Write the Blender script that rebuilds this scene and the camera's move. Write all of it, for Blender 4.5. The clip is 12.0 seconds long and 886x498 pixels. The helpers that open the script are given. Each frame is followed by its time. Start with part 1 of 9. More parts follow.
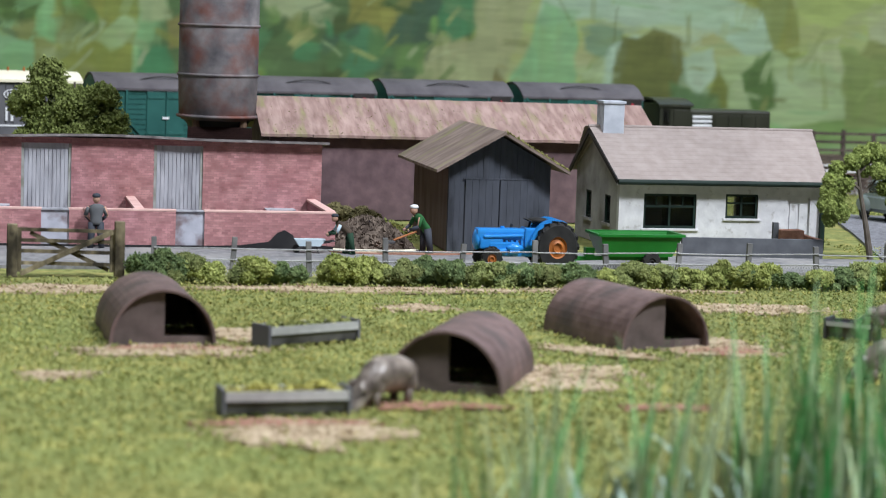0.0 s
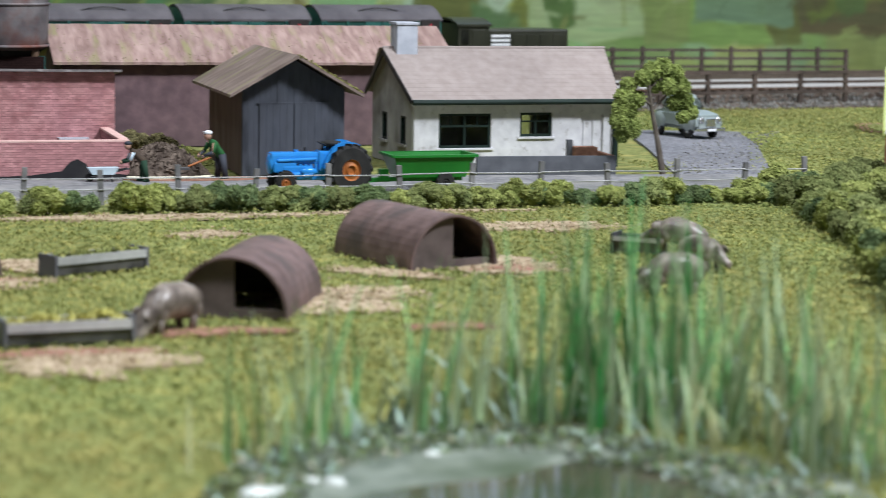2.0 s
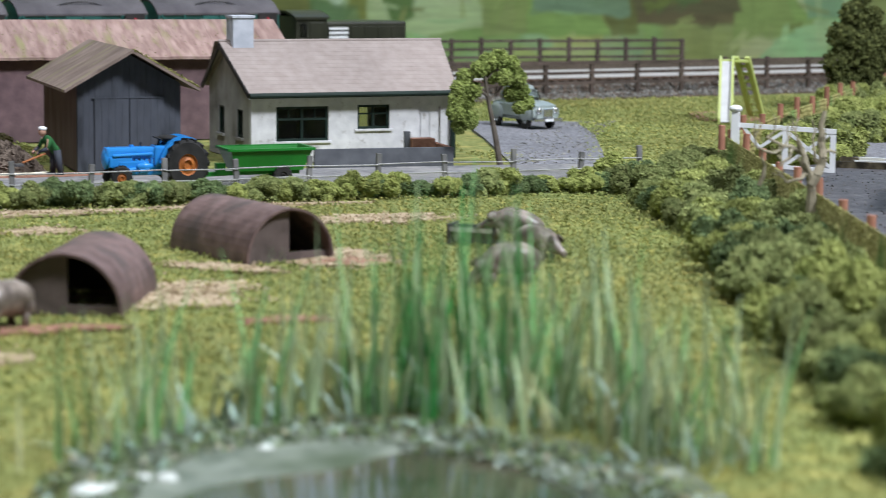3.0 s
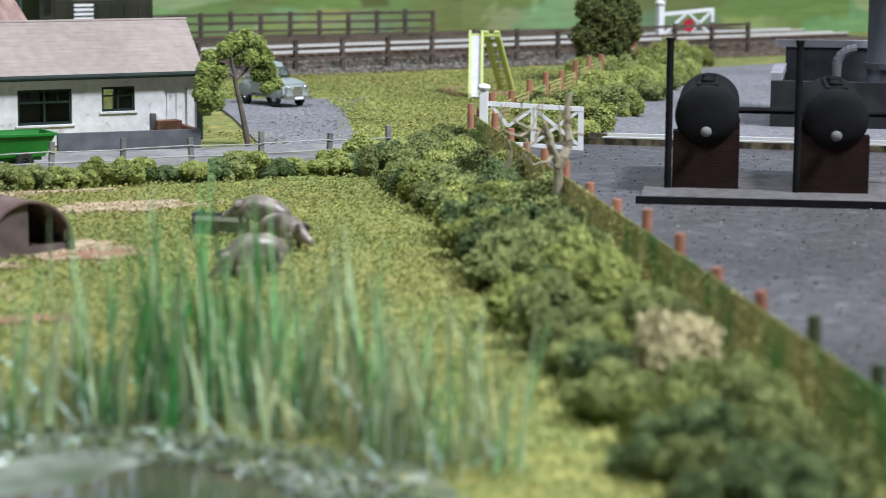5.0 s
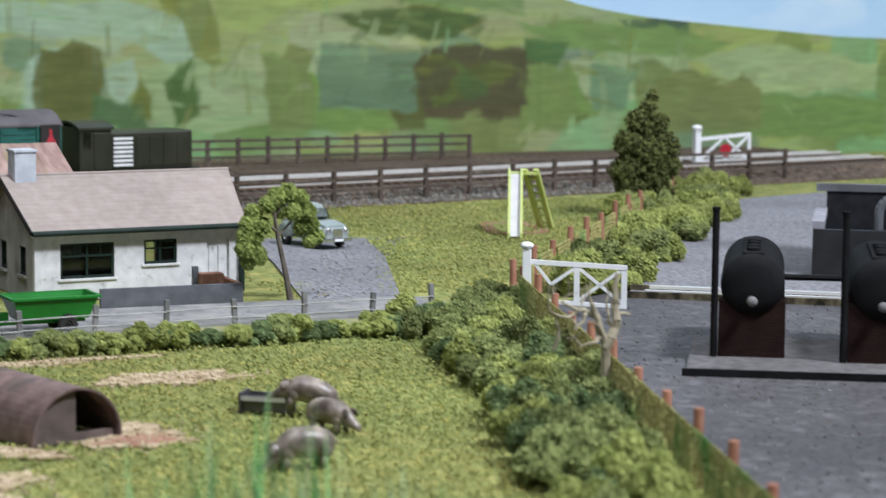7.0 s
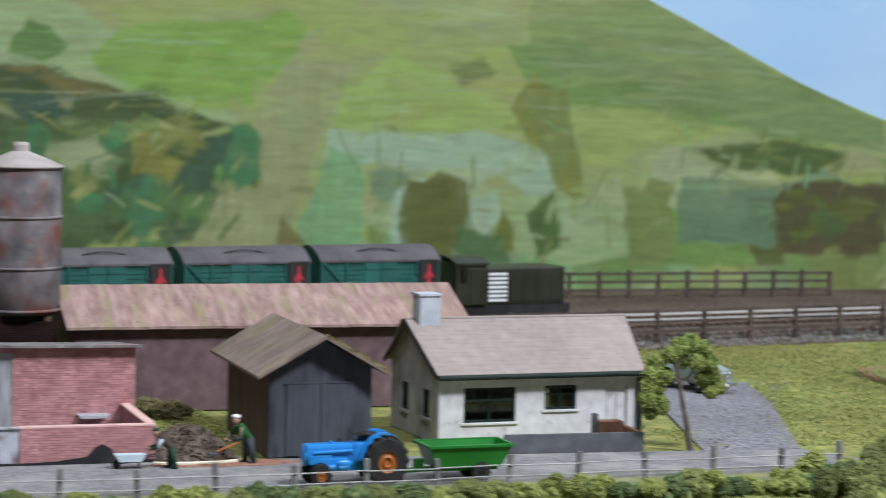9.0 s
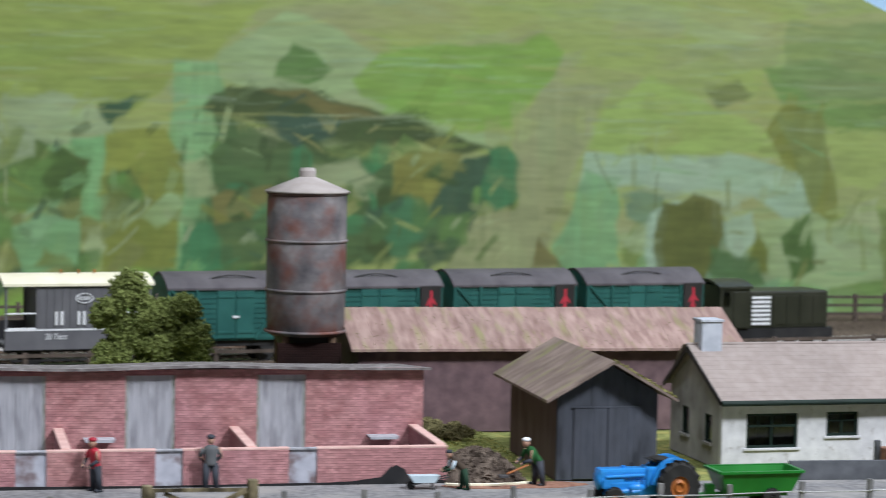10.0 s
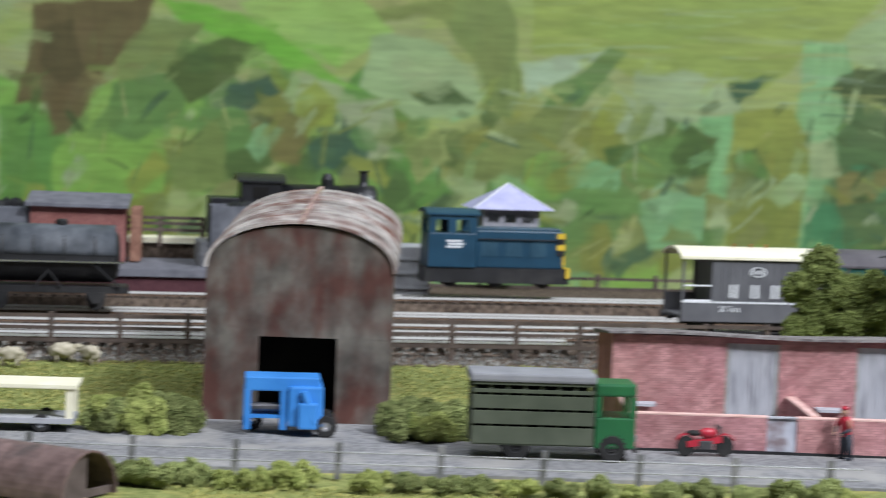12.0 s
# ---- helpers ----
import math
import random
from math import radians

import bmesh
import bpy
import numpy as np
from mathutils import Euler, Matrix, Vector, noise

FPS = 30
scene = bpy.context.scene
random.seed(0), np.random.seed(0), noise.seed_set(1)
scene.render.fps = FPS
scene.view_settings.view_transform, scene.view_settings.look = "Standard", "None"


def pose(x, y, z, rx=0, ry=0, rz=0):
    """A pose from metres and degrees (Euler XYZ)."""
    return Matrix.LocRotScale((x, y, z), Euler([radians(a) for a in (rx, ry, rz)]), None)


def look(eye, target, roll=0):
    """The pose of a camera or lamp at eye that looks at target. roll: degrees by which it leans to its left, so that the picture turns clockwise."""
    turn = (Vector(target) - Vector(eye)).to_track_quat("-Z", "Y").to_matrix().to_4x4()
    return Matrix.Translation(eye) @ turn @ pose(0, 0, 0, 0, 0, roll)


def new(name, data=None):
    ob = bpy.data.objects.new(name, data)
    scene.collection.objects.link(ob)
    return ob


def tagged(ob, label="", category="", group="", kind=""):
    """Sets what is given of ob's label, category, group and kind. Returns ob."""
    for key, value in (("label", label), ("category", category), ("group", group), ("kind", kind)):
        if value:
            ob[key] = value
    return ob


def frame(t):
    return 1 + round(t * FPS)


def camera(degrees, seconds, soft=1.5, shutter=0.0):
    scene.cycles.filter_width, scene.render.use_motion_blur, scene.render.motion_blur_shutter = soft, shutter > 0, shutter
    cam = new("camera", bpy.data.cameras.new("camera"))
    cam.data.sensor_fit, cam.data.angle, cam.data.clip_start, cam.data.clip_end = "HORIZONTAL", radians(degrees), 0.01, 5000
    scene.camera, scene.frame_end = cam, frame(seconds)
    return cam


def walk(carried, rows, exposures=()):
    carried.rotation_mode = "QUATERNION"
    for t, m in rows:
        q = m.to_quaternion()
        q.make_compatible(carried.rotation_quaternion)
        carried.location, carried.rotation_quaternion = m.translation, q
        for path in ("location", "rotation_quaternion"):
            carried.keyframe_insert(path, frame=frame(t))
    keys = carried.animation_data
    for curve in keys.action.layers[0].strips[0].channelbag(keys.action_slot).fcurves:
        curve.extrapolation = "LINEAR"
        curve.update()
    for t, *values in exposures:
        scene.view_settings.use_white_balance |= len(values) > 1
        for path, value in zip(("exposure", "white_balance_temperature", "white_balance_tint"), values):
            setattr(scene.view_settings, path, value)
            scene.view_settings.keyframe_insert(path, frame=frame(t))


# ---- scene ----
# ---- camera ----
U = 0.0124          # one layout unit in metres; all plan numbers below are in these units
LENS = 21.891
PATH = [
    (0, pose(-0.2880, -1.0024, 0.1032, 84.216, -1.936, -11.390)),
    (0.5, pose(-0.2892, -1.0066, 0.1012, 83.608, -2.091, -11.884)),
    (1, pose(-0.2887, -1.0071, 0.1041, 82.928, -1.794, -12.907)),
    (1.5, pose(-0.2847, -1.0079, 0.1053, 82.603, -1.376, -14.158)),
    (2, pose(-0.2789, -1.0072, 0.1038, 82.394, -0.966, -16.052)),
    (2.5, pose(-0.2765, -1.0071, 0.1056, 82.341, -0.742, -17.984)),
    (3, pose(-0.2761, -1.0090, 0.1039, 82.258, -0.633, -19.975)),
    (3.5, pose(-0.2709, -1.0069, 0.1037, 81.877, -0.592, -21.560)),
    (3.7, pose(-0.2675, -1.0087, 0.1033, 81.755, -0.560, -22.070)),
    (5.3, pose(-0.2688, -1.0002, 0.1127, 81.583, -0.477, -26.578)),
    (5.5, pose(-0.2692, -1.0013, 0.1143, 81.859, -0.483, -26.682)),
    (6, pose(-0.2674, -1.0012, 0.1180, 82.356, -0.427, -26.584)),
    (6.5, pose(-0.2639, -0.9955, 0.1294, 82.827, -0.458, -26.143)),
    (6.7, pose(-0.2653, -0.9938, 0.1357, 83.047, -0.469, -25.841)),
    (8.3, pose(-0.3065, -0.9787, 0.1553, 85.452, -1.024, -21.635)),
    (8.5, pose(-0.3076, -0.9761, 0.1571, 85.703, -1.099, -20.659)),
    (9, pose(-0.3180, -0.9761, 0.1604, 86.076, -1.189, -17.890)),
    (9.5, pose(-0.3386, -0.9819, 0.1595, 86.237, -1.216, -14.834)),
    (10, pose(-0.3553, -0.9826, 0.1661, 86.326, -1.159, -12.621)),
    (10.5, pose(-0.3834, -0.9786, 0.1625, 86.453, -1.167, -10.402)),
    (11, pose(-0.4171, -0.9781, 0.1613, 86.447, -1.256, -7.552)),
    (11.5, pose(-0.4518, -0.9807, 0.1586, 86.109, -1.569, -4.228)),
    (11.8, pose(-0.4757, -0.9931, 0.1592, 85.806, -2.230, -2.768)),
    (12, pose(-0.4903, -0.9842, 0.1557, 85.726, -2.220, -1.593)),
]

cam = camera(LENS, 12.0, soft=0.7, shutter=0.4)
cam.data.dof.use_dof = True
cam.data.dof.focus_distance = 1.02
cam.data.dof.aperture_fstop = 26.0
walk(cam, PATH, exposures=[(0, 0.09), (3.7, 0.1), (5.3, 0.22), (6.7, 0.16), (8.3, -0.05), (10, 0.02), (11.5, 0.15), (12, 0.24)])

# ---- light: an exhibition hall with ceiling lamps ----
world = bpy.data.worlds.new("hall_air")
world.use_nodes = True
world.node_tree.nodes["Background"].inputs[0].default_value = (0.9, 0.95, 1.0, 1)
world.node_tree.nodes["Background"].inputs[1].default_value = 0.02
scene.world = world
scene.view_settings.exposure = 0.0


def area_lamp(name, eye, target, sx, sy, watts, colour):
    data = bpy.data.lights.new(name, "AREA")
    data.shape, data.size, data.size_y, data.energy, data.color = "RECTANGLE", sx, sy, watts, colour
    ob = new(name, data)
    ob.matrix_world = look(eye, target)
    return tagged(ob, kind="structure")


area_lamp("ceiling_lamp", (0.9, -1.4, 1.85), (-0.1, -0.3, 0.0), 0.35, 0.35, 68, (0.95, 1.0, 1.10))
area_lamp("ceiling_lamp", (-0.6, -0.9, 1.85), (-0.3, -0.3, 0.0), 0.9, 0.3, 19, (0.95, 1.0, 1.10))
area_lamp("ceiling_lamp", (0.3, 0.1, 1.85), (0.2, 0.0, 0.0), 1.2, 0.3, 8, (0.95, 1.0, 1.10))


# ---- materials ----
def surf(name, c1, c2, scale=60.0, rough=0.7, bump=0.2, metal=0.0, c3=None, scale3=12.0, amount3=0.5, stretch=(1, 1, 1), vary=0.0, detail=6.0):
    """Two colours mixed by fine grain, a third by large stains; bump from the grain."""
    m = bpy.data.materials.new(name)
    m.use_nodes = True
    nt = m.node_tree
    n, l = nt.nodes, nt.links
    b = n["Principled BSDF"]
    b.inputs["Roughness"].default_value = rough
    b.inputs["Metallic"].default_value = metal
    b.inputs["Specular IOR Level"].default_value = 0.12 if rough > 0.8 else 0.3 if rough > 0.55 else 0.5
    tc = n.new("ShaderNodeTexCoord")
    mp = n.new("ShaderNodeMapping")
    mp.inputs["Scale"].default_value = stretch
    l.new(tc.outputs["Object"], mp.inputs["Vector"])
    g = n.new("ShaderNodeTexNoise")
    g.inputs["Scale"].default_value, g.inputs["Detail"].default_value = scale, detail
    l.new(mp.outputs[0], g.inputs["Vector"])
    r = n.new("ShaderNodeValToRGB")
    r.color_ramp.elements[0].position, r.color_ramp.elements[1].position = 0.32, 0.68
    r.color_ramp.elements[0].color, r.color_ramp.elements[1].color = (*c1, 1), (*c2, 1)
    l.new(g.outputs["Fac"], r.inputs[0])
    col = r.outputs[0]
    if c3:
        s = n.new("ShaderNodeTexNoise")
        s.inputs["Scale"].default_value, s.inputs["Detail"].default_value = scale3, 5
        l.new(mp.outputs[0], s.inputs["Vector"])
        q = n.new("ShaderNodeValToRGB")
        q.color_ramp.elements[0].position, q.color_ramp.elements[1].position = 0.62 - 0.3 * amount3, 0.78 - 0.2 * amount3
        l.new(s.outputs["Fac"], q.inputs[0])
        mx = n.new("ShaderNodeMix")
        mx.data_type = "RGBA"
        l.new(q.outputs[0], mx.inputs["Factor"])
        l.new(col, mx.inputs["A"])
        mx.inputs["B"].default_value = (*c3, 1)
        col = mx.outputs["Result"]
    if vary:
        oi = n.new("ShaderNodeObjectInfo")
        hs = n.new("ShaderNodeHueSaturation")
        mr = n.new("ShaderNodeMapRange")
        mr.inputs["To Min"].default_value, mr.inputs["To Max"].default_value = 1 - vary, 1 + vary
        l.new(oi.outputs["Random"], mr.inputs["Value"])
        l.new(mr.outputs[0], hs.inputs["Value"])
        l.new(col, hs.inputs["Color"])
        col = hs.outputs[0]
    l.new(col, b.inputs["Base Color"])
    if bump:
        bp = n.new("ShaderNodeBump")
        bp.inputs["Strength"].default_value, bp.inputs["Distance"].default_value = bump, 0.0006
        l.new(g.outputs["Fac"], bp.inputs["Height"])
        l.new(bp.outputs[0], b.inputs["Normal"])
    return m


def mottle(m, scale, amount, hue=0.0):
    """Broad uneven patches, lighter and darker, over a material."""
    nt = m.node_tree
    n, l = nt.nodes, nt.links
    b = n["Principled BSDF"]
    old = b.inputs["Base Color"].links[0].from_socket
    tc = n.new("ShaderNodeTexCoord")
    g = n.new("ShaderNodeTexNoise")
    g.inputs["Scale"].default_value, g.inputs["Detail"].default_value = scale, 4
    l.new(tc.outputs["Object"], g.inputs["Vector"])
    mr = n.new("ShaderNodeMapRange")
    mr.inputs["From Min"].default_value, mr.inputs["From Max"].default_value = 0.3, 0.7
    mr.inputs["To Min"].default_value, mr.inputs["To Max"].default_value = 1 - amount, 1 + amount
    l.new(g.outputs["Fac"], mr.inputs["Value"])
    hs = n.new("ShaderNodeHueSaturation")
    l.new(mr.outputs[0], hs.inputs["Value"])
    if hue:
        mh = n.new("ShaderNodeMapRange")
        mh.inputs["From Min"].default_value, mh.inputs["From Max"].default_value = 0.3, 0.7
        mh.inputs["To Min"].default_value, mh.inputs["To Max"].default_value = 0.5 - hue, 0.5 + hue
        sp = n.new("ShaderNodeSeparateColor")
        l.new(g.outputs["Color"], sp.inputs[0])
        l.new(sp.outputs[2], mh.inputs["Value"])
        l.new(mh.outputs[0], hs.inputs["Hue"])
    l.new(old, hs.inputs["Color"])
    l.new(hs.outputs[0], b.inputs["Base Color"])
    return m


def brick_mat(name, c1, c2, mortar, rough=0.85):
    """Fine brickwork, 3 mm bricks, in the plane of x (or y) and z."""
    m = surf(name, c1, c2, 40, rough, 0)
    nt = m.node_tree
    n, l = nt.nodes, nt.links
    tc = n.new("ShaderNodeTexCoord")
    sp = n.new("ShaderNodeSeparateXYZ")
    l.new(tc.outputs["Object"], sp.inputs[0])
    ad = n.new("ShaderNodeMath")
    l.new(sp.outputs["X"], ad.inputs[0])
    l.new(sp.outputs["Y"], ad.inputs[1])
    cb = n.new("ShaderNodeCombineXYZ")
    l.new(ad.outputs[0], cb.inputs["X"])
    l.new(sp.outputs["Z"], cb.inputs["Y"])
    br = n.new("ShaderNodeTexBrick")
    br.inputs["Scale"].default_value = 100
    br.inputs["Brick Width"].default_value, br.inputs["Row Height"].default_value = 0.33, 0.118
    br.inputs["Mortar Size"].default_value, br.inputs["Bias"].default_value = 0.014, 0.0
    br.inputs["Mortar Smooth"].default_value = 0.4
    br.inputs["Color1"].default_value = (1.0, 1.0, 1.0, 1)
    br.inputs["Color2"].default_value = (0.78, 0.76, 0.80, 1)
    br.inputs["Mortar"].default_value = (*mortar, 1)
    l.new(cb.outputs[0], br.inputs["Vector"])
    b = n["Principled BSDF"]
    old = b.inputs["Base Color"].links[0].from_socket
    mx = n.new("ShaderNodeMix")
    mx.data_type, mx.blend_type = "RGBA", "MULTIPLY"
    mx.inputs["Factor"].default_value = 1.0
    l.new(old, mx.inputs["A"])
    l.new(br.outputs["Color"], mx.inputs["B"])
    l.new(mx.outputs["Result"], b.inputs["Base Color"])
    bp = n.new("ShaderNodeBump")
    bp.inputs["Strength"].default_value, bp.inputs["Distance"].default_value = 0.5, 0.0004
    bp.invert = True
    l.new(br.outputs["Fac"], bp.inputs["Height"])
    l.new(bp.outputs[0], b.inputs["Normal"])
    return m


M = {}
M["turf"] = mottle(surf("turf", (0.13, 0.15, 0.045), (0.27, 0.295, 0.105), 300, 0.95, 0.9, c3=(0.36, 0.33, 0.11), scale3=90, amount3=0.4), 9, 0.14, 0.012)
M["crumb_grass"] = mottle(surf("crumb_grass", (0.13, 0.155, 0.045), (0.36, 0.385, 0.135), 420, 0.95, 0.3, c3=(0.48, 0.43, 0.14), scale3=230, amount3=0.38), 9, 0.16, 0.014)
M["straw"] = surf("straw", (0.34, 0.255, 0.165), (0.56, 0.455, 0.32), 420, 0.9, 0.8, c3=(0.28, 0.21, 0.12), scale3=140)
M["red_earth"] = surf("red_earth", (0.22, 0.11, 0.08), (0.36, 0.20, 0.14), 300, 0.9, 0.6)
M["brown_soil"] = surf("brown_soil", (0.05, 0.037, 0.03), (0.19, 0.15, 0.12), 240, 0.95, 0.9)
M["asphalt"] = mottle(surf("asphalt", (0.15, 0.15, 0.155), (0.265, 0.262, 0.265), 300, 0.85, 0.5, c3=(0.31, 0.30, 0.285), scale3=40), 18, 0.15)
M["yard"] = mottle(surf("yard", (0.05, 0.048, 0.05), (0.105, 0.10, 0.105), 420, 0.6, 0.5, c3=(0.14, 0.135, 0.14), scale3=120, amount3=0.3), 9, 0.28, 0.01)
M["gravel"] = mottle(surf("gravel", (0.13, 0.13, 0.142), (0.28, 0.28, 0.30), 420, 0.9, 0.8), 12, 0.15)
M["shoulder_stone"] = surf("shoulder_stone", (0.10, 0.10, 0.092), (0.34, 0.33, 0.30), 300, 0.9, 0.8)
M["ballast"] = mottle(surf("ballast", (0.04, 0.028, 0.021), (0.17, 0.13, 0.10), 260, 0.9, 1.0), 16, 0.25)
M["brick_pink"] = mottle(brick_mat("brick_pink", (0.37, 0.165, 0.17), (0.55, 0.285, 0.28), (0.70, 0.66, 0.70)), 22, 0.1, 0.01)
M["brick_mortar"] = surf("brick_mortar", (0.30, 0.175, 0.176), (0.40, 0.245, 0.245), 200, 0.95, 0.3)


def brick_piece_mat(name, joined):
    """One brick's paint; each brick a little lighter or darker than its neighbours."""
    m = surf(name, (0.37, 0.172, 0.175), (0.54, 0.285, 0.282), 150, 0.88, 0.4)
    n, l = m.node_tree.nodes, m.node_tree.links
    b = n["Principled BSDF"]
    old = b.inputs["Base Color"].links[0].from_socket
    if joined:
        src = n.new("ShaderNodeNewGeometry").outputs["Random Per Island"]
    else:
        src = n.new("ShaderNodeObjectInfo").outputs["Random"]
    mr = n.new("ShaderNodeMapRange")
    mr.inputs["To Min"].default_value, mr.inputs["To Max"].default_value = 0.82, 1.14
    l.new(src, mr.inputs["Value"])
    hs = n.new("ShaderNodeHueSaturation")
    l.new(mr.outputs[0], hs.inputs["Value"])
    l.new(old, hs.inputs["Color"])
    l.new(hs.outputs[0], b.inputs["Base Color"])
    return mottle(m, 22, 0.1, 0.01)


M["brick_piece"] = brick_piece_mat("brick_piece", False)
M["brick_course"] = brick_piece_mat("brick_course", True)
M["brick_cope"] = surf("brick_cope", (0.60, 0.36, 0.32), (0.74, 0.50, 0.45), 120, 0.8, 0.2)
M["brick_mauve"] = mottle(surf("brick_mauve", (0.125, 0.082, 0.09), (0.19, 0.125, 0.132), 170, 0.9, 0.3, c3=(0.085, 0.06, 0.065), scale3=24), 20, 0.15)
M["brick_dark"] = brick_mat("brick_dark", (0.016, 0.008, 0.007), (0.032, 0.015, 0.013), (0.6, 0.55, 0.5))
M["door_grey"] = surf("door_grey", (0.37, 0.375, 0.41), (0.48, 0.485, 0.52), 140, 0.75, 0.3, c3=(0.24, 0.24, 0.265), scale3=110, amount3=0.42, stretch=(2.2, 2, 0.45), vary=0.06)
M["door_edge"] = surf("door_edge", (0.22, 0.23, 0.18), (0.40, 0.41, 0.40), 160, 0.85, 0.4)
M["gate_flaky"] = surf("gate_flaky", (0.36, 0.37, 0.43), (0.52, 0.53, 0.59), 120, 0.75, 0.4, c3=(0.20, 0.15, 0.155), scale3=130, amount3=0.46)
M["felt_grey"] = surf("felt_grey", (0.12, 0.105, 0.105), (0.27, 0.25, 0.245), 140, 0.9, 0.4, c3=(0.45, 0.43, 0.42), scale3=150, amount3=0.2)
M["rust_roof"] = mottle(surf("rust_roof", (0.24, 0.155, 0.135), (0.40, 0.285, 0.25), 130, 0.9, 0.4, c3=(0.28, 0.26, 0.13), scale3=70, amount3=0.3, stretch=(2.2, 0.5, 0.5)), 30, 0.16)
M["moss"] = surf("moss", (0.13, 0.13, 0.045), (0.31, 0.29, 0.11), 300, 0.95, 0.3)
M["tank_black"] = surf("tank_black", (0.006, 0.006, 0.0065), (0.013, 0.013, 0.014), 90, 0.85, 0.3)
M["shed_roof"] = mottle(surf("shed_roof", (0.165, 0.125, 0.105), (0.285, 0.222, 0.19), 120, 0.9, 0.4, c3=(0.21, 0.20, 0.10), scale3=60, amount3=0.34, stretch=(0.6, 1.6, 0.6)), 36, 0.2)
M["shed_board"] = surf("shed_board", (0.048, 0.055, 0.07), (0.10, 0.108, 0.13), 60, 0.8, 0.3, c3=(0.03, 0.034, 0.042), scale3=60, stretch=(2, 2, 0.6), vary=0.05)
M["shed_side"] = surf("shed_side", (0.10, 0.075, 0.065), (0.16, 0.125, 0.11), 60, 0.85, 0.3, stretch=(3, 3, 0.5))
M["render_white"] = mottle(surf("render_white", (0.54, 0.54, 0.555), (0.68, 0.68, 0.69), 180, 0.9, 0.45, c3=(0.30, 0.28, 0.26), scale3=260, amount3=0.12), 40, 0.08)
# darker copy of the white render, shade painted into gables and back wall
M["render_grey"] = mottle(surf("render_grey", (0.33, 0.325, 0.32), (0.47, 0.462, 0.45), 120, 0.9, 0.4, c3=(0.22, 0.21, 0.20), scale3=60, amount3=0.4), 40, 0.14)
M["slate"] = mottle(surf("slate", (0.29, 0.243, 0.222), (0.345, 0.296, 0.272), 220, 0.85, 0.3), 22, 0.1)
M["green_dark"] = surf("green_dark", (0.006, 0.016, 0.012), (0.013, 0.03, 0.023), 90, 0.6, 0.1)
M["black_paint"] = surf("black_paint", (0.006, 0.006, 0.007), (0.016, 0.016, 0.018), 120, 0.55, 0.2, c3=(0.035, 0.033, 0.032), scale3=45, amount3=0.25)
# near-black that stands in for the shade inside buildings and vehicles
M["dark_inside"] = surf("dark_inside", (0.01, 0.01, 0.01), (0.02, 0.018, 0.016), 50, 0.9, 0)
M["white_paint"] = surf("white_paint", (0.74, 0.76, 0.78), (0.82, 0.83, 0.84), 120, 0.5, 0.1)
M["tank_slab"] = mottle(surf("tank_slab", (0.085, 0.08, 0.08), (0.15, 0.145, 0.145), 260, 0.8, 0.4, c3=(0.18, 0.17, 0.165), scale3=70, amount3=0.3), 20, 0.2)
M["loco_black"] = surf("loco_black", (0.012, 0.012, 0.014), (0.022, 0.022, 0.025), 120, 0.32, 0.08)
M["concrete"] = surf("concrete", (0.30, 0.305, 0.32), (0.42, 0.425, 0.445), 120, 0.85, 0.3)
M["chimney_render"] = surf("chimney_render", (0.38, 0.41, 0.46), (0.55, 0.58, 0.63), 110, 0.9, 0.4, c3=(0.25, 0.26, 0.28), scale3=90, amount3=0.3)
M["grey_wall"] = surf("grey_wall", (0.085, 0.09, 0.10), (0.135, 0.142, 0.155), 120, 0.85, 0.2)
M["ark_steel"] = mottle(surf("ark_steel", (0.105, 0.068, 0.062), (0.20, 0.135, 0.125), 170, 0.6, 0.45, c3=(0.075, 0.058, 0.054), scale3=75, amount3=0.42, vary=0.08), 35, 0.2)
M["ark_board"] = surf("ark_board", (0.085, 0.066, 0.06), (0.155, 0.12, 0.11), 140, 0.85, 0.4, c3=(0.05, 0.04, 0.038), scale3=70, amount3=0.4)
M["trough_metal"] = surf("trough_metal", (0.035, 0.033, 0.035), (0.12, 0.115, 0.12), 150, 0.4, 0.5, metal=0.1)
# pale metal that carries the troughs' edge highlight in its colour
M["trough_rim"] = surf("trough_rim", (0.42, 0.42, 0.44), (0.66, 0.66, 0.68), 90, 0.28, 0.3, metal=0.4)
M["feed"] = surf("feed", (0.35, 0.33, 0.08), (0.52, 0.48, 0.16), 300, 0.95, 0.6)
M["figurine_grey"] = mottle(surf("figurine_grey", (0.09, 0.07, 0.058), (0.40, 0.34, 0.285), 150, 0.36, 0.6, c3=(0.045, 0.035, 0.028), scale3=110, amount3=0.5), 70, 0.3)
M["fleece"] = surf("fleece", (0.36, 0.32, 0.23), (0.54, 0.49, 0.38), 300, 0.9, 0.6)
M["weathered_wood"] = surf("weathered_wood", (0.045, 0.036, 0.024), (0.32, 0.27, 0.17), 190, 0.85, 0.6, c3=(0.03, 0.026, 0.018), scale3=120, amount3=0.8, stretch=(1, 1, 0.6), vary=0.2)
M["post_grey"] = surf("post_grey", (0.12, 0.12, 0.12), (0.24, 0.235, 0.23), 120, 0.8, 0.3, vary=0.15)
M["brown_rail"] = surf("brown_rail", (0.06, 0.045, 0.038), (0.12, 0.09, 0.075), 100, 0.8, 0.3, vary=0.2)
M["red_wood"] = surf("red_wood", (0.28, 0.12, 0.08), (0.42, 0.20, 0.13), 120, 0.8, 0.3, vary=0.15)
M["post_green"] = surf("post_green", (0.04, 0.055, 0.03), (0.09, 0.11, 0.06), 120, 0.8, 0.3)
M["wire"] = surf("wire", (0.32, 0.32, 0.32), (0.5, 0.5, 0.5), 120, 0.5, 0, metal=0.5)
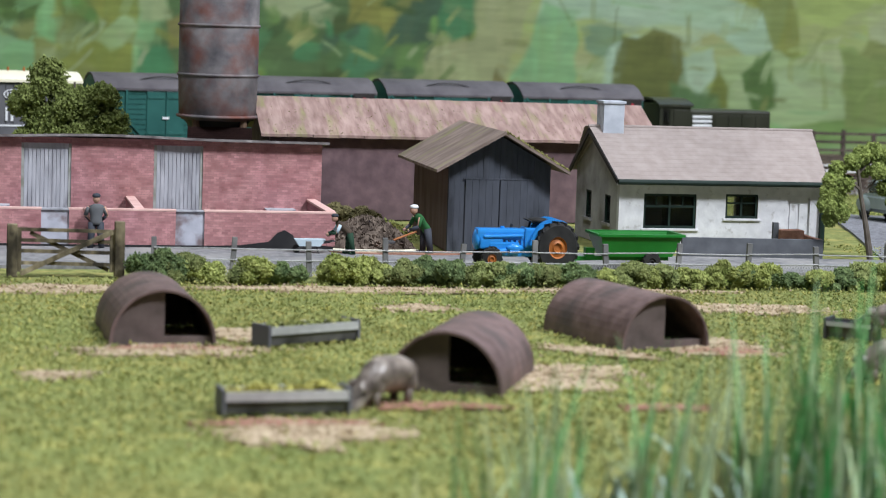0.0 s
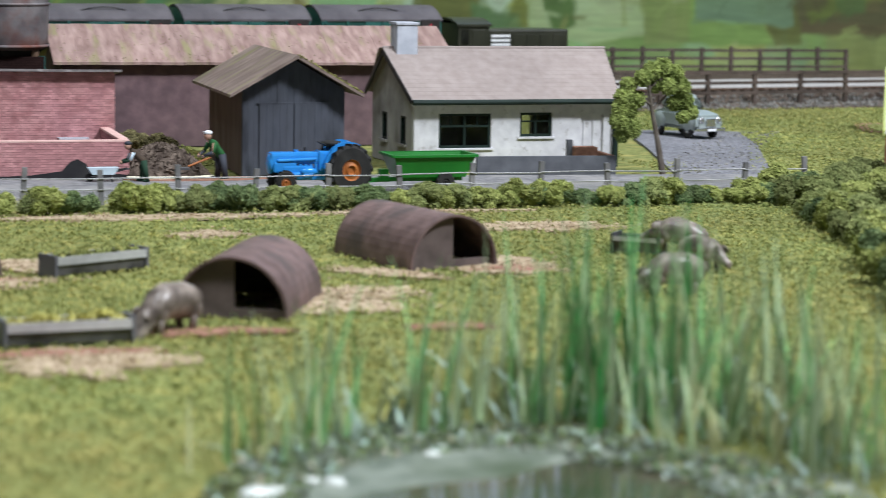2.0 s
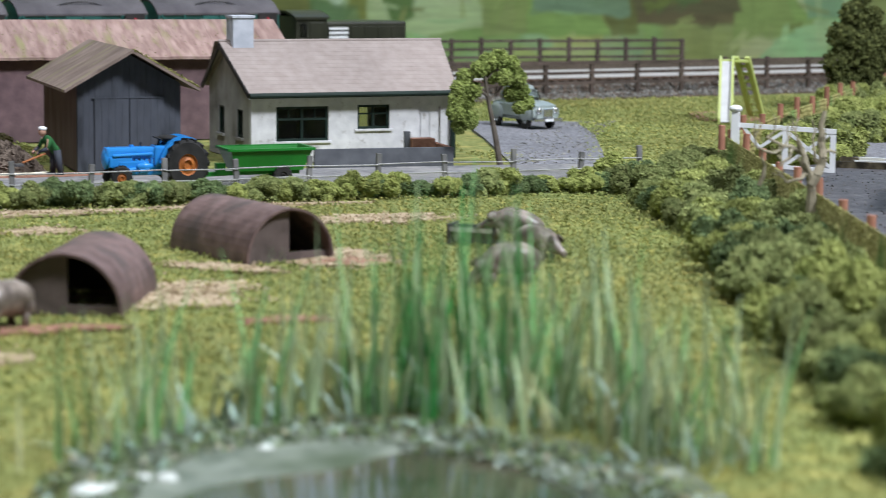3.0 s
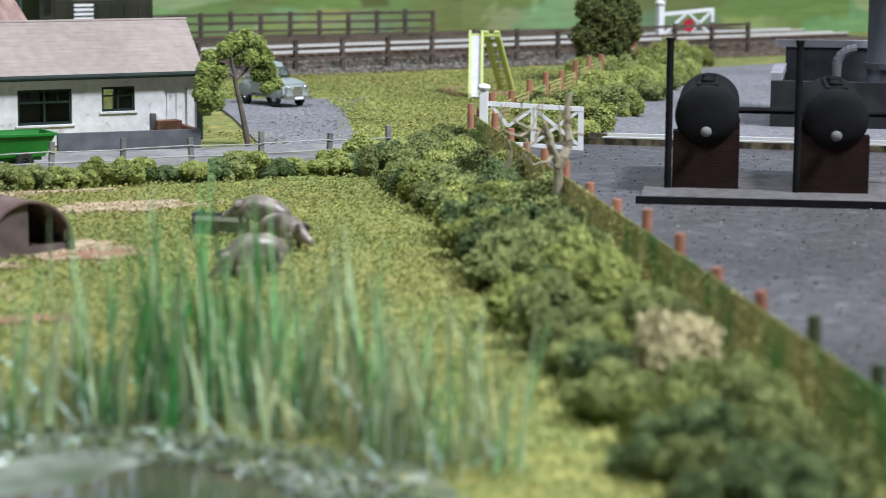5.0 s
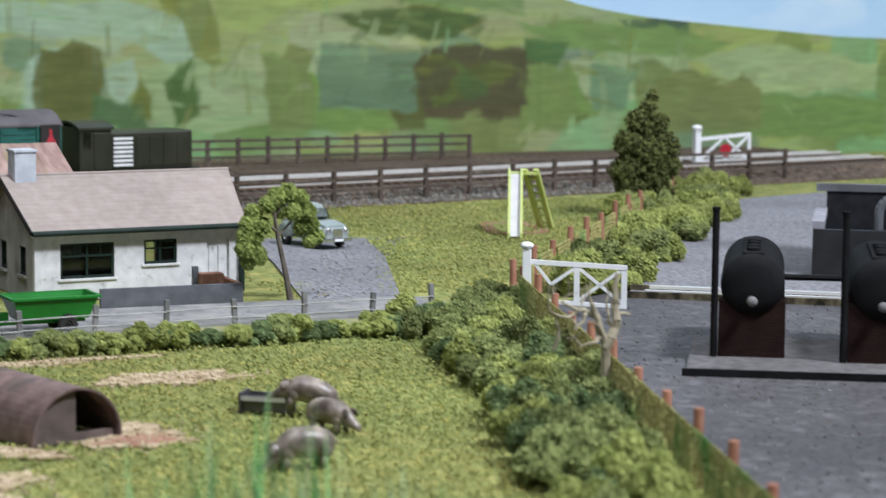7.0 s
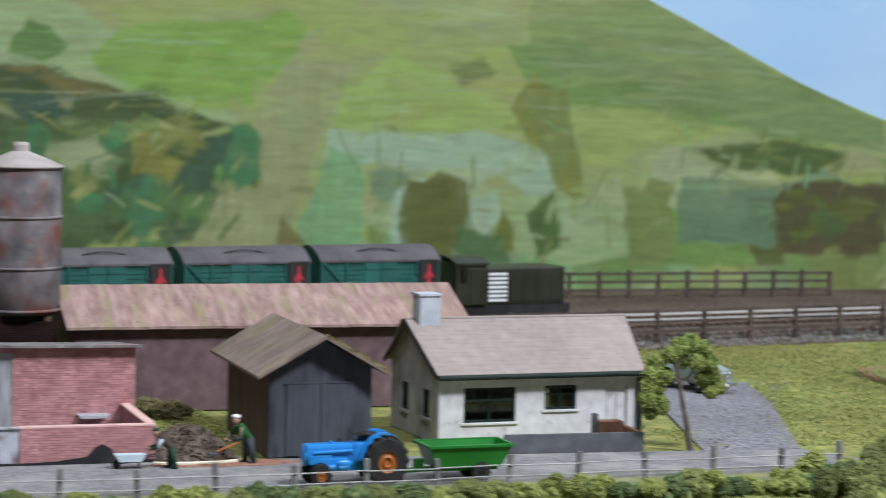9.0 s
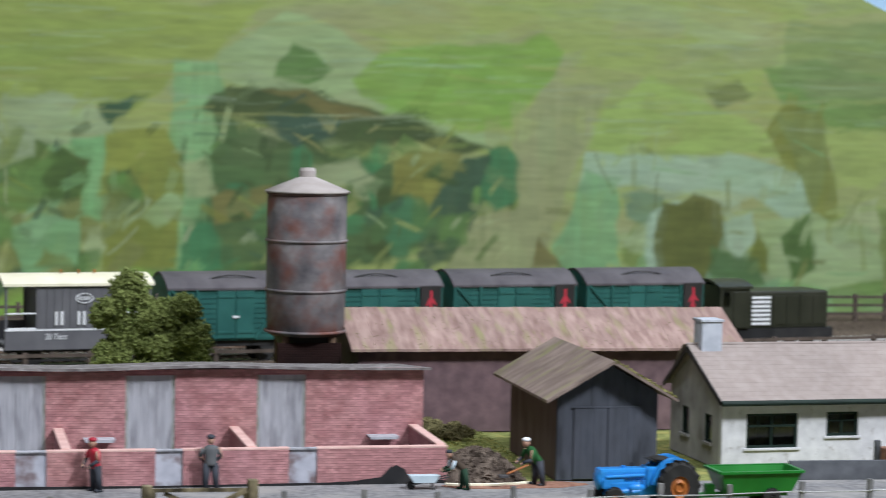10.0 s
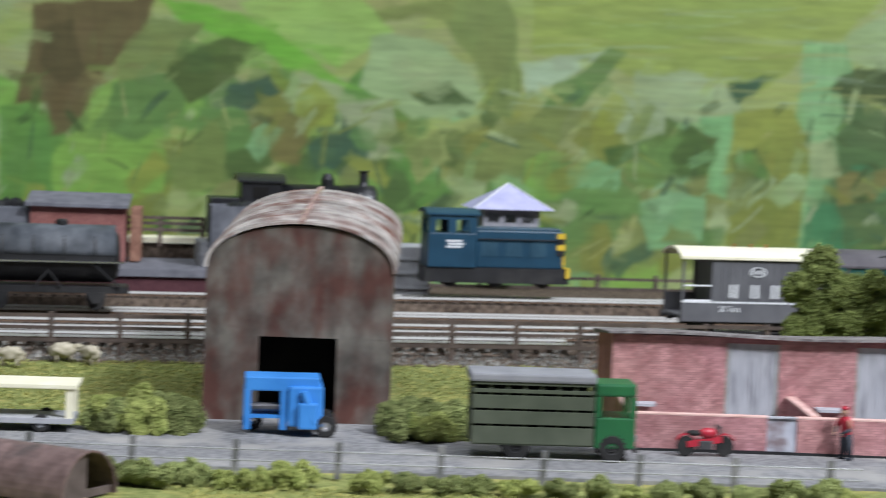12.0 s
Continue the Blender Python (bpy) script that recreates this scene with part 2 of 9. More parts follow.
M["tractor_blue"] = surf("tractor_blue", (0.02, 0.22, 0.62), (0.035, 0.28, 0.72), 60, 0.2, 0.03)
M["combine_blue"] = surf("combine_blue", (0.03, 0.20, 0.56), (0.05, 0.26, 0.66), 60, 0.5, 0.1)
M["orange"] = surf("orange", (0.28, 0.085, 0.018), (0.42, 0.14, 0.03), 120, 0.5, 0.2)
M["rubber"] = surf("rubber", (0.012, 0.012, 0.012), (0.03, 0.029, 0.028), 150, 0.8, 0.3)
M["trailer_green"] = surf("trailer_green", (0.01, 0.16, 0.02), (0.02, 0.23, 0.035), 60, 0.35, 0.05)
M["lorry_green"] = surf("lorry_green", (0.06, 0.072, 0.048), (0.095, 0.108, 0.075), 60, 0.7, 0.1)
M["cab_green"] = surf("cab_green", (0.012, 0.095, 0.035), (0.02, 0.13, 0.045), 60, 0.4, 0.05)
M["lorry_roof"] = surf("lorry_roof", (0.20, 0.20, 0.22), (0.28, 0.28, 0.30), 60, 0.6, 0.1)
M["car_paint"] = surf("car_paint", (0.25, 0.30, 0.29), (0.34, 0.39, 0.38), 60, 0.35, 0.03)
M["chrome"] = surf("chrome", (0.6, 0.6, 0.6), (0.7, 0.7, 0.7), 60, 0.2, 0, metal=0.9)
M["cream"] = surf("cream", (0.78, 0.73, 0.54), (0.86, 0.82, 0.64), 90, 0.6, 0.1)
M["van_green"] = surf("van_green", (0.012, 0.085, 0.075), (0.024, 0.125, 0.108), 70, 0.45, 0.1, vary=0.06)
M["van_roof"] = surf("van_roof", (0.075, 0.068, 0.075), (0.125, 0.115, 0.122), 90, 0.6, 0.15)
M["wagon_grey"] = surf("wagon_grey", (0.10, 0.10, 0.11), (0.14, 0.14, 0.15), 70, 0.6, 0.1)
M["emblem_black"] = surf("emblem_black", (0.015, 0.012, 0.012), (0.03, 0.025, 0.025), 60, 0.5, 0)
M["emblem_red"] = surf("emblem_red", (0.40, 0.02, 0.04), (0.52, 0.035, 0.06), 60, 0.5, 0)
M["rail_steel"] = surf("rail_steel", (0.84, 0.83, 0.80), (0.93, 0.92, 0.89), 60, 0.25, 0, metal=0.3)
M["rail_side"] = surf("rail_side", (0.10, 0.06, 0.04), (0.17, 0.11, 0.07), 90, 0.8, 0.2)
M["sleeper"] = surf("sleeper", (0.05, 0.04, 0.035), (0.11, 0.09, 0.075), 90, 0.85, 0.3)
M["loco_blue"] = surf("loco_blue", (0.007, 0.042, 0.078), (0.014, 0.062, 0.11), 60, 0.4, 0.05)
M["yellow"] = surf("yellow", (0.62, 0.42, 0.03), (0.75, 0.52, 0.05), 60, 0.5, 0)
M["lilac_roof"] = surf("lilac_roof", (0.36, 0.36, 0.56), (0.48, 0.48, 0.68), 90, 0.7, 0.2)
M["hangar_steel"] = mottle(surf("hangar_steel", (0.07, 0.06, 0.051), (0.165, 0.148, 0.126), 120, 0.8, 0.35, c3=(0.085, 0.036, 0.028), scale3=70, amount3=0.72, stretch=(1, 1, 0.6)), 60, 0.36)
M["hangar_roof"] = mottle(surf("hangar_roof", (0.27, 0.24, 0.22), (0.50, 0.46, 0.43), 90, 0.7, 0.3, c3=(0.16, 0.075, 0.058), scale3=60, amount3=0.62, stretch=(1, 0.6, 1)), 40, 0.25)
M["silo_steel"] = mottle(surf("silo_steel", (0.075, 0.07, 0.078), (0.20, 0.185, 0.185), 85, 0.7, 0.5, c3=(0.15, 0.062, 0.048), scale3=55, amount3=0.5, stretch=(1, 1, 1.2)), 60, 0.3)
M["silo_cap"] = surf("silo_cap", (0.34, 0.30, 0.28), (0.46, 0.42, 0.40), 70, 0.7, 0.2)
M["bark"] = surf("bark", (0.09, 0.075, 0.06), (0.18, 0.155, 0.13), 120, 0.9, 0.4)
M["dead_twig"] = surf("dead_twig", (0.24, 0.21, 0.145), (0.46, 0.41, 0.30), 160, 0.85, 0.4)
M["foliage"] = surf("foliage", (0.105, 0.135, 0.045), (0.29, 0.32, 0.125), 260, 0.95, 0.4, vary=0.3)
M["foliage_tree"] = surf("foliage_tree", (0.10, 0.13, 0.036), (0.27, 0.315, 0.105), 240, 0.95, 0.4)
M["foliage_conifer"] = surf("foliage_conifer", (0.05, 0.062, 0.022), (0.16, 0.175, 0.06), 240, 0.95, 0.4)
M["foliage_scrub"] = surf("foliage_scrub", (0.07, 0.062, 0.03), (0.21, 0.19, 0.09), 260, 0.95, 0.4, vary=0.2)
M["foliage_light"] = surf("foliage_light", (0.145, 0.18, 0.045), (0.385, 0.415, 0.14), 260, 0.95, 0.4, vary=0.2)
M["foliage_dark"] = surf("foliage_dark", (0.055, 0.09, 0.038), (0.19, 0.25, 0.105), 260, 0.95, 0.4, vary=0.25)
M["foliage_droop"] = surf("foliage_droop", (0.12, 0.165, 0.04), (0.40, 0.47, 0.15), 240, 0.95, 0.4)
M["foliage_dry"] = surf("foliage_dry", (0.34, 0.30, 0.17), (0.52, 0.47, 0.28), 220, 0.95, 0.4, vary=0.2)
M["reed_green"] = surf("reed_green", (0.12, 0.31, 0.10), (0.29, 0.55, 0.23), 120, 0.7, 0.1, vary=0.4)
M["reed_dry"] = surf("reed_dry", (0.31, 0.33, 0.15), (0.50, 0.51, 0.27), 120, 0.8, 0.1, vary=0.25)
M["reed_grey"] = surf("reed_grey", (0.26, 0.37, 0.18), (0.50, 0.60, 0.36), 120, 0.8, 0.1, vary=0.35)
M["reed_bright"] = surf("reed_bright", (0.035, 0.26, 0.05), (0.09, 0.40, 0.11), 120, 0.6, 0.1, vary=0.3)
M["reed_pale"] = surf("reed_pale", (0.22, 0.38, 0.29), (0.60, 0.70, 0.61), 90, 0.5, 0.1, vary=0.35)
M["pond_lip"] = surf("pond_lip", (0.095, 0.12, 0.09), (0.24, 0.27, 0.22), 130, 0.5, 0.6, c3=(0.07, 0.095, 0.055), scale3=45, amount3=0.6)
M["pond_mud"] = surf("pond_mud", (0.05, 0.07, 0.04), (0.14, 0.165, 0.10), 160, 0.75, 0.6, c3=(0.32, 0.36, 0.31), scale3=90, amount3=0.5)
M["mesh_green"] = surf("mesh_green", (0.24, 0.22, 0.085), (0.42, 0.38, 0.16), 300, 0.85, 0.3, c3=(0.10, 0.24, 0.07), scale3=30, amount3=0.4)
M["mesh_moss"] = surf("mesh_moss", (0.27, 0.27, 0.095), (0.52, 0.49, 0.2), 300, 0.95, 0.3, c3=(0.11, 0.25, 0.07), scale3=30, amount3=0.4)
M["skin"] = surf("skin", (0.42, 0.24, 0.17), (0.5, 0.3, 0.22), 90, 0.6, 0)
M["cloth_dark"] = surf("cloth_dark", (0.03, 0.035, 0.045), (0.06, 0.065, 0.08), 90, 0.8, 0)
M["cloth_grey"] = surf("cloth_grey", (0.09, 0.095, 0.10), (0.15, 0.155, 0.16), 90, 0.8, 0)
M["cloth_green"] = surf("cloth_green", (0.015, 0.09, 0.025), (0.03, 0.13, 0.04), 90, 0.8, 0)
M["cloth_pale"] = surf("cloth_pale", (0.42, 0.52, 0.58), (0.55, 0.64, 0.68), 90, 0.8, 0)
M["red_paint"] = surf("red_paint", (0.36, 0.012, 0.03), (0.50, 0.03, 0.05), 60, 0.4, 0.05)
M["chute_grey"] = surf("chute_grey", (0.46, 0.46, 0.48), (0.60, 0.60, 0.62), 90, 0.5, 0.1)
M["slide_green"] = surf("slide_green", (0.42, 0.50, 0.13), (0.52, 0.58, 0.20), 60, 0.4, 0.05)
M["platform_slab"] = surf("platform_slab", (0.13, 0.13, 0.15), (0.20, 0.20, 0.225), 120, 0.85, 0.2)
M["brick_hut_dark"] = brick_mat("brick_hut_dark", (0.085, 0.035, 0.042), (0.14, 0.062, 0.07), (0.7, 0.66, 0.66))
M["bin_grey"] = surf("bin_grey", (0.10, 0.105, 0.12), (0.17, 0.175, 0.195), 120, 0.85, 0.3)
M["platform_grey"] = surf("platform_grey", (0.24, 0.24, 0.27), (0.34, 0.34, 0.37), 120, 0.85, 0.2)
M["tank_slate"] = mottle(surf("tank_slate", (0.055, 0.062, 0.072), (0.12, 0.13, 0.145), 120, 0.6, 0.2), 50, 0.3)
M["column_slate"] = surf("column_slate", (0.055, 0.06, 0.075), (0.085, 0.092, 0.11), 60, 0.6, 0.1)
M["brick_hut_red"] = brick_mat("brick_hut_red", (0.28, 0.115, 0.10), (0.40, 0.19, 0.165), (0.65, 0.6, 0.6))
M["vest_brown"] = surf("vest_brown", (0.05, 0.035, 0.025), (0.09, 0.065, 0.045), 90, 0.8, 0)
M["trouser_green"] = surf("trouser_green", (0.01, 0.035, 0.02), (0.02, 0.055, 0.03), 90, 0.8, 0)
M["bunker_dark"] = surf("bunker_dark", (0.03, 0.032, 0.038), (0.055, 0.058, 0.066), 120, 0.8, 0.2)
M["louvre_blue"] = surf("louvre_blue", (0.02, 0.07, 0.11), (0.05, 0.12, 0.17), 60, 0.5, 0.1)
M["loco_olive"] = surf("loco_olive", (0.018, 0.02, 0.012), (0.035, 0.036, 0.024), 60, 0.4, 0.05)
M["hall_paint"] = surf("hall_paint", (0.20, 0.20, 0.20), (0.26, 0.26, 0.26), 3, 0.9, 0.05)
M["hall_floor"] = surf("hall_floor", (0.22, 0.19, 0.16), (0.30, 0.26, 0.22), 8, 0.6, 0.05)
M["sky_paint"] = surf("sky_paint", (0.33, 0.52, 0.74), (0.46, 0.64, 0.82), 3.0, 0.8, 0.05, c3=(0.72, 0.79, 0.84), scale3=4.0, amount3=0.35, stretch=(1, 1, 2))


def glass_mat():
    m = surf("window_glass", (0.6, 0.62, 0.6), (0.65, 0.66, 0.65), 50, 0.06, 0)
    b = m.node_tree.nodes["Principled BSDF"]
    b.inputs["Transmission Weight"].default_value = 1.0
    return m


M["glass"] = glass_mat()


def water_mat():
    m = surf("pond_resin", (0.03, 0.04, 0.022), (0.06, 0.07, 0.042), 40, 0.1, 0.12, c3=(0.11, 0.085, 0.06), scale3=18)
    m.node_tree.nodes["Principled BSDF"].inputs["Specular IOR Level"].default_value = 0.3
    return m


M["water"] = water_mat()
# near-white resin, the glints on wet resin put into its colour
M["clear_resin"] = surf("clear_resin", (0.6, 0.64, 0.6), (0.8, 0.83, 0.78), 60, 0.12, 0.1)


# ---- mesh helpers; all lengths in layout units ----
def part(name, bm, material, parent=None, label="", smooth=False, m=None):
    """One bmesh (layout units) as one mesh object, under a thing or part."""
    bmesh.ops.scale(bm, vec=(U, U, U), verts=bm.verts)
    me = bpy.data.meshes.new(name)
    bm.to_mesh(me)
    bm.free()
    for mt in (material if isinstance(material, (list, tuple)) else [material]):
        me.materials.append(M[mt])
    if smooth:
        me.shade_smooth()
    ob = new(name, me)
    ob.parent = parent
    if m is not None:
        ob.matrix_basis = m
    if label:
        ob["label"] = label
    return ob


def at(x, y, z=0.0, turn=0.0):
    return pose(x * U, y * U, z * U, 0, 0, turn)


def thing(name, x, y, z=0.0, turn=0.0, label="", category="", group="", kind=""):
    ob = new(name)
    ob.empty_display_size = 0.01
    ob.matrix_basis = at(x, y, z, turn)
    return tagged(ob, label, category, group, kind)


def box(x0, x1, y0, y1, z0, z1, bevel=0.0, bm=None):
    bm = bm or bmesh.new()
    r = bmesh.ops.create_cube(bm, size=1.0, matrix=Matrix.Translation(((x0 + x1) / 2, (y0 + y1) / 2, (z0 + z1) / 2)) @ Matrix.Diagonal((x1 - x0, y1 - y0, z1 - z0, 1)))
    if bevel:
        edges = list({e for v in r["verts"] for e in v.link_edges})
        bmesh.ops.bevel(bm, geom=edges, offset=bevel, segments=2, affect="EDGES", profile=0.6)
    return bm


def rod(p, q, r0, r1=None, n=10, bm=None):
    """A round bar from p to q."""
    bm = bm or bmesh.new()
    p, q = Vector(p), Vector(q)
    d = q - p
    m = Matrix.Translation((p + q) / 2) @ d.to_track_quat("Z", "Y").to_matrix().to_4x4()
    bmesh.ops.create_cone(bm, cap_ends=True, segments=n, radius1=r0, radius2=r0 if r1 is None else r1, depth=d.length, matrix=m)
    return bm


def beam(p, q, w, h, bm=None):
    """A square bar from p to q, w wide and h high."""
    bm = bm or bmesh.new()
    p, q = Vector(p), Vector(q)
    d = q - p
    m = Matrix.Translation((p + q) / 2) @ d.to_track_quat("X", "Z").to_matrix().to_4x4()
    bmesh.ops.create_cube(bm, size=1.0, matrix=m @ Matrix.Diagonal((d.length, w, h, 1)))
    return bm


def lathe(profile, n=24, axis="Z", bm=None, m=None, caps=True):
    """A turned body: profile of (radius, height)."""
    bm = bm or bmesh.new()
    m = m or Matrix()
    if axis == "Y":
        m = m @ Matrix.Rotation(-math.pi / 2, 4, "X")
    if axis == "X":
        m = m @ Matrix.Rotation(math.pi / 2, 4, "Y")
    rings = []
    for r, z in profile:
        rings.append([bm.verts.new(m @ Vector((r * math.cos(2 * math.pi * k / n), r * math.sin(2 * math.pi * k / n), z))) for k in range(n)])
    for a, b in zip(rings, rings[1:]):
        for k in range(n):
            bm.faces.new((a[k], a[(k + 1) % n], b[(k + 1) % n], b[k]))
    if caps:
        bm.faces.new(rings[0][::-1])
        bm.faces.new(rings[-1])
    return bm


def prism(outline, lo, hi, axis="Y", bm=None):
    """An outline pushed along an axis. axis Y: outline is (x, z); X: (y, z); Z: (x, y)."""
    bm = bm or bmesh.new()
    place = {"Y": lambda a, b, c: (a, c, b), "X": lambda a, b, c: (c, a, b), "Z": lambda a, b, c: (a, b, c)}[axis]
    f = [bm.verts.new(place(a, b, lo)) for a, b in outline]
    g = [bm.verts.new(place(a, b, hi)) for a, b in outline]
    bm.faces.new(f)
    bm.faces.new(g[::-1])
    for k in range(len(f)):
        j = (k + 1) % len(f)
        bm.faces.new((f[k], g[k], g[j], f[j]))
    bmesh.ops.recalc_face_normals(bm, faces=bm.faces)
    return bm


def lump(c, r, bm=None, sub=2, jitter=0.0, m=None):
    """A rounded lump with radii r."""
    bm = bm or bmesh.new()
    res = bmesh.ops.create_icosphere(bm, subdivisions=sub, radius=1.0)
    for v in res["verts"]:
        k = 1 + jitter * noise.noise(v.co * 2.1 + Vector(c))
        v.co = Vector((v.co.x * r[0] * k, v.co.y * r[1] * k, v.co.z * r[2] * k))
        if m:
            v.co = m @ v.co
        v.co += Vector(c)
    return bm


TET_V = 1.2 * np.array([(0.94, 0, -0.33), (-0.47, 0.82, -0.33), (-0.47, -0.82, -0.33), (0, 0, 1)])
TET_F = np.array([(0, 2, 1), (0, 1, 3), (1, 2, 3), (2, 0, 3)])


def crumbs(centres, radii, rng, flat=1.0):
    """Many four-sided crumbs of foam as one mesh (metres)."""
    n, k = len(centres), len(TET_V)
    chips = TET_V[None] * rng.uniform(0.6, 1.3, (n, k, 1)) * radii[:, None, None]
    a, b = rng.uniform(0, math.tau, n)[:, None], rng.uniform(-1, 1, n)[:, None]
    x, y, z = chips[..., 0], chips[..., 1], chips[..., 2]
    x, y = x * np.cos(a) - y * np.sin(a), x * np.sin(a) + y * np.cos(a)
    y, z = y * np.cos(b) - z * np.sin(b), y * np.sin(b) + z * np.cos(b)
    chips = np.stack([x, y, z], -1)
    chips[:, :, 2] *= flat
    v = (chips + centres[:, None]) * U
    f = TET_F[None] + (np.arange(n) * k)[:, None, None]
    me = bpy.data.meshes.new("crumbs")
    me.from_pydata(v.reshape(-1, 3).tolist(), [], f.reshape(-1, 3).tolist())
    return me


def clump_mesh(seed, rx, ry, rz, n=1500, size=0.06, lobes=7):
    """A lump of foam foliage: crumbs crowded on the outside of several lobes that meet the ground."""
    rng = np.random.default_rng(seed)
    lc = rng.uniform(-0.7, 0.7, (lobes, 3))
    lc[:, 2] = rng.uniform(0.12, 1.0, lobes) * (1.1 - 0.5 * np.hypot(lc[:, 0], lc[:, 1]))
    lr = rng.uniform(0.17, 0.34, lobes)
    which = rng.choice(lobes, 6 * n, p=lr ** 2 / (lr ** 2).sum())
    d = rng.normal(size=(6 * n, 3))
    d /= np.linalg.norm(d, axis=1)[:, None]
    knobs = 1 + 0.13 * np.sin(13 * d[:, :1] + 3 * which[:, None]) * np.sin(12 * d[:, 1:2] + which[:, None]) * np.cos(11 * d[:, 2:])
    c = lc[which] + d * lr[which, None] * knobs * (rng.uniform(0.86, 1.03, (6 * n, 1)) + 0.3 * rng.uniform(0, 1, (6 * n, 1)) ** 7)
    inside = (np.linalg.norm(c[:, None] - lc[None], axis=2) < 0.84 * lr[None]).any(1)
    c = c[~inside & (c[:, 2] > -0.02)][:n] * (rx, ry, rz)
    k = n // 6
    core = (lc[which] + d * lr[which, None] * 0.7)[:k] * (rx, ry, rz)
    core[:, 2] = np.abs(core[:, 2])
    return crumbs(np.concatenate([c, core]), np.concatenate([rng.uniform(0.5, 1.4, len(c)) * size, rng.uniform(0.09, 0.14, k)]), rng)


def solid(name, me, material, parent=None, m=None):
    if not me.materials:
        me.materials.append(M[material])
    ob = new(name, me)
    ob.parent = parent
    if m is not None:
        ob.matrix_basis = m
    return ob


def again(ob, name, parent, m):
    """Another object on the same mesh."""
    o = new(name, ob.data)
    o.parent = parent
    o.matrix_basis = m
    return o


# ---- large structure: hall, baseboard, ground sheets, backdrop ----
def hall():
    """Plain painted walls, ceiling and floor of the room round the layout."""
    for n, b in (("wall_north", (-2.6, 2.6, 2.5, 2.6, -0.95, 2.0)), ("wall_south", (-2.6, 2.6, -2.6, -2.5, -0.95, 2.0)),
                 ("wall_east", (2.6, 2.7, -2.6, 2.6, -0.95, 2.0)), ("wall_west", (-2.7, -2.6, -2.6, 2.6, -0.95, 2.0))):
        tagged(part(n, box(*[v / U for v in b]), "hall_paint"), "plain pale painted hall wall", "wall", kind="structure")
    tagged(part("ceiling", box(*[v / U for v in (-2.7, 2.7, -2.6, 2.6, 2.0, 2.1)]), "hall_paint"), "plain pale hall ceiling", "ceiling", kind="structure")
    tagged(part("floor", box(*[v / U for v in (-2.7, 2.7, -2.6, 2.6, -1.05, -0.95)]), "hall_floor"), "brown hall floor", "floor", kind="structure")


hall()
tagged(part("baseboard", box(-82, 92, -60, 57, -0.95 / U, -0.4), "hall_floor"), "boxed wooden baseboard carrying the model landscape", "baseboard", kind="structure")


def sheet(name, x0, x1, y0, y1, z, material, step, amp, label, category):
    """A ground sheet with slight undulation."""
    bm = bmesh.new()
    nx, ny = int((x1 - x0) / step) + 1, int((y1 - y0) / step) + 1
    rows = []
    for j in range(ny + 1):
        y = y0 + (y1 - y0) * j / ny
        rows.append([bm.verts.new((x0 + (x1 - x0) * i / nx, y, z + amp * noise.noise(Vector((x0 + (x1 - x0) * i / nx, y, 0)) * 0.35))) for i in range(nx + 1)])
    for a, b in zip(rows, rows[1:]):
        for i in range(nx):
            bm.faces.new((a[i], a[i + 1], b[i + 1], b[i]))
    return tagged(part(name, bm, material, smooth=True), label, category, kind="structure")


sheet("ground", -82, 92, -60, 57, -0.05, "turf", 1.0, 0.06, "scatter-covered green model turf", "ground")


def patch(name, cx, cy, rx, ry, turn, z, material, label, category, ragged=0.25, n=36, thick=0.04, kind=""):
    """A thin ragged-edged patch of scatter lying on the ground."""
    bm = bmesh.new()
    pts = []
    for k in range(n):
        a = 2 * math.pi * k / n
        r = 1 + ragged * noise.noise(Vector((cx + 1.6 * math.cos(a), cy + 1.6 * math.sin(a), 3.0))) + 0.5 * ragged * noise.noise(Vector((cx + 6 * math.cos(a), cy + 6 * math.sin(a), 9.0)))
        pts.append((rx * r * math.cos(a), ry * r * math.sin(a)))
    prism(pts, 0, thick, "Z", bm)
    ob = part(name, bm, material)
    ob.matrix_basis = at(cx, cy, z, turn)
    return tagged(ob, label, category, kind=kind)


# road in front of the buildings, drive, yard beyond the hedge
tagged(part("road", prism([(-80, -7.6), (-24, -7.6), (11.5, -7.0), (14.5, -6.2), (13.0, -3.0), (9.0, -2.6), (2, -2.2), (-12, -1.2), (-38, -0.2), (-38.5, 4), (-46, 4), (-46, -0.2), (-80, -1.0)], -0.1, 0.05, "Z"), "asphalt"), "pale grey lane in front of the farm buildings", "road", kind="structure")
tagged(part("drive", prism([(9.2, -2.7), (13.0, -2.9), (17.6, 9.0), (19.5, 15.5), (14.5, 17), (12.2, 8.0)], -0.1, 0.055, "Z"), "gravel"), "pale grey gravel drive beside the bungalow", "drive", kind="structure")
tagged(part("yard", prism([(-1.6, -60), (6.6, -36), (16.4, -7.4), (20.5, -5.3), (92, -44), (92, -60)], -0.1, 0.06, "Z"), "yard"), "dark grey gritty railway yard surface", "yard", kind="structure")
tagged(part("path", prism([(21.5, -5.2), (24.0, -1.5), (29.5, 6), (35, 13.5), (46, 26), (60, 30), (70, -20), (40, -17.0)], -0.1, 0.052, "Z"), "gravel"), "grey gravel path beyond the siding", "path", kind="structure")


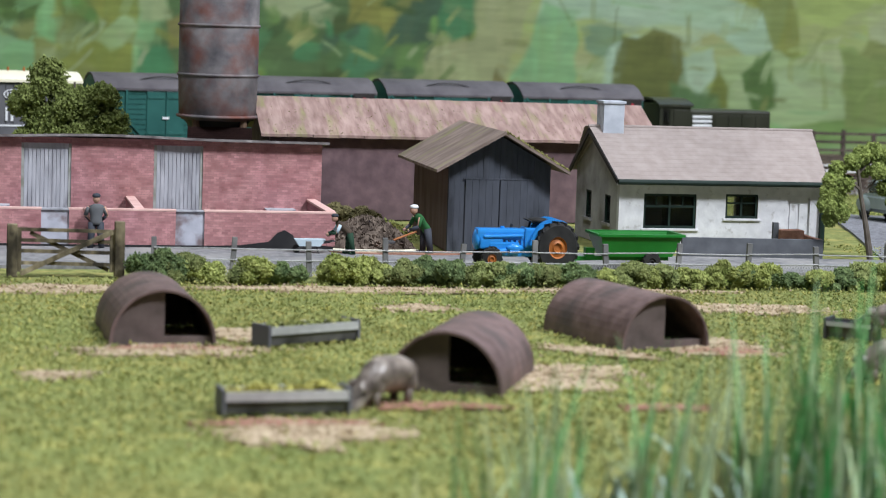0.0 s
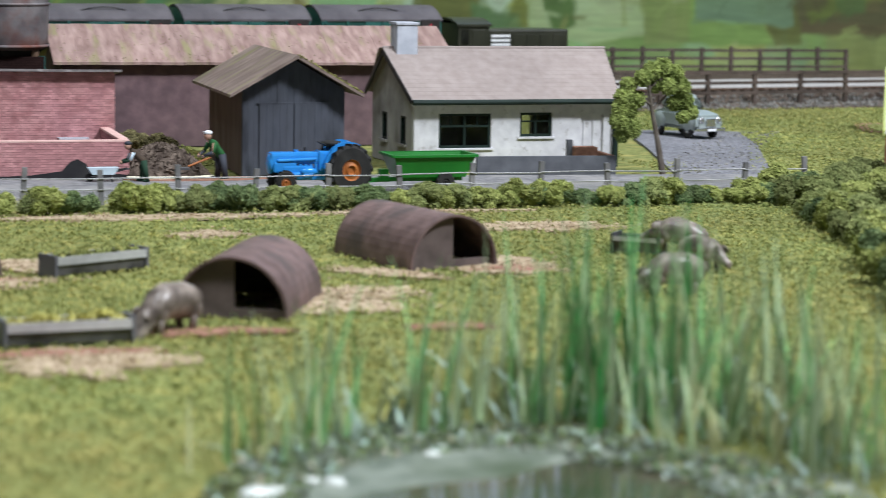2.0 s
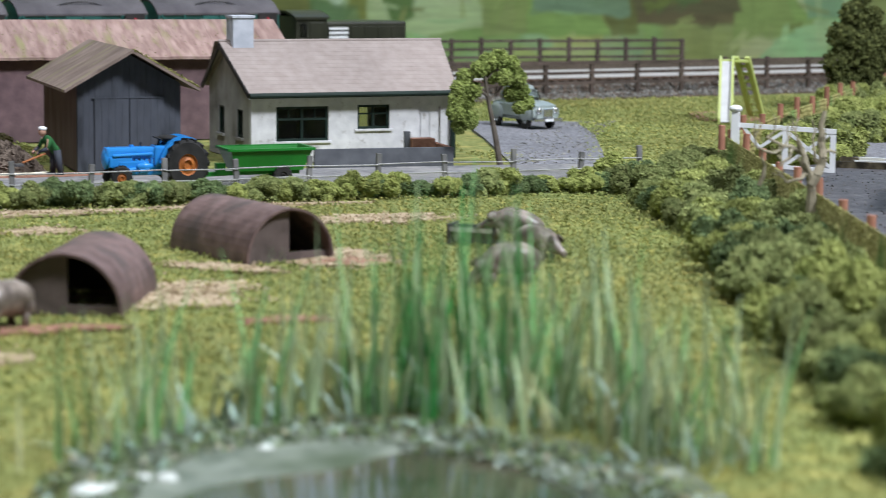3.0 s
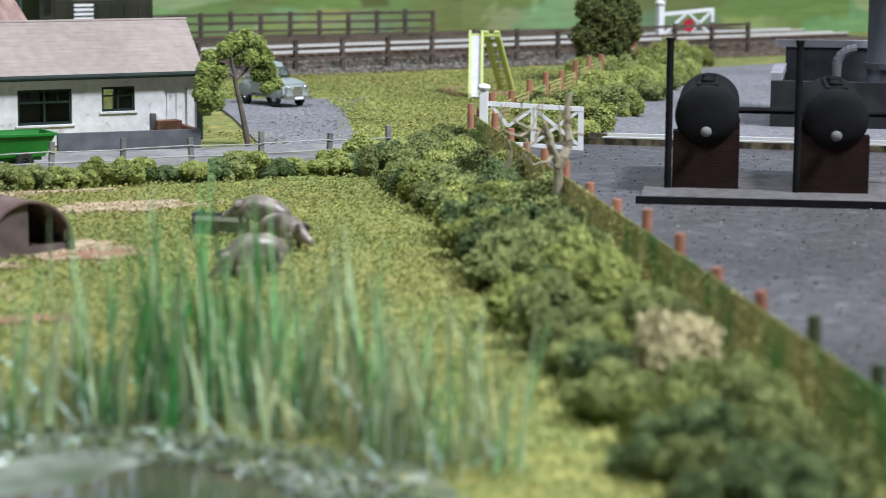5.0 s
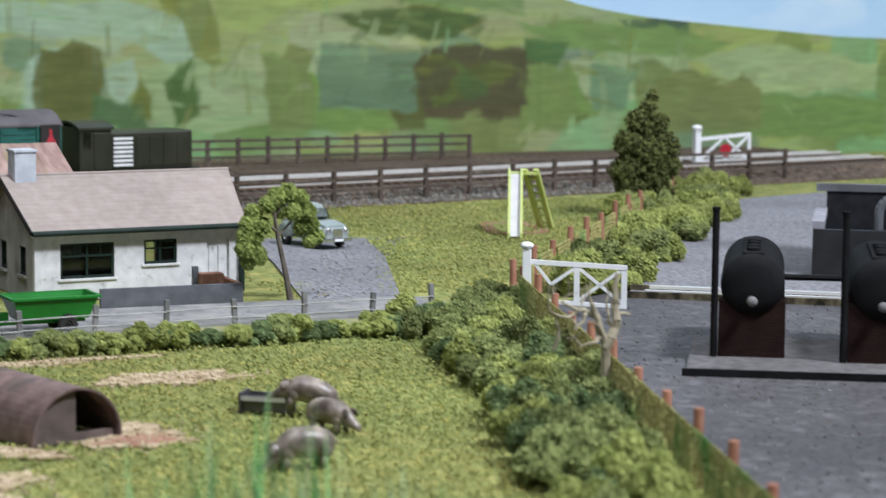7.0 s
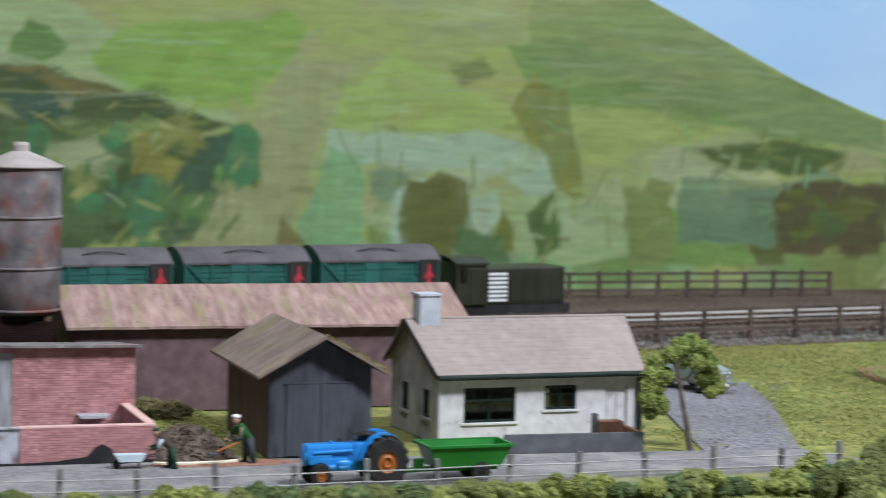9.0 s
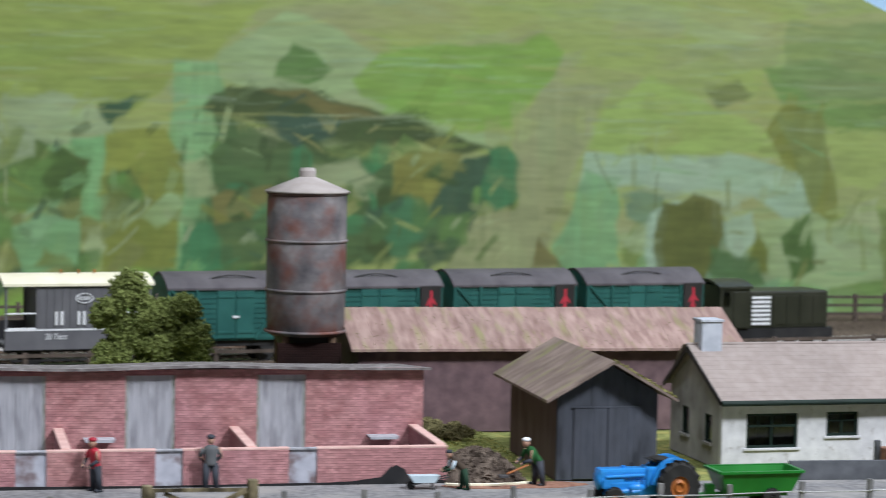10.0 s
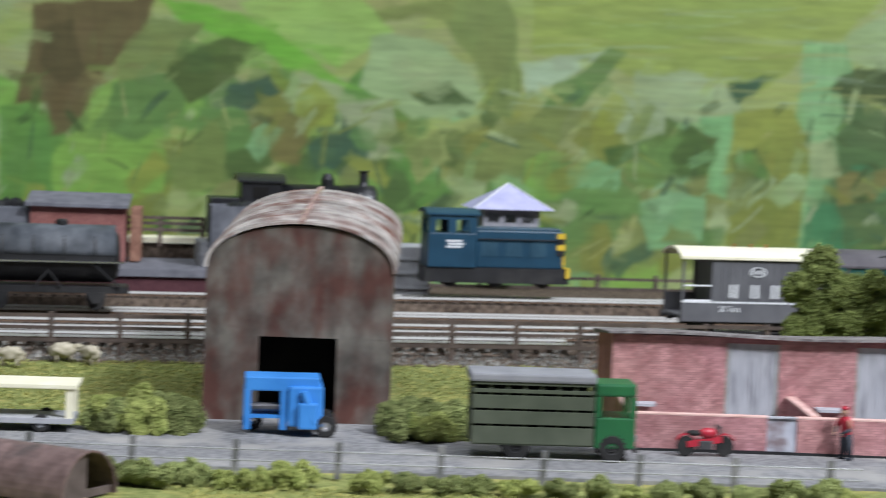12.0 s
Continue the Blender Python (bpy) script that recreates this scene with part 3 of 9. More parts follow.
# ---- backdrop: a painted board ----
def hill_mat():
    """Scenic paint: the colours brushed onto the board, with fine bristle grain over them."""
    m = surf("hill_paint", (0.9, 0.9, 0.9), (1.08, 1.08, 1.08), 60, 0.8, 0.25, stretch=(0.7, 1, 4.0), detail=10)
    n, l = m.node_tree.nodes, m.node_tree.links
    b = n["Principled BSDF"]
    old = b.inputs["Base Color"].links[0].from_socket
    at_ = n.new("ShaderNodeAttribute")
    at_.attribute_name = "paint"
    mx = n.new("ShaderNodeMix")
    mx.data_type, mx.blend_type = "RGBA", "MULTIPLY"
    mx.inputs["Factor"].default_value = 1.0
    l.new(at_.outputs["Color"], mx.inputs["A"])
    l.new(old, mx.inputs["B"])
    l.new(mx.outputs["Result"], b.inputs["Base Color"])
    return m


M["hill_base"] = surf("hill_base", (0.20, 0.28, 0.085), (0.30, 0.36, 0.14), 34, 0.8, 0.1, c3=(0.20, 0.31, 0.085), scale3=10, stretch=(1, 1, 3.6), detail=9)
M["hill_paint"] = hill_mat()


def paint_mix(r, g, b):
    """A pot of scenic paint from its colour on the palette, 0 to 255."""
    return tuple(k * ((v / 255 + 0.055) / 1.055) ** 2.4 for k, v in ((0.90, r), (0.83, g), (0.92, b)))


HUES = {"field": paint_mix(145, 168, 92), "sage": paint_mix(146, 170, 118), "straw": paint_mix(150, 162, 96), "mint": paint_mix(122, 168, 110), "bright": paint_mix(122, 166, 76),
        "path": paint_mix(146, 159, 108), "green": paint_mix(80, 112, 64), "dark": paint_mix(68, 90, 50), "night": paint_mix(66, 94, 68), "teal": paint_mix(72, 126, 78),
        "olive": paint_mix(120, 134, 62), "moss": paint_mix(116, 134, 74), "leaf": paint_mix(96, 134, 70), "mid": paint_mix(92, 142, 66), "pale": paint_mix(152, 180, 142),
        "yellow": paint_mix(134, 152, 68), "dusk": paint_mix(78, 104, 54), "earth": paint_mix(112, 116, 66), "lime": paint_mix(138, 178, 92), "vivid": paint_mix(108, 172, 62),
        "vivid2": paint_mix(116, 158, 66), "bark": paint_mix(98, 90, 56), "bark2": paint_mix(84, 84, 52), "moor": paint_mix(118, 142, 88), "lichen": paint_mix(102, 134, 94), "brown": paint_mix(92, 104, 50), "brown2": paint_mix(104, 116, 52),
        "meadow": paint_mix(136, 162, 82), "slope": paint_mix(112, 142, 76), "grey": paint_mix(110, 142, 104)}

BACK = 55.0
backdrop = thing("backdrop", 0, BACK, 0, 0, "board painted with green hills and blue sky", "backdrop", kind="structure")
part("board", box(-82, 92, 0.0, 1.0, -0.5, 46), "sky_paint", backdrop, "pale blue painted sky")


def hill_top(x):
    """The skyline of the painted hill."""
    if x < 26:
        return 21.2 + 16 * min(1.0, (26 - x) / 40.0)
    return float(np.interp(x, (26, 33.8, 37.8, 41.8, 46, 50.2, 52.8, 57.5, 73, 92), (21.2, 17.7, 15.8, 13.9, 12.3, 10.9, 10.2, 9.5, 8.2, 7.6)))


hill = [(-82, -0.5)] + [(-82 + 1.74 * k, hill_top(-82 + 1.74 * k)) for k in range(101)] + [(92, -0.5)]
part("painted_hill", prism(hill, -0.08, 0.0, "Y"), "hill_base", backdrop, "painted green hillside")

# the painting itself: strokes laid over one another on a fine grid of paint
PX0, PX1, PZ1, STEP = -66.0, 84.0, 22.0, 0.12
NX, NZ = int((PX1 - PX0) / STEP) + 1, int((PZ1 + 0.5) / STEP) + 1
GX, GZ = np.meshgrid(PX0 + STEP * np.arange(NX), -0.5 + STEP * np.arange(NZ))
brush = np.random.default_rng(15)


def cloud(cell_x, cell_z):
    """Smooth random field over the board, in lumps of the size given."""
    nx, nz = int((PX1 - PX0) / cell_x) + 3, int((PZ1 + 0.5) / cell_z) + 3
    v = brush.normal(0, 1, (nz, nx))
    fx_, fz_ = (GX - PX0) / cell_x, (GZ + 0.5) / cell_z
    ix, iz = fx_.astype(int), fz_.astype(int)
    u, w = fx_ - ix, fz_ - iz
    u, w = u * u * (3 - 2 * u), w * w * (3 - 2 * w)
    return (v[iz, ix] * (1 - u) + v[iz, ix + 1] * u) * (1 - w) + (v[iz + 1, ix] * (1 - u) + v[iz + 1, ix + 1] * u) * w


STREAK = 0.5 * cloud(3.0, 0.32) + 0.5 * cloud(1.2, 0.24)
WARP_X, WARP_Z = 0.16 * cloud(1.8, 1.3) + 0.04 * cloud(0.5, 0.5), 0.14 * cloud(1.6, 1.2) + 0.04 * cloud(0.5, 0.4)
BRISTLE = cloud(0.35, 2.6), cloud(2.6, 0.3)
THIN = cloud(1.6, 1.3)
PAINT = np.array(HUES["field"])[None, None] * np.ones((NZ, NX, 1))


def lay(sl, cover, colour):
    a = np.clip(cover, 0, 1)[..., None]
    PAINT[sl] = PAINT[sl] * (1 - a) + a * np.asarray(colour) * (1 + 0.07 * STREAK[sl])[..., None]


def window(x, z, r):
    i0, i1 = int((x - r - PX0) / STEP), int((x + r - PX0) / STEP) + 2
    k0, k1 = int((z - r + 0.5) / STEP), int((z + r + 0.5) / STEP) + 2
    return slice(max(0, k0), max(0, min(NZ, k1))), slice(max(0, i0), max(0, min(NX, i1)))


def tint(hue, spread=0.1):
    c = np.array(HUES[hue]) * brush.uniform(1 - spread, 1 + spread)
    return c * brush.uniform(0.93, 1.07, 3)


def stroke(x, z, lean, length, width, colour, opacity):
    """One pull of a flat brush, its bristles lifting unevenly at both ends."""
    sl = window(x, z, 0.6 * length + width)
    if PAINT[sl].size == 0:
        return
    dx, dz = GX[sl] - x + 0.3 * WARP_X[sl], GZ[sl] - z + 0.3 * WARP_Z[sl]
    t = radians(lean)
    u, v = dx * math.cos(t) + dz * math.sin(t), -dx * math.sin(t) + dz * math.cos(t)
    v = v + brush.uniform(-0.1, 0.1) * u * u / max(1.0, length)
    hair = brush.uniform(0, 1, 24)
    q = np.interp(np.clip(v / width + 0.5, 0, 1) * 23, np.arange(24), hair)
    ends = np.clip((0.5 * length * (0.78 + 0.3 * q) - np.abs(u)) / 0.35, 0, 1)
    sides = np.clip((0.5 * width - np.abs(v)) / 0.12, 0, 1)
    lay(sl, opacity * ends * sides * (0.72 + 0.28 * q), colour)


def shape(hue, *pts, pull=0.16):
    """A field or wood filled in with paint: wandering edge, bristle marks one way, a few pulls of the brush inside."""
    xs, zs = np.array([p[0] for p in pts]), np.array([p[1] for p in pts])
    cx, cz, wx, wz = xs.mean(), zs.mean(), np.ptp(xs), np.ptp(zs)
    sl = window(cx, cz, max(wx, wz) * 0.7 + 1.0)
    x, z = GX[sl] + WARP_X[sl], GZ[sl] + WARP_Z[sl]
    inside, edge = np.zeros(x.shape, bool), np.full(x.shape, 9.0)
    for k in range(len(pts)):
        (xa, za), (xb, zb) = pts[k], pts[k - 1]
        if za != zb:
            inside ^= ((za > z) != (zb > z)) & (x < (xb - xa) * (z - za) / (zb - za) + xa)
        t = np.clip(((x - xa) * (xb - xa) + (z - za) * (zb - za)) / max(1e-6, (xb - xa) ** 2 + (zb - za) ** 2), 0, 1)
        edge = np.minimum(edge, np.hypot(x - xa - t * (xb - xa), z - za - t * (zb - za)))
    cover = np.clip(0.5 + np.where(inside, edge, -edge) / 0.3, 0, 1)
    grain = BRISTLE[0 if wz > wx else 1][sl]
    way = brush.uniform(0, math.tau)
    off = 0.5 + ((x - cx) * math.cos(way) / max(wx, 1.0) + (z - cz) * math.sin(way) / max(wz, 1.0))
    lay(sl, cover * np.clip(1.02 - pull * np.clip(off, 0, 1) + 0.05 * THIN[sl] + (0.04 + 0.2 * pull * np.clip(off, 0, 1)) * grain, 0.25, 1), np.array(tint(hue, 0.04)) * (1 + 0.05 * grain[..., None]))
    lean = 90 if wz > wx else 0
    for _ in range(int(np.clip(0.22 * wx * wz, 1, 9))):
        u, v = brush.uniform(-0.26, 0.26, 2)
        stroke(cx + u * wx, cz + v * wz, lean + brush.normal(0, 20), brush.uniform(0.25, 0.45) * max(wx, wz), min(1.2, 0.35 * min(wx, wz)), tint(hue, 0.14), brush.uniform(0.25, 0.55))


def dab(x, z, w, h, lean, hue):
    """One broad mark of a flat brush: four soft corners, clear sides."""
    t, c = radians(lean), []
    for u, v in ((-0.5, -0.42), (-0.1, -0.5), (0.42, -0.4), (0.5, 0.05), (0.4, 0.45), (-0.15, 0.5), (-0.46, 0.4), (-0.52, 0.0)):
        u, v = w * (u + brush.normal(0, 0.05)), h * (v + brush.normal(0, 0.05))
        c.append((x + u * math.cos(t) - v * math.sin(t), z + u * math.sin(t) + v * math.cos(t)))
    shape(hue, *c, pull=0.5)


# broad washes first
for _ in range(900):
    sx, sz = brush.uniform(PX0, PX1), brush.uniform(0, PZ1)
    stroke(sx, sz, brush.normal(0, 10), brush.uniform(4, 11), brush.uniform(0.8, 1.8), tint(str(brush.choice(("field", "sage", "straw", "path", "path"))), 0.06), brush.uniform(0.25, 0.6))


def woods(count, x0, x1, z0, z1, hues, small, large):
    """Trees and hedges dabbed on over one another."""
    for _ in range(count):
        w = brush.uniform(small, large)
        dab(brush.uniform(x0, x1), brush.uniform(z0, z1), w, w * brush.uniform(0.4, 0.75), brush.choice((brush.normal(38, 16), brush.normal(38, 16), brush.normal(80, 20), brush.normal(-28, 12))), str(brush.choice(hues)))


woods(150, -64, -12, 0.5, 11.5, ("olive", "moss", "leaf", "mid", "sage", "dusk", "mint", "bright"), 2.0, 4.6)
woods(90, -64, -12, 0.5, 11.0, ("moss", "leaf", "dusk", "olive", "yellow", "sage", "night"), 1.4, 3.0)
woods(40, -12, 6, 0.5, 10.5, ("leaf", "green", "teal", "moss", "dark"), 1.8, 3.6)
woods(60, 14, 84, 0.2, 6.0, ("slope", "mint", "sage", "moss", "grey", "moss", "slope"), 3.0, 8.0)


def fields_and_woods():
    shape("meadow", (-30.5, 18.7), (-9.4, 19.2), (-12.1, 15.9), (-14.1, 15.5), (-17.0, 12.5), (-24.5, 13.0), (-30.5, 14.3))
    shape("sage", (-12.1, 15.9), (-8.1, 18.6), (-4.7, 17.4), (-2.6, 16.1), (-3.9, 14.4), (2.3, 11.8), (5.8, 11.5), (4.5, 10.5), (-4.6, 13.4), (-10.7, 14.2), (-13.7, 14.8))
    shape("mint", (-14.7, 15.5), (-12.4, 15.5), (-11.2, 11.2), (-11.3, 8.2), (-12.7, 3.2), (-14.7, 3.2), (-15.0, 9.2))
    shape("bright", (-4.1, 14.7), (-2.6, 16.3), (5.0, 17.0), (7.5, 17.3), (8.7, 16.7), (7.9, 15.0), (5.8, 12.0), (3.4, 11.7), (-1.2, 12.6), (-3.6, 13.7))
    shape("path", (7.9, 15.0), (11.8, 14.4), (10.4, 11.6), (8.5, 6.1), (8.2, 2.6), (1.1, 2.6), (3.5, 6.4), (5.6, 6.8), (5.8, 11.2))
    shape("green", (-12.9, 14.0), (-11.2, 12.2), (-7.8, 10.7), (-3.0, 9.5), (-1.6, 9.8), (-1.5, 3.7), (-11.7, 3.7), (-13.8, 5.3), (-12.8, 9.3))
    shape("mint", (-13.9, 15.3), (-12.3, 15.6), (-12.2, 11.3), (-12.8, 8.3), (-14.2, 3.6), (-15.4, 3.6), (-14.5, 8.3))
    shape("dark", (-3.0, 8.5), (-1.6, 8.1), (-0.2, 6.8), (0.4, 4.8), (-2.2, 3.7), (-3.2, 4.7))
    shape("teal", (-2.4, 7.1), (-0.5, 7.5), (0.7, 6.5), (0.4, 5.1), (-1.0, 4.6), (-2.2, 5.2))
    shape("olive", (-1.6, 9.8), (2.5, 10.6), (2.2, 8.5), (0.7, 7.3), (-1.7, 7.8))
    shape("night", (2.7, 10.2), (4.6, 10.3), (4.2, 8.5), (3.7, 6.5), (2.0, 4.8), (0.1, 4.6), (0.9, 7.5))
    shape("leaf", (1.2, 6.5), (3.3, 6.7), (3.0, 4.8), (1.3, 4.4))
    shape("teal", (4.3, 10.6), (5.5, 10.9), (6.1, 9.8), (5.8, 7.9), (4.7, 6.7), (3.7, 7.4), (4.0, 9.2))
    shape("dark", (-12.6, 13.7), (-11.4, 14.2), (-7.3, 13.8), (-2.5, 12.6), (1.6, 11.7), (4.5, 10.7), (2.4, 10.4), (-1.1, 10.9), (-4.6, 11.0), (-8.0, 11.6), (-10.0, 12.1), (-12.9, 12.5))
    shape("night", (-9.3, 12.4), (-4.9, 12.2), (-4.9, 11.3), (-7.3, 10.3), (-8.3, 11.1))
    shape("earth", (-9.4, 13.9), (-6.7, 13.7), (-2.4, 12.3), (-4.6, 12.2))
    shape("sage", (-7.1, 9.4), (-3.7, 9.8), (-2.3, 8.5), (-2.9, 7.4), (-5.7, 7.7))
    shape("moss", (-35.2, 18.7), (-32.9, 18.8), (-31.6, 15.6), (-31.0, 12.3), (-31.8, 10.4), (-32.8, 10.5), (-33.8, 13.2), (-35.1, 14.8), (-36.1, 16.8))
    shape("moss", (-40.9, 16.2), (-35.2, 17.3), (-35.3, 16.2), (-39.6, 15.6))
    shape("pale", (-31.1, 13.7), (-26.0, 14.4), (-28.6, 12.7), (-30.9, 11.6))
    shape("leaf", (-29.4, 11.8), (-26.0, 14.6), (-25.2, 14.4), (-26.3, 12.8), (-27.9, 11.1))
    shape("sage", (-24.7, 13.5), (-22.0, 13.5), (-18.7, 12.6), (-18.0, 11.0), (-22.0, 10.4), (-24.3, 11.2))
    shape("mint", (-20.7, 10.9), (-18.0, 11.3), (-18.6, 9.3), (-18.6, 6.0), (-19.7, 6.3), (-20.3, 8.9))
    shape("night", (-19.0, 12.9), (-16.3, 13.5), (-17.2, 12.6), (-18.5, 11.7))
    shape("moss", (-33.9, 8.3), (-28.6, 11.1), (-26.9, 11.1), (-28.6, 9.1), (-31.8, 7.4), (-34.0, 5.6))
    shape("olive", (-28.6, 9.4), (-23.5, 11.6), (-22.8, 11.0), (-25.3, 9.4), (-27.9, 8.7))
    shape("yellow", (-18.7, 11.3), (-15.3, 11.5), (-14.1, 9.7), (-17.0, 9.3), (-17.3, 7.3), (-18.8, 7.6))
    shape("olive", (-17.3, 9.3), (-14.0, 10.0), (-14.4, 3.3), (-18.7, 3.3), (-18.6, 5.6))
    shape("dusk", (-22.3, 8.9), (-21.3, 10.3), (-19.6, 9.6), (-19.9, 7.9), (-21.8, 7.5), (-22.8, 8.4))
    shape("moss", (-28.4, 7.6), (-25.9, 8.2), (-23.1, 6.5), (-23.2, 5.5), (-27.2, 6.1), (-28.6, 6.8))
    shape("leaf", (-29.5, 5.8), (-25.9, 5.8), (-24.4, 5.1), (-25.8, 3.2), (-28.8, 3.5))
    shape("mint", (-24.2, 5.5), (-22.2, 6.6), (-19.9, 5.9), (-20.2, 3.6), (-23.2, 3.2))
    shape("dusk", (-36.7, 12.0), (-35.1, 12.2), (-34.8, 10.9), (-36.7, 10.6), (-37.3, 11.4))
    shape("night", (-41.5, 10.2), (-40.1, 9.9), (-39.6, 7.9), (-40.8, 6.3), (-41.5, 6.9))
    shape("leaf", (-39.6, 12.8), (-37.7, 12.5), (-37.3, 11.5), (-39.6, 11.2))
    shape("mid", (-38.3, 8.9), (-36.3, 7.7), (-35.0, 5.7), (-37.9, 4.4), (-39.2, 6.0))
    shape("teal", (-13.8, 6.0), (-12.4, 6.0), (-11.6, 3.3), (-14.2, 3.3))
    shape("earth", (-12.5, 7.7), (-8.8, 8.2), (-9.0, 6.6), (-12.3, 6.0))
    shape("sage", (-14.3, 9.4), (-12.6, 9.7), (-12.2, 7.7), (-13.9, 7.4))
    shape("lime", (-47.9, 16.6), (-40.7, 16.9), (-38.7, 15.0), (-41.9, 12.9), (-44.6, 14.5), (-47.3, 15.7))
    shape("sage", (-40.0, 15.0), (-36.0, 14.6), (-34.0, 12.9), (-33.5, 10.6), (-37.2, 9.8), (-40.5, 11.6))
    shape("vivid", (-52.7, 16.4), (-47.9, 16.0), (-44.6, 14.1), (-41.9, 12.3), (-40.4, 11.4), (-45.2, 13.0), (-48.5, 14.2), (-50.8, 15.0))
    shape("mid", (-61.5, 9.9), (-59.6, 10.3), (-57.4, 8.4), (-58.4, 5.0), (-61.4, 3.6))
    shape("bright", (-58.5, 7.3), (-55.3, 9.8), (-51.7, 9.9), (-51.9, 5.3), (-56.5, 4.1), (-58.4, 5.0))
    shape("leaf", (-55.3, 11.4), (-50.8, 12.6), (-50.7, 9.9), (-53.6, 7.9), (-55.3, 8.8))
    shape("bark", (-59.7, 16.1), (-52.8, 16.4), (-53.0, 14.5), (-54.6, 13.1), (-56.3, 11.4), (-57.4, 8.5), (-58.6, 8.3), (-58.9, 10.4), (-60.6, 10.1), (-59.7, 14.2))
    shape("bark2", (-59.3, 14.5), (-57.4, 14.9), (-56.5, 12.2), (-58.1, 11.3), (-59.1, 12.6))
    shape("moss", (-52.8, 15.4), (-50.4, 15.2), (-50.9, 12.6), (-54.8, 11.4), (-54.6, 13.1))
    shape("dusk", (-51.8, 13.0), (-48.5, 14.4), (-47.1, 13.9), (-48.4, 11.7), (-50.5, 10.5), (-51.8, 11.8))
    shape("leaf", (-50.0, 10.3), (-47.4, 10.4), (-46.4, 8.1), (-48.3, 7.1), (-50.0, 7.7))
    shape("night", (-48.2, 11.6), (-46.2, 12.3), (-45.4, 11.5), (-47.1, 10.3), (-48.5, 10.5))
    shape("yellow", (-44.6, 11.1), (-43.2, 12.1), (-41.8, 10.9), (-42.0, 9.2), (-43.7, 9.0), (-44.5, 10.1))
    shape("earth", (-47.0, 9.0), (-45.1, 10.5), (-43.7, 9.5), (-43.9, 7.2), (-46.0, 7.4))
    shape("dusk", (-48.8, 7.6), (-46.0, 8.2), (-45.5, 7.2), (-47.6, 5.7), (-48.7, 6.3))
    shape("moss", (-51.6, 7.6), (-48.6, 10.0), (-48.7, 5.6), (-51.3, 5.5))
    shape("sage", (-41.8, 10.6), (-38.9, 11.1), (-37.8, 8.5), (-39.7, 7.1), (-41.1, 9.3))
    shape("night", (-43.9, 8.4), (-41.8, 9.0), (-40.6, 9.7), (-39.8, 8.3), (-40.4, 6.6), (-43.0, 6.9))
    shape("dusk", (-39.9, 7.6), (-37.7, 7.1), (-37.1, 4.8), (-38.9, 4.4))
    shape("straw", (-37.8, 8.4), (-35.5, 9.3), (-34.9, 7.6), (-37.0, 6.4))
    shape("dusk", (-37.4, 11.7), (-35.6, 12.2), (-34.1, 11.0), (-36.6, 10.9))
    shape("moss", (-34.3, 8.5), (-29.9, 11.1), (-28.4, 11.5), (-28.8, 9.4), (-32.4, 6.6), (-34.8, 6.2))
    shape("leaf", (-29.3, 7.7), (-25.8, 8.2), (-23.9, 6.0), (-23.8, 4.8), (-28.3, 5.1))
    shape("dusk", (-22.8, 9.3), (-21.2, 10.3), (-19.4, 8.8), (-20.1, 7.4), (-21.8, 7.3), (-22.9, 8.4))
    shape("sage", (-25.6, 12.2), (-22.6, 11.7), (-22.9, 9.7), (-25.9, 9.6))
    shape("bright", (-33.0, 5.6), (-29.7, 6.1), (-29.6, 3.1), (-33.2, 3.0))
    shape("field", (11.5, 13.1), (14.3, 15.4), (17.6, 13.9), (21.6, 12.3), (23.4, 10.6), (18.0, 10.4), (12.9, 10.3), (10.4, 11.0))
    shape("slope", (21.6, 15.8), (25.3, 16.4), (32.2, 15.0), (36.9, 12.9), (43.7, 11.0), (43.7, 9.8), (32.3, 11.9), (25.8, 12.4), (23.1, 13.7))
    shape("field", (25.8, 12.4), (32.6, 12.1), (31.2, 9.9), (28.7, 8.4), (26.5, 9.1))
    shape("pale", (10.4, 10.7), (18.0, 10.3), (19.5, 10.5), (24.9, 9.4), (25.3, 6.7), (23.3, 6.6), (21.0, 8.0), (17.3, 8.3), (13.0, 8.6), (10.1, 8.1))
    shape("mint", (8.7, 4.7), (10.5, 9.6), (12.3, 8.7), (12.6, 3.5), (8.7, 3.3))
    shape("grey", (12.6, 8.0), (15.3, 8.1), (15.3, 6.2), (13.0, 6.6))
    shape("pale", (14.5, 7.0), (16.3, 7.7), (16.0, 3.3), (14.4, 3.3))
    shape("brown", (16.2, 7.3), (17.3, 8.1), (19.0, 7.4), (19.3, 5.6), (18.6, 3.3), (15.5, 3.3), (15.9, 5.6))
    shape("pale", (19.2, 6.2), (20.9, 6.9), (21.5, 5.3), (20.4, 4.0), (19.5, 4.9))
    shape("brown2", (21.4, 5.9), (23.3, 6.6), (25.3, 5.4), (25.8, 3.3), (20.9, 3.3))
    shape("moss", (17.8, 14.5), (20.1, 15.1), (21.0, 14.2), (18.7, 13.5))
    shape("olive", (22.0, 11.9), (23.4, 13.8), (25.4, 13.1), (25.9, 11.0), (26.9, 7.1), (25.2, 6.3), (24.5, 9.2), (22.8, 10.6))
    shape("earth", (7.1, 3.5), (7.8, 5.2), (9.2, 3.5))
    shape("sage", (25.9, 6.3), (29.3, 6.9), (30.4, 3.3), (25.9, 3.3))
    shape("sage", (31.1, 9.4), (33.4, 9.6), (37.8, 8.3), (40.0, 7.6), (33.5, 7.2), (31.4, 7.9))
    shape("grey", (32.7, 7.1), (39.9, 7.0), (40.0, 3.6), (33.5, 5.1))
    shape("vivid2", (29.9, 5.0), (32.7, 6.5), (34.1, 5.1), (33.2, 2.9), (30.0, 2.9))
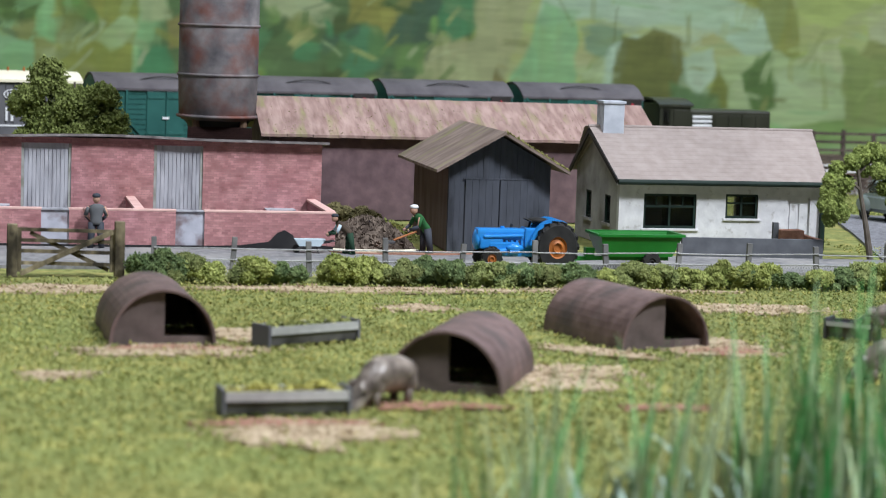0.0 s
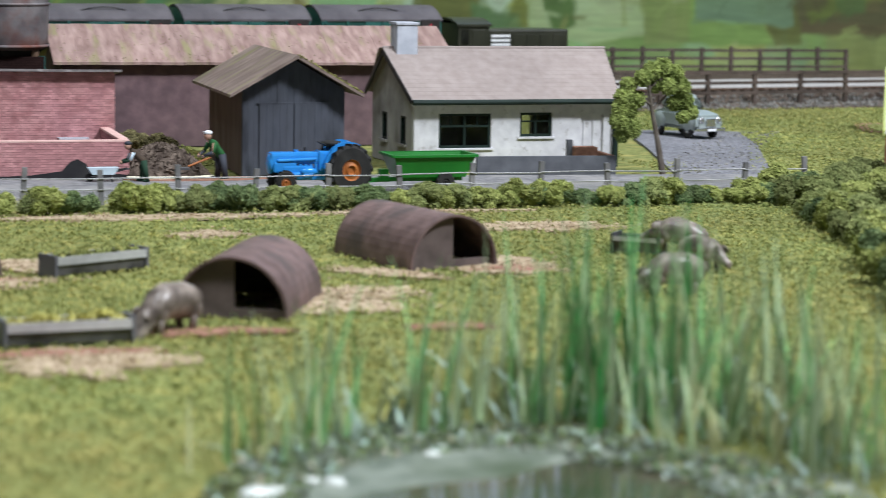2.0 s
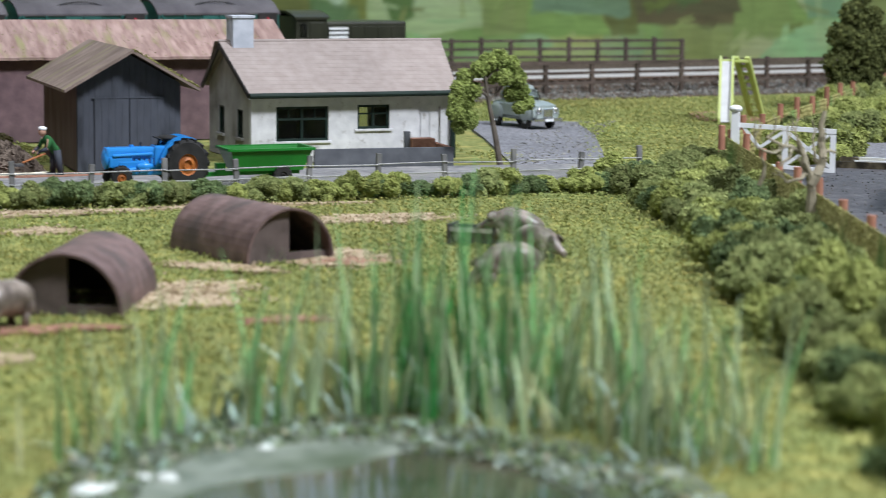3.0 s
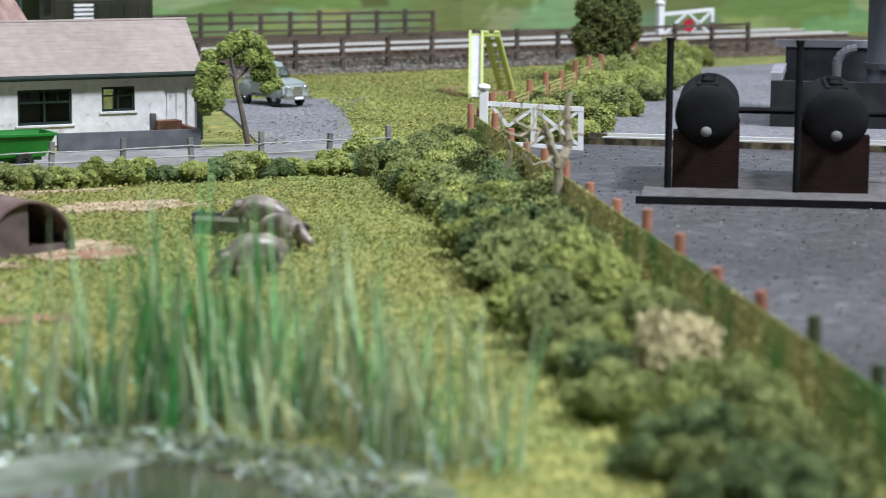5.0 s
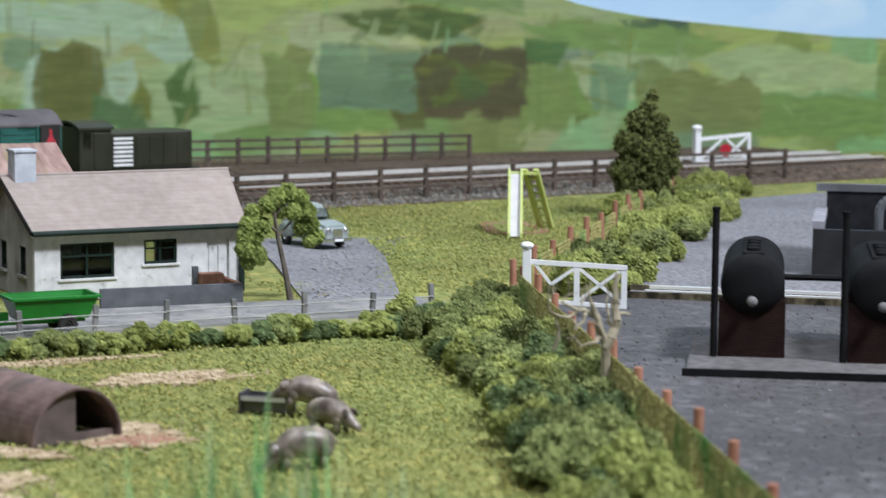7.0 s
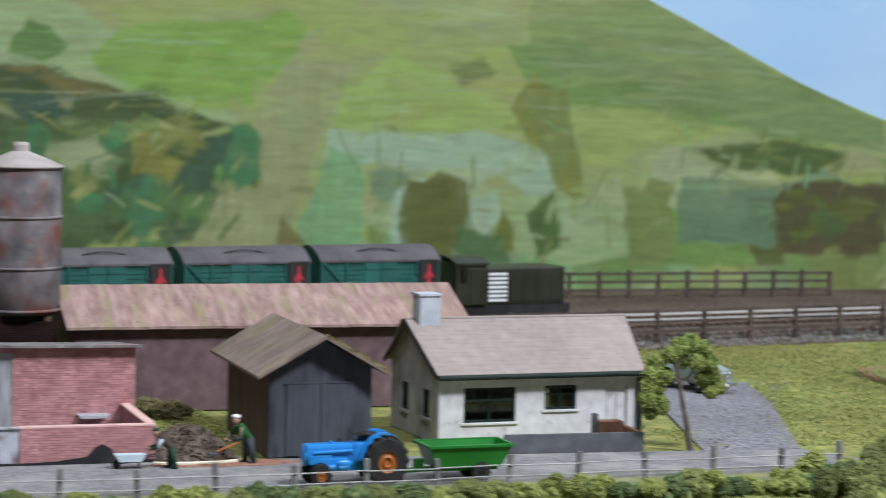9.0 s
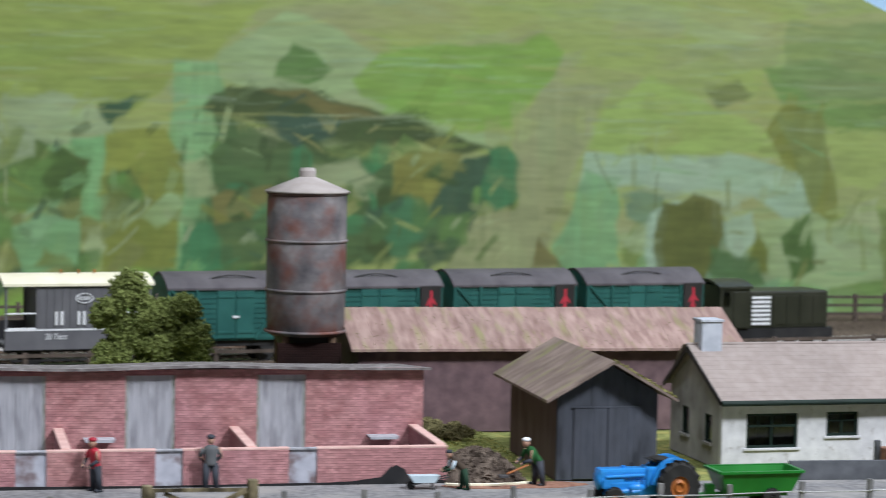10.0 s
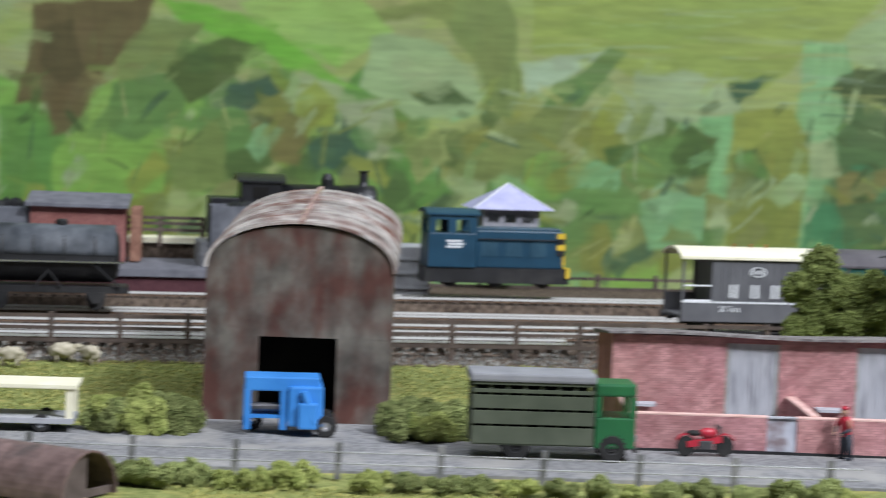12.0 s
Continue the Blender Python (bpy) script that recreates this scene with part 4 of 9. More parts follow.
    shape("sage", (25.4, 6.1), (29.6, 8.0), (30.3, 2.9), (25.4, 3.0))
    shape("brown", (33.7, 9.5), (38.6, 10.0), (39.7, 10.5), (45.3, 9.3), (43.1, 8.3), (37.8, 8.5), (36.5, 8.8))
    shape("bark2", (40.2, 7.6), (48.4, 7.7), (49.9, 6.2), (48.9, 2.8), (39.8, 2.9))
    shape("slope", (49.7, 9.2), (53.1, 9.4), (53.6, 8.3), (50.2, 8.0))
    shape("grey", (50.2, 8.0), (53.7, 8.4), (53.3, 6.9), (49.3, 6.5))
    shape("sage", (54.0, 7.7), (60.6, 8.2), (60.7, 5.2), (53.6, 4.6))
    shape("slope", (49.0, 6.2), (53.6, 6.6), (53.8, 2.8), (49.1, 2.8))
    shape("night", (55.3, 9.4), (60.5, 9.8), (60.6, 8.2), (56.2, 8.4))
    shape("slope", (48.9, 5.3), (53.1, 5.7), (56.0, 3.3), (49.1, 2.8))
    shape("sage", (51.4, 6.8), (55.7, 6.4), (56.7, 4.1), (53.2, 3.7))
    shape("moss", (55.7, 6.4), (57.9, 6.8), (60.4, 5.2), (57.5, 4.2))
    shape("sage", (62.0, 6.3), (66.5, 7.9), (76.4, 6.2), (76.4, 4.5), (66.6, 4.3))
    shape("slope", (61.1, 4.0), (67.6, 4.3), (77.2, 3.8), (77.3, 1.0), (61.2, 1.3))
    shape("slope", (47.2, 9.0), (57.5, 9.0), (64.2, 7.9), (61.1, 6.7), (51.4, 7.5))
    shape("sage", (21.3, 6.6), (25.3, 6.9), (29.7, 5.8), (30.5, 3.0), (26.4, 2.3), (22.4, 3.1))
    shape("brown", (15.2, 7.6), (17.4, 7.3), (18.8, 5.5), (18.1, 2.8), (15.1, 2.9))
    shape("green", (18.5, 4.9), (21.6, 3.8), (22.4, 2.4), (18.4, 2.5))
    shape("dusk", (23.1, 5.5), (24.9, 6.9), (25.3, 3.7), (23.8, 2.7))
    shape("moss", (29.8, 6.9), (32.8, 6.5), (33.6, 2.2), (30.1, 2.3))
    shape("sage", (32.8, 8.6), (38.2, 8.3), (38.6, 5.7), (35.1, 5.0), (32.8, 6.1))
    shape("slope", (33.2, 5.1), (38.3, 5.0), (38.7, 2.1), (33.2, 2.2))
    shape("brown", (38.2, 6.5), (40.6, 6.8), (40.7, 2.1), (38.7, 2.1))
    shape("slope", (47.6, 6.4), (51.4, 6.8), (52.3, 2.2), (47.7, 1.9))
    shape("green", (48.0, 8.3), (51.4, 7.9), (50.6, 6.4), (48.0, 6.8))
    shape("grey", (53.1, 6.4), (56.6, 6.0), (55.8, 3.3), (53.2, 3.3))
    shape("moss", (56.6, 5.2), (61.1, 5.9), (66.6, 4.7), (66.7, 1.6), (57.6, 1.7))
    shape("sage", (61.1, 6.7), (66.1, 7.5), (72.3, 5.5), (66.6, 4.7))
    shape("leaf", (-7.9, 16.6), (-5.3, 15.4), (-6.7, 14.1), (-8.7, 14.6), (-8.5, 15.8), pull=0.05)
    shape("moor", (23.1, 18.7), (31.0, 19.0), (36.9, 15.9), (47.6, 11.6), (48.0, 9.6), (38.3, 10.9), (33.1, 13.7), (25.4, 13.9), (22.8, 15.2), pull=0.4)
    shape("lichen", (33.3, 8.0), (40.0, 7.3), (40.1, 3.7), (33.4, 3.7), pull=0.3)
    shape("bark2", (40.0, 7.1), (43.6, 7.5), (48.1, 7.4), (48.2, 3.7), (40.5, 3.7), pull=0.3)
    shape("moss", (22.7, 12.8), (25.5, 13.5), (26.1, 10.4), (25.3, 6.9), (24.1, 9.7), pull=0.5)
    shape("dusk", (34.0, 9.6), (38.3, 10.2), (45.2, 9.6), (42.8, 8.1), (37.2, 8.4), pull=0.3)


fields_and_woods()
woods(46, -62, -12, 2.0, 11.0, ("moss", "leaf", "olive", "yellow", "sage", "dusk", "mint"), 1.4, 3.0)
woods(8, 41, 48, 4.2, 6.8, ("bark2", "brown", "bark2", "dusk"), 1.6, 3.6)
woods(38, -11, 5, 3.0, 10.8, ("leaf", "dark", "teal", "moss", "green", "night", "dark"), 1.0, 2.4)
# single loaded strokes that stand out over the woods
for _ in range(150):
    sx, sz = brush.uniform(-62, 5), brush.uniform(2.5, 12.0)
    hue = str(brush.choice(("dusk", "night", "dark", "yellow", "straw", "olive", "leaf", "sage")))
    stroke(sx, sz, brush.choice((brush.normal(42, 14), brush.normal(-30, 12), brush.normal(75, 14))), brush.uniform(1.0, 2.8), brush.uniform(0.22, 0.6), tint(hue, 0.1), brush.uniform(0.5, 0.85))
for _ in range(60):
    sx, sz = brush.uniform(8, 60), brush.uniform(2.5, 11.0)
    if sz < hill_top(sx) - 1.5:
        stroke(sx, sz, brush.choice((brush.normal(-8, 10), brush.normal(80, 14))), brush.uniform(1.2, 3.6), brush.uniform(0.25, 0.6), tint(str(brush.choice(("moss", "sage", "brown", "mint", "olive"))), 0.1), brush.uniform(0.35, 0.7))
# short pulls of the same colours over the wet edges, and long dry ones across the slopes
for _ in range(900):
    sx, sz = brush.uniform(-64, 82), 0.6 + 13.5 * brush.uniform(0, 1)
    ix, iz = int((sx + brush.normal(0, 0.6) - PX0) / STEP), int((sz + brush.normal(0, 0.5) + 0.5) / STEP)
    c = PAINT[min(max(iz, 0), NZ - 1), min(max(ix, 0), NX - 1)] * brush.uniform(0.84, 1.18)
    stroke(sx, sz, brush.choice((brush.normal(0, 20), brush.normal(60, 25))), brush.uniform(0.8, 2.2), brush.uniform(0.3, 0.8), c, brush.uniform(0.3, 0.7))
for _ in range(260):
    sx, sz = brush.uniform(-30, 40), brush.uniform(11.0, 20.0)
    stroke(sx, sz, brush.normal(0, 3), brush.uniform(2.5, 8.0), brush.uniform(0.14, 0.3), tint(str(brush.choice(("sage", "pale", "straw"))), 0.1), brush.uniform(0.2, 0.5))


def painted_hill():
    """The grid of paint as one skin on the board, cut off along the skyline."""
    top = np.array([min(hill_top(x), PZ1 - 0.2) for x in GX[0]])
    z = np.minimum(GZ, top[None])
    row = np.clip((z + 0.5) / STEP, 0, NZ - 1.001)
    k = row.astype(int)
    f = (row - k)[..., None]
    cols = np.arange(NX)[None].repeat(NZ, 0)
    rgb = PAINT[k, cols] * (1 - f) + PAINT[np.minimum(k + 1, NZ - 1), cols] * f
    co = np.stack([GX, np.full_like(GX, -0.1), z], -1) * U
    idx = np.arange(NX * NZ).reshape(NZ, NX)
    quads = np.stack([idx[:-1, :-1], idx[:-1, 1:], idx[1:, 1:], idx[1:, :-1]], -1)
    quads = quads[(GZ[:-1, :-1] < top[None, :-1]) | (GZ[:-1, 1:] < top[None, 1:])]
    me = bpy.data.meshes.new("paint_skin")
    me.from_pydata(co.reshape(-1, 3).tolist(), [], quads.tolist())
    c = me.attributes.new("paint", "FLOAT_COLOR", "POINT")
    c.data.foreach_set("color", np.concatenate([rgb, np.ones((NZ, NX, 1))], -1).reshape(-1).astype(np.float32))
    me.materials.append(M["hill_paint"])
    ob = new("paint_skin", me)
    ob.parent = backdrop
    ob["label"] = "brushed patchwork of green fields and woods"


painted_hill()


# ---- railway on a low bank at the back ----
TURN = 9.1
TD = Vector((math.cos(radians(TURN)), math.sin(radians(TURN)), 0))
TN = Vector((-TD.y, TD.x, 0))
T0 = Vector((-27, 26.5, 0))


def tr(s, off=0.0, z=0.0):
    """A place s along the railway and off behind its main track."""
    p = T0 + TD * s + TN * off
    return p.x, p.y, z


def rail_thing(name, s, off, z, label, category, group="", kind=""):
    x, y, _ = tr(s, off)
    return thing(name, x, y, z, TURN, label, category, group, kind)


bank = rail_thing("trackbed", 0, 0, 0, "low ballasted railway bank of grey-brown stone", "trackbed", kind="structure")
part("bank", prism([(-5.0, 0.0), (-3.6, 0.35), (-3.2, 0.62), (17.0, 0.62), (20.0, 0.62), (20.0, -0.1), (-5.0, -0.1)], -51, 96, "X"), "ballast", bank)
rng0 = np.random.default_rng(5)
cs = np.stack([rng0.uniform(-46, 70, 9000), -4.9 + 1.9 * rng0.random(9000) ** 1.2, np.zeros(9000)], 1)
cs[:, 2] = np.interp(cs[:, 1], [-5, -3.6, -3.2], [0.0, 0.35, 0.6])
st = solid("ballast_stones", crumbs(cs, rng0.uniform(0.04, 0.13, 9000), rng0), "shoulder_stone", bank)
st["kind"] = "stuff"


def track(off, s0, s1, name="track", z=0.62):
    t = rail_thing(name, 0, off, z, "model railway track with bright rail heads on dark sleepers", "track", "tracks")
    first = part("sleeper", box(-0.11, 0.11, -1.0, 1.0, 0, 0.1), "sleeper", t)
    first.matrix_basis = at(s0 + 0.2, 0)
    s = s0 + 0.82
    while s < min(s1, s0 + 160):
        again(first, "sleeper", t, at(s, 0))
        s += 0.62
    for y in (-0.66, 0.66):
        part("rail", prism([(y - 0.06, 0.1), (y - 0.02, 0.14), (y - 0.02, 0.2), (y + 0.02, 0.2), (y + 0.02, 0.14), (y + 0.06, 0.1)], s0, s1, "X"), "rail_side", t)
        part("rail_head", box(s0, s1, y - 0.06, y + 0.06, 0.2, 0.3), "rail_steel", t)
    return t


track(0.0, -50.5, 95)
track(-2.6, -50.5, -4)
track(4.0, -50.5, 95)
track(8.0, -50.5, 30)
upper = rail_thing("upper_trackbed", 0, 0, 0, "raised bank of brown ballast behind the main tracks", "trackbed", kind="structure")
part("bank", prism([(9.05, 0.6), (9.35, 1.25), (19.4, 1.25), (19.6, 0.6)], -50.8, 14, "X"), "ballast", upper)
track(10.6, -50.5, 13.5, z=1.25)
RAIL = 0.92


def wheelset(w, x, gauge, parent):
    for y in (-gauge, gauge):
        part("wheel", lathe([(0.12, -0.06), (0.40, -0.06), (0.44, -0.02), (0.44, 0.04), (0.38, 0.06), (0.12, 0.06)], 16, "Y", m=Matrix.Translation((x, y, 0.42))), "black_paint", parent)


def roof_arc(x0, x1, half, z, rise, thick, n=10):
    pts = [(half * (2 * k / n - 1), z + rise * (1 - (2 * k / n - 1) ** 2)) for k in range(n + 1)]
    return prism(pts + [(y, zz - thick) for y, zz in reversed(pts)], x0, x1, "X")


def lettering(words, size, place, material, parent):
    """Painted words as a thin raised mesh, facing the front."""
    cu = bpy.data.curves.new("words", "FONT")
    cu.body, cu.size, cu.extrude = words, size * 1.3 * U, 0.006 * U
    tmp = bpy.data.objects.new("words", cu)
    bpy.context.scene.collection.objects.link(tmp)
    bpy.context.view_layer.update()
    me = bpy.data.meshes.new_from_object(tmp)
    bpy.data.objects.remove(tmp)
    bpy.data.curves.remove(cu)
    me.materials.clear()
    me.materials.append(M[material])
    ob = new("lettering", me)
    ob.parent = parent
    ob.matrix_basis = pose(place[0] * U, place[1] * U, place[2] * U, 90, 0, 0)
    return ob


def goods_van(x, off):
    v = rail_thing("goods_van", x, off, RAIL, "dark green model goods van with grey curved roof", "van", "goods vans")
    L, H = 3.32, 3.05
    part("body", box(-L, L, -1.15, 1.15, 0.92, 2.95, 0.03), "van_green", v)
    part("roof", roof_arc(-L - 0.05, L + 0.05, 1.25, 2.92, 0.55, 0.08), "van_roof", v)
    for e in (-L, L):
        part("end_panel", prism([(1.15 * (2 * k / 8 - 1), 2.9 + 0.47 * (1 - (2 * k / 8 - 1) ** 2)) for k in range(9)] , e - 0.03, e + 0.03, "X"), "van_green", v)
        for y in (-0.4, 0.4):
            part("buffer", rod((e, y, 0.85), (e + math.copysign(0.38, e), y, 0.85), 0.09, 0.14), "black_paint", v)
    part("rain_strip", prism([(-1.25 + 2.5 * k / 10, 0.02 + 0.16 * (1 - (2 * k / 10 - 1) ** 2)) for k in range(11)] + [(1.25 - 2.5 * k / 10, -0.02 + 0.16 * (1 - (1 - 2 * k / 10) ** 2)) for k in range(11)], -0.82, -0.78, "Y"), "black_paint", v).matrix_basis = at(0, 0, 3.2)
    y = -1.15
    for k in range(10):
        z = 1.0 + 0.19 * k
        part("plank", box(-L + 0.05, L - 0.05, y - 0.025, y, z, z + 0.165), "van_green", v)
    for x0 in (-0.92, 0.02):
        door = part("door", box(x0, x0 + 0.9, y - 0.07, y - 0.02, 1.0, 2.82, 0.02), "van_green", v)
        for z in (1.2, 2.55):
            part("hinge", box(x0 + 0.06, x0 + 0.84, y - 0.1, y - 0.07, z, z + 0.09), "van_green", door)
    part("door_latch", box(-0.16, 0.16, y - 0.12, y - 0.07, 1.78, 1.86), "white_paint", v)
    for a, b in (((-L + 0.15, 2.85), (-0.95, 1.0)), ((L - 1.25, 2.3), (0.98, 1.0)), ((L - 1.3, 2.85), (L - 1.3, 0.95)), ((-1.9, 2.85), (-1.9, 0.95))):
        part("brace", beam((a[0], y - 0.06, a[1]), (b[0], y - 0.06, b[1]), 0.09, 0.1), "van_green", v)
    for e in (-L + 0.06, L - 0.06):
        part("corner_post", box(e - 0.07, e + 0.07, y - 0.08, y, 0.92, 2.9), "van_green", v)
    sign = part("emblem_panel", box(L - 1.16, L - 0.1, y - 0.13, y - 0.09, 1.45, 2.9), "emblem_black", v, "black emblem board with a plain red shape")
    part("emblem_shape", prism([(L - 0.94, 1.58), (L - 0.87, 1.56), (L - 0.66, 2.0), (L - 0.42, 1.56), (L - 0.35, 1.6), (L - 0.57, 2.1), (L - 0.55, 2.28), (L - 0.36, 2.14), (L - 0.34, 2.2), (L - 0.55, 2.46), (L - 0.56, 2.72), (L - 0.68, 2.74), (L - 0.69, 2.46), (L - 0.9, 2.16), (L - 0.86, 2.12), (L - 0.7, 2.26), (L - 0.72, 2.08)], y - 0.15, y - 0.13, "Y"), "emblem_red", sign)
    part("number_bar", box(-L + 0.35, -L + 0.95, y - 0.035, y - 0.027, 1.12, 1.24), "white_paint", v)
    part("solebar", box(-L, L, -1.0, -0.88, 0.7, 0.92), "black_paint", v)
    part("solebar", box(-L, L, 0.88, 1.0, 0.7, 0.92), "black_paint", v)
    for wx in (-1.7, 1.7):
        wheelset(v, wx, 0.66, v)
        part("axle_guard", prism([(wx - 0.4, 0.72), (wx + 0.4, 0.72), (wx + 0.14, 0.34), (wx - 0.14, 0.34)], -0.98, -0.92, "Y"), "black_paint", v)
    return v


def brake_van(x, off):
    v = rail_thing("brake_van", x, off, RAIL, "grey brake van with cream roof and open end verandas", "brake van")
    L = 3.45
    part("roof", roof_arc(-L - 0.1, L + 0.1, 1.25, 3.15, 0.3, 0.1), "cream", v, "cream painted curved roof")
    cabin = part("body", box(-1.9, 2.15, -1.12, 1.12, 0.9, 3.15), "wagon_grey", v)
    for k in range(11):
        x0 = -1.88 + 0.367 * k
        part("plank", box(x0, x0 + 0.335, -1.15, -1.12, 0.95, 3.1), "wagon_grey", cabin)
    part("floor", box(-L, L, -1.12, 1.12, 0.78, 0.92), "wagon_grey", v)
    part("side_sill", box(-L, L, -1.18, -1.1, 0.72, 1.45), "wagon_grey", v)
    part("lining", box(-L, 2.15, -1.2, -1.18, 1.42, 1.48), "white_paint", v)
    for px in (-L + 0.06, -1.95, 2.2, L - 0.06):
        for py in (-1.1, 1.1):
            part("veranda_post", box(px - 0.05, px + 0.05, py - 0.05, py + 0.05, 0.9, 3.15), "wagon_grey", v)
    for a, b in ((-L, -1.95), (2.2, L)):
        for z in (1.5, 2.05):
            part("hand_rail", rod((a, -1.12, z), (b, -1.12, z), 0.03, n=6), "white_paint", v)
        for py in (1.1,):
            part("veranda_panel", box(a + 0.05, b - 0.05, py - 0.03, py, 0.9, 1.6), "wagon_grey", v)
    for k, x0 in enumerate((-0.95, 0.1, 1.1)):
        # plain bars in place of the owner's initials
        part("initial_bar", box(x0 - 0.17, x0 - 0.06, -1.2, -1.16, 1.62, 2.12), "white_paint", v)
        part("initial_bar", box(x0 + 0.08, x0 + 0.2, -1.2, -1.16, 1.62, 2.12), "white_paint", v)
    part("number_plate", lathe([(0.19, -0.02), (0.22, -0.02), (0.22, 0.02), (0.19, 0.02), (0.19, -0.02)], 20, "Y", m=Matrix.Translation((0.25, -1.17, 2.6)) @ Matrix.Diagonal((1.9, 1, 0.85, 1)), caps=False), "white_paint", v)
    for k in range(4):
        part("number_bar", box(0.0 + 0.14 * k, 0.06 + 0.14 * k, -1.19, -1.16, 2.53, 2.67), "white_paint", v)
    lettering("20 Tons", 0.24, (-1.6, -1.2, 1.1), "white_paint", v)
    for sx in (-0.6, 0.25, 1.0):
        part("roof_fitting", rod((sx, -0.2, 3.4), (sx, -0.2, 3.58), 0.05, n=8), "orange", v)
    for e in (-L, L):
        for y in (-0.4, 0.4):
            part("buffer", rod((e, y, 0.85), (e + math.copysign(0.38, e), y, 0.85), 0.09, 0.14), "black_paint", v)
    part("solebar", box(-L, L, -1.0, -0.88, 0.62, 0.78), "black_paint", v)
    part("footboard", box(-L + 0.3, L - 0.3, -1.22, -1.05, 0.3, 0.36), "black_paint", v)
    for wx in (-2.0, 2.0):
        wheelset(v, wx, 0.66, v)
    return v


def van_locomotive(x, off):
    v = rail_thing("diesel_locomotive", x, off, RAIL, "dark olive diesel locomotive with white louvres and red buffer beam", "locomotive")
    part("frame", box(-3.6, 3.6, -1.0, 1.0, 0.5, 0.95), "black_paint", v)
    cab = part("cab", box(-3.3, -1.5, -1.1, 1.1, 0.95, 2.75, 0.05), "loco_olive", v)
    part("cab_roof", roof_arc(-3.4, -1.4, 1.18, 2.72, 0.25, 0.1), "loco_olive", v)
    part("cab_window", box(-3.1, -2.7, -1.13, -1.09, 1.9, 2.5), "glass", cab)
    part("door", box(-2.5, -1.75, -1.14, -1.1, 1.0, 2.5, 0.02), "loco_olive", cab)
    part("bonnet", box(-1.5, 3.3, -0.95, 0.95, 0.95, 2.5, 0.08), "loco_olive", v)
    for k in range(7):
        part("louvre", box(-1.3, -0.2, -1.0, -0.95, 1.1 + 0.18 * k, 1.2 + 0.18 * k), "white_paint", v)
    for k in range(4):
        part("bonnet_door", box(0.0 + 0.8 * k, 0.72 + 0.8 * k, -0.98, -0.95, 1.1, 2.3, 0.01), "loco_olive", v)
    part("buffer_beam", box(-3.75, -3.6, -1.05, 1.05, 0.5, 0.95), "red_paint", v)
    for e in (-3.75, 3.6):
        for y in (-0.4, 0.4):
            part("buffer", rod((e, y, 0.8), (e + math.copysign(0.35, e), y, 0.8), 0.09, 0.14), "black_paint", v)
    for wx in (-2.3, 0.0, 2.3):
        wheelset(v, wx, 0.66, v)
    return v


STRETCH = Matrix.Diagonal((0.98, 1.3, 1.24, 1))
TRAIN = 4.9
train = [brake_van(TRAIN, 0.0)] + [goods_van(TRAIN + 7.4 + 7.12 * k, 0.0) for k in range(4)] + [van_locomotive(TRAIN + 36.3, 0.0)]
for v in train:
    v.matrix_basis = v.matrix_basis @ STRETCH


def tank_wagon():
    x, y = -54.8, 28.6
    w = thing("tank_wagon", x, y, RAIL + 0.1, TURN, "dirty black tank wagon with silver-grey upper half", "tank wagon")
    part("tank", lathe([(0.3, -3.3), (0.8, -3.22), (1.05, -3.0), (1.1, -2.8), (1.1, 2.8), (1.05, 3.0), (0.8, 3.22), (0.3, 3.3)], 28, "X", m=Matrix.Translation((0, 0, 2.15))), "black_paint", w, smooth=True)
    upper = [(1.13 * math.cos(math.pi * k / 20), 2.2 + 1.13 * math.sin(math.pi * k / 20)) for k in range(21)]
    part("tank_cap", prism(upper + [(y * 0.97, 2.2 + (z - 2.2) * 0.97) for y, z in reversed(upper)], -3.05, 3.05, "X"), "tank_slate", w, "blue-grey upper half of the tank", smooth=True)
    part("walk_board", box(-3.5, 3.5, -1.25, -1.1, 1.9, 1.96), "chrome", w)
    part("filler", lathe([(0.3, 0), (0.3, 0.25), (0.2, 0.32)], 14, m=Matrix.Translation((0.6, 0, 3.2))), "black_paint", w)
    part("frame", box(-3.7, 3.7, -0.95, 0.95, 0.7, 0.95), "black_paint", w)
    for a, b in (((-3.3, 0.95), (-2.0, 1.9)), ((3.3, 0.95), (2.0, 1.9)), ((-0.6, 0.95), (0, 1.6)), ((0.6, 0.95), (0, 1.6))):
        part("stay", beam((a[0], -1.1, a[1]), (b[0], -1.1, b[1]), 0.06, 0.08), "black_paint", w)
    for wx in (-2.2, 2.2):
        wheelset(w, wx, 0.66, w)
        part("axle_guard", prism([(wx - 0.5, 0.72), (wx + 0.5, 0.72), (wx + 0.16, 0.3), (wx - 0.16, 0.3)], -0.98, -0.9, "Y"), "black_paint", w)

    for a in (-2.1, -0.7, 0.7, 2.1):
        part("tank_strap", lathe([(1.1, a - 0.05), (1.15, a - 0.05), (1.15, a + 0.05), (1.1, a + 0.05)], 28, "X", m=Matrix.Translation((0, 0, 2.17)), caps=False), "black_paint", w)
    w.matrix_basis = w.matrix_basis @ Matrix.Diagonal((1.02, 1.05, 1.2, 1))


tank_wagon()


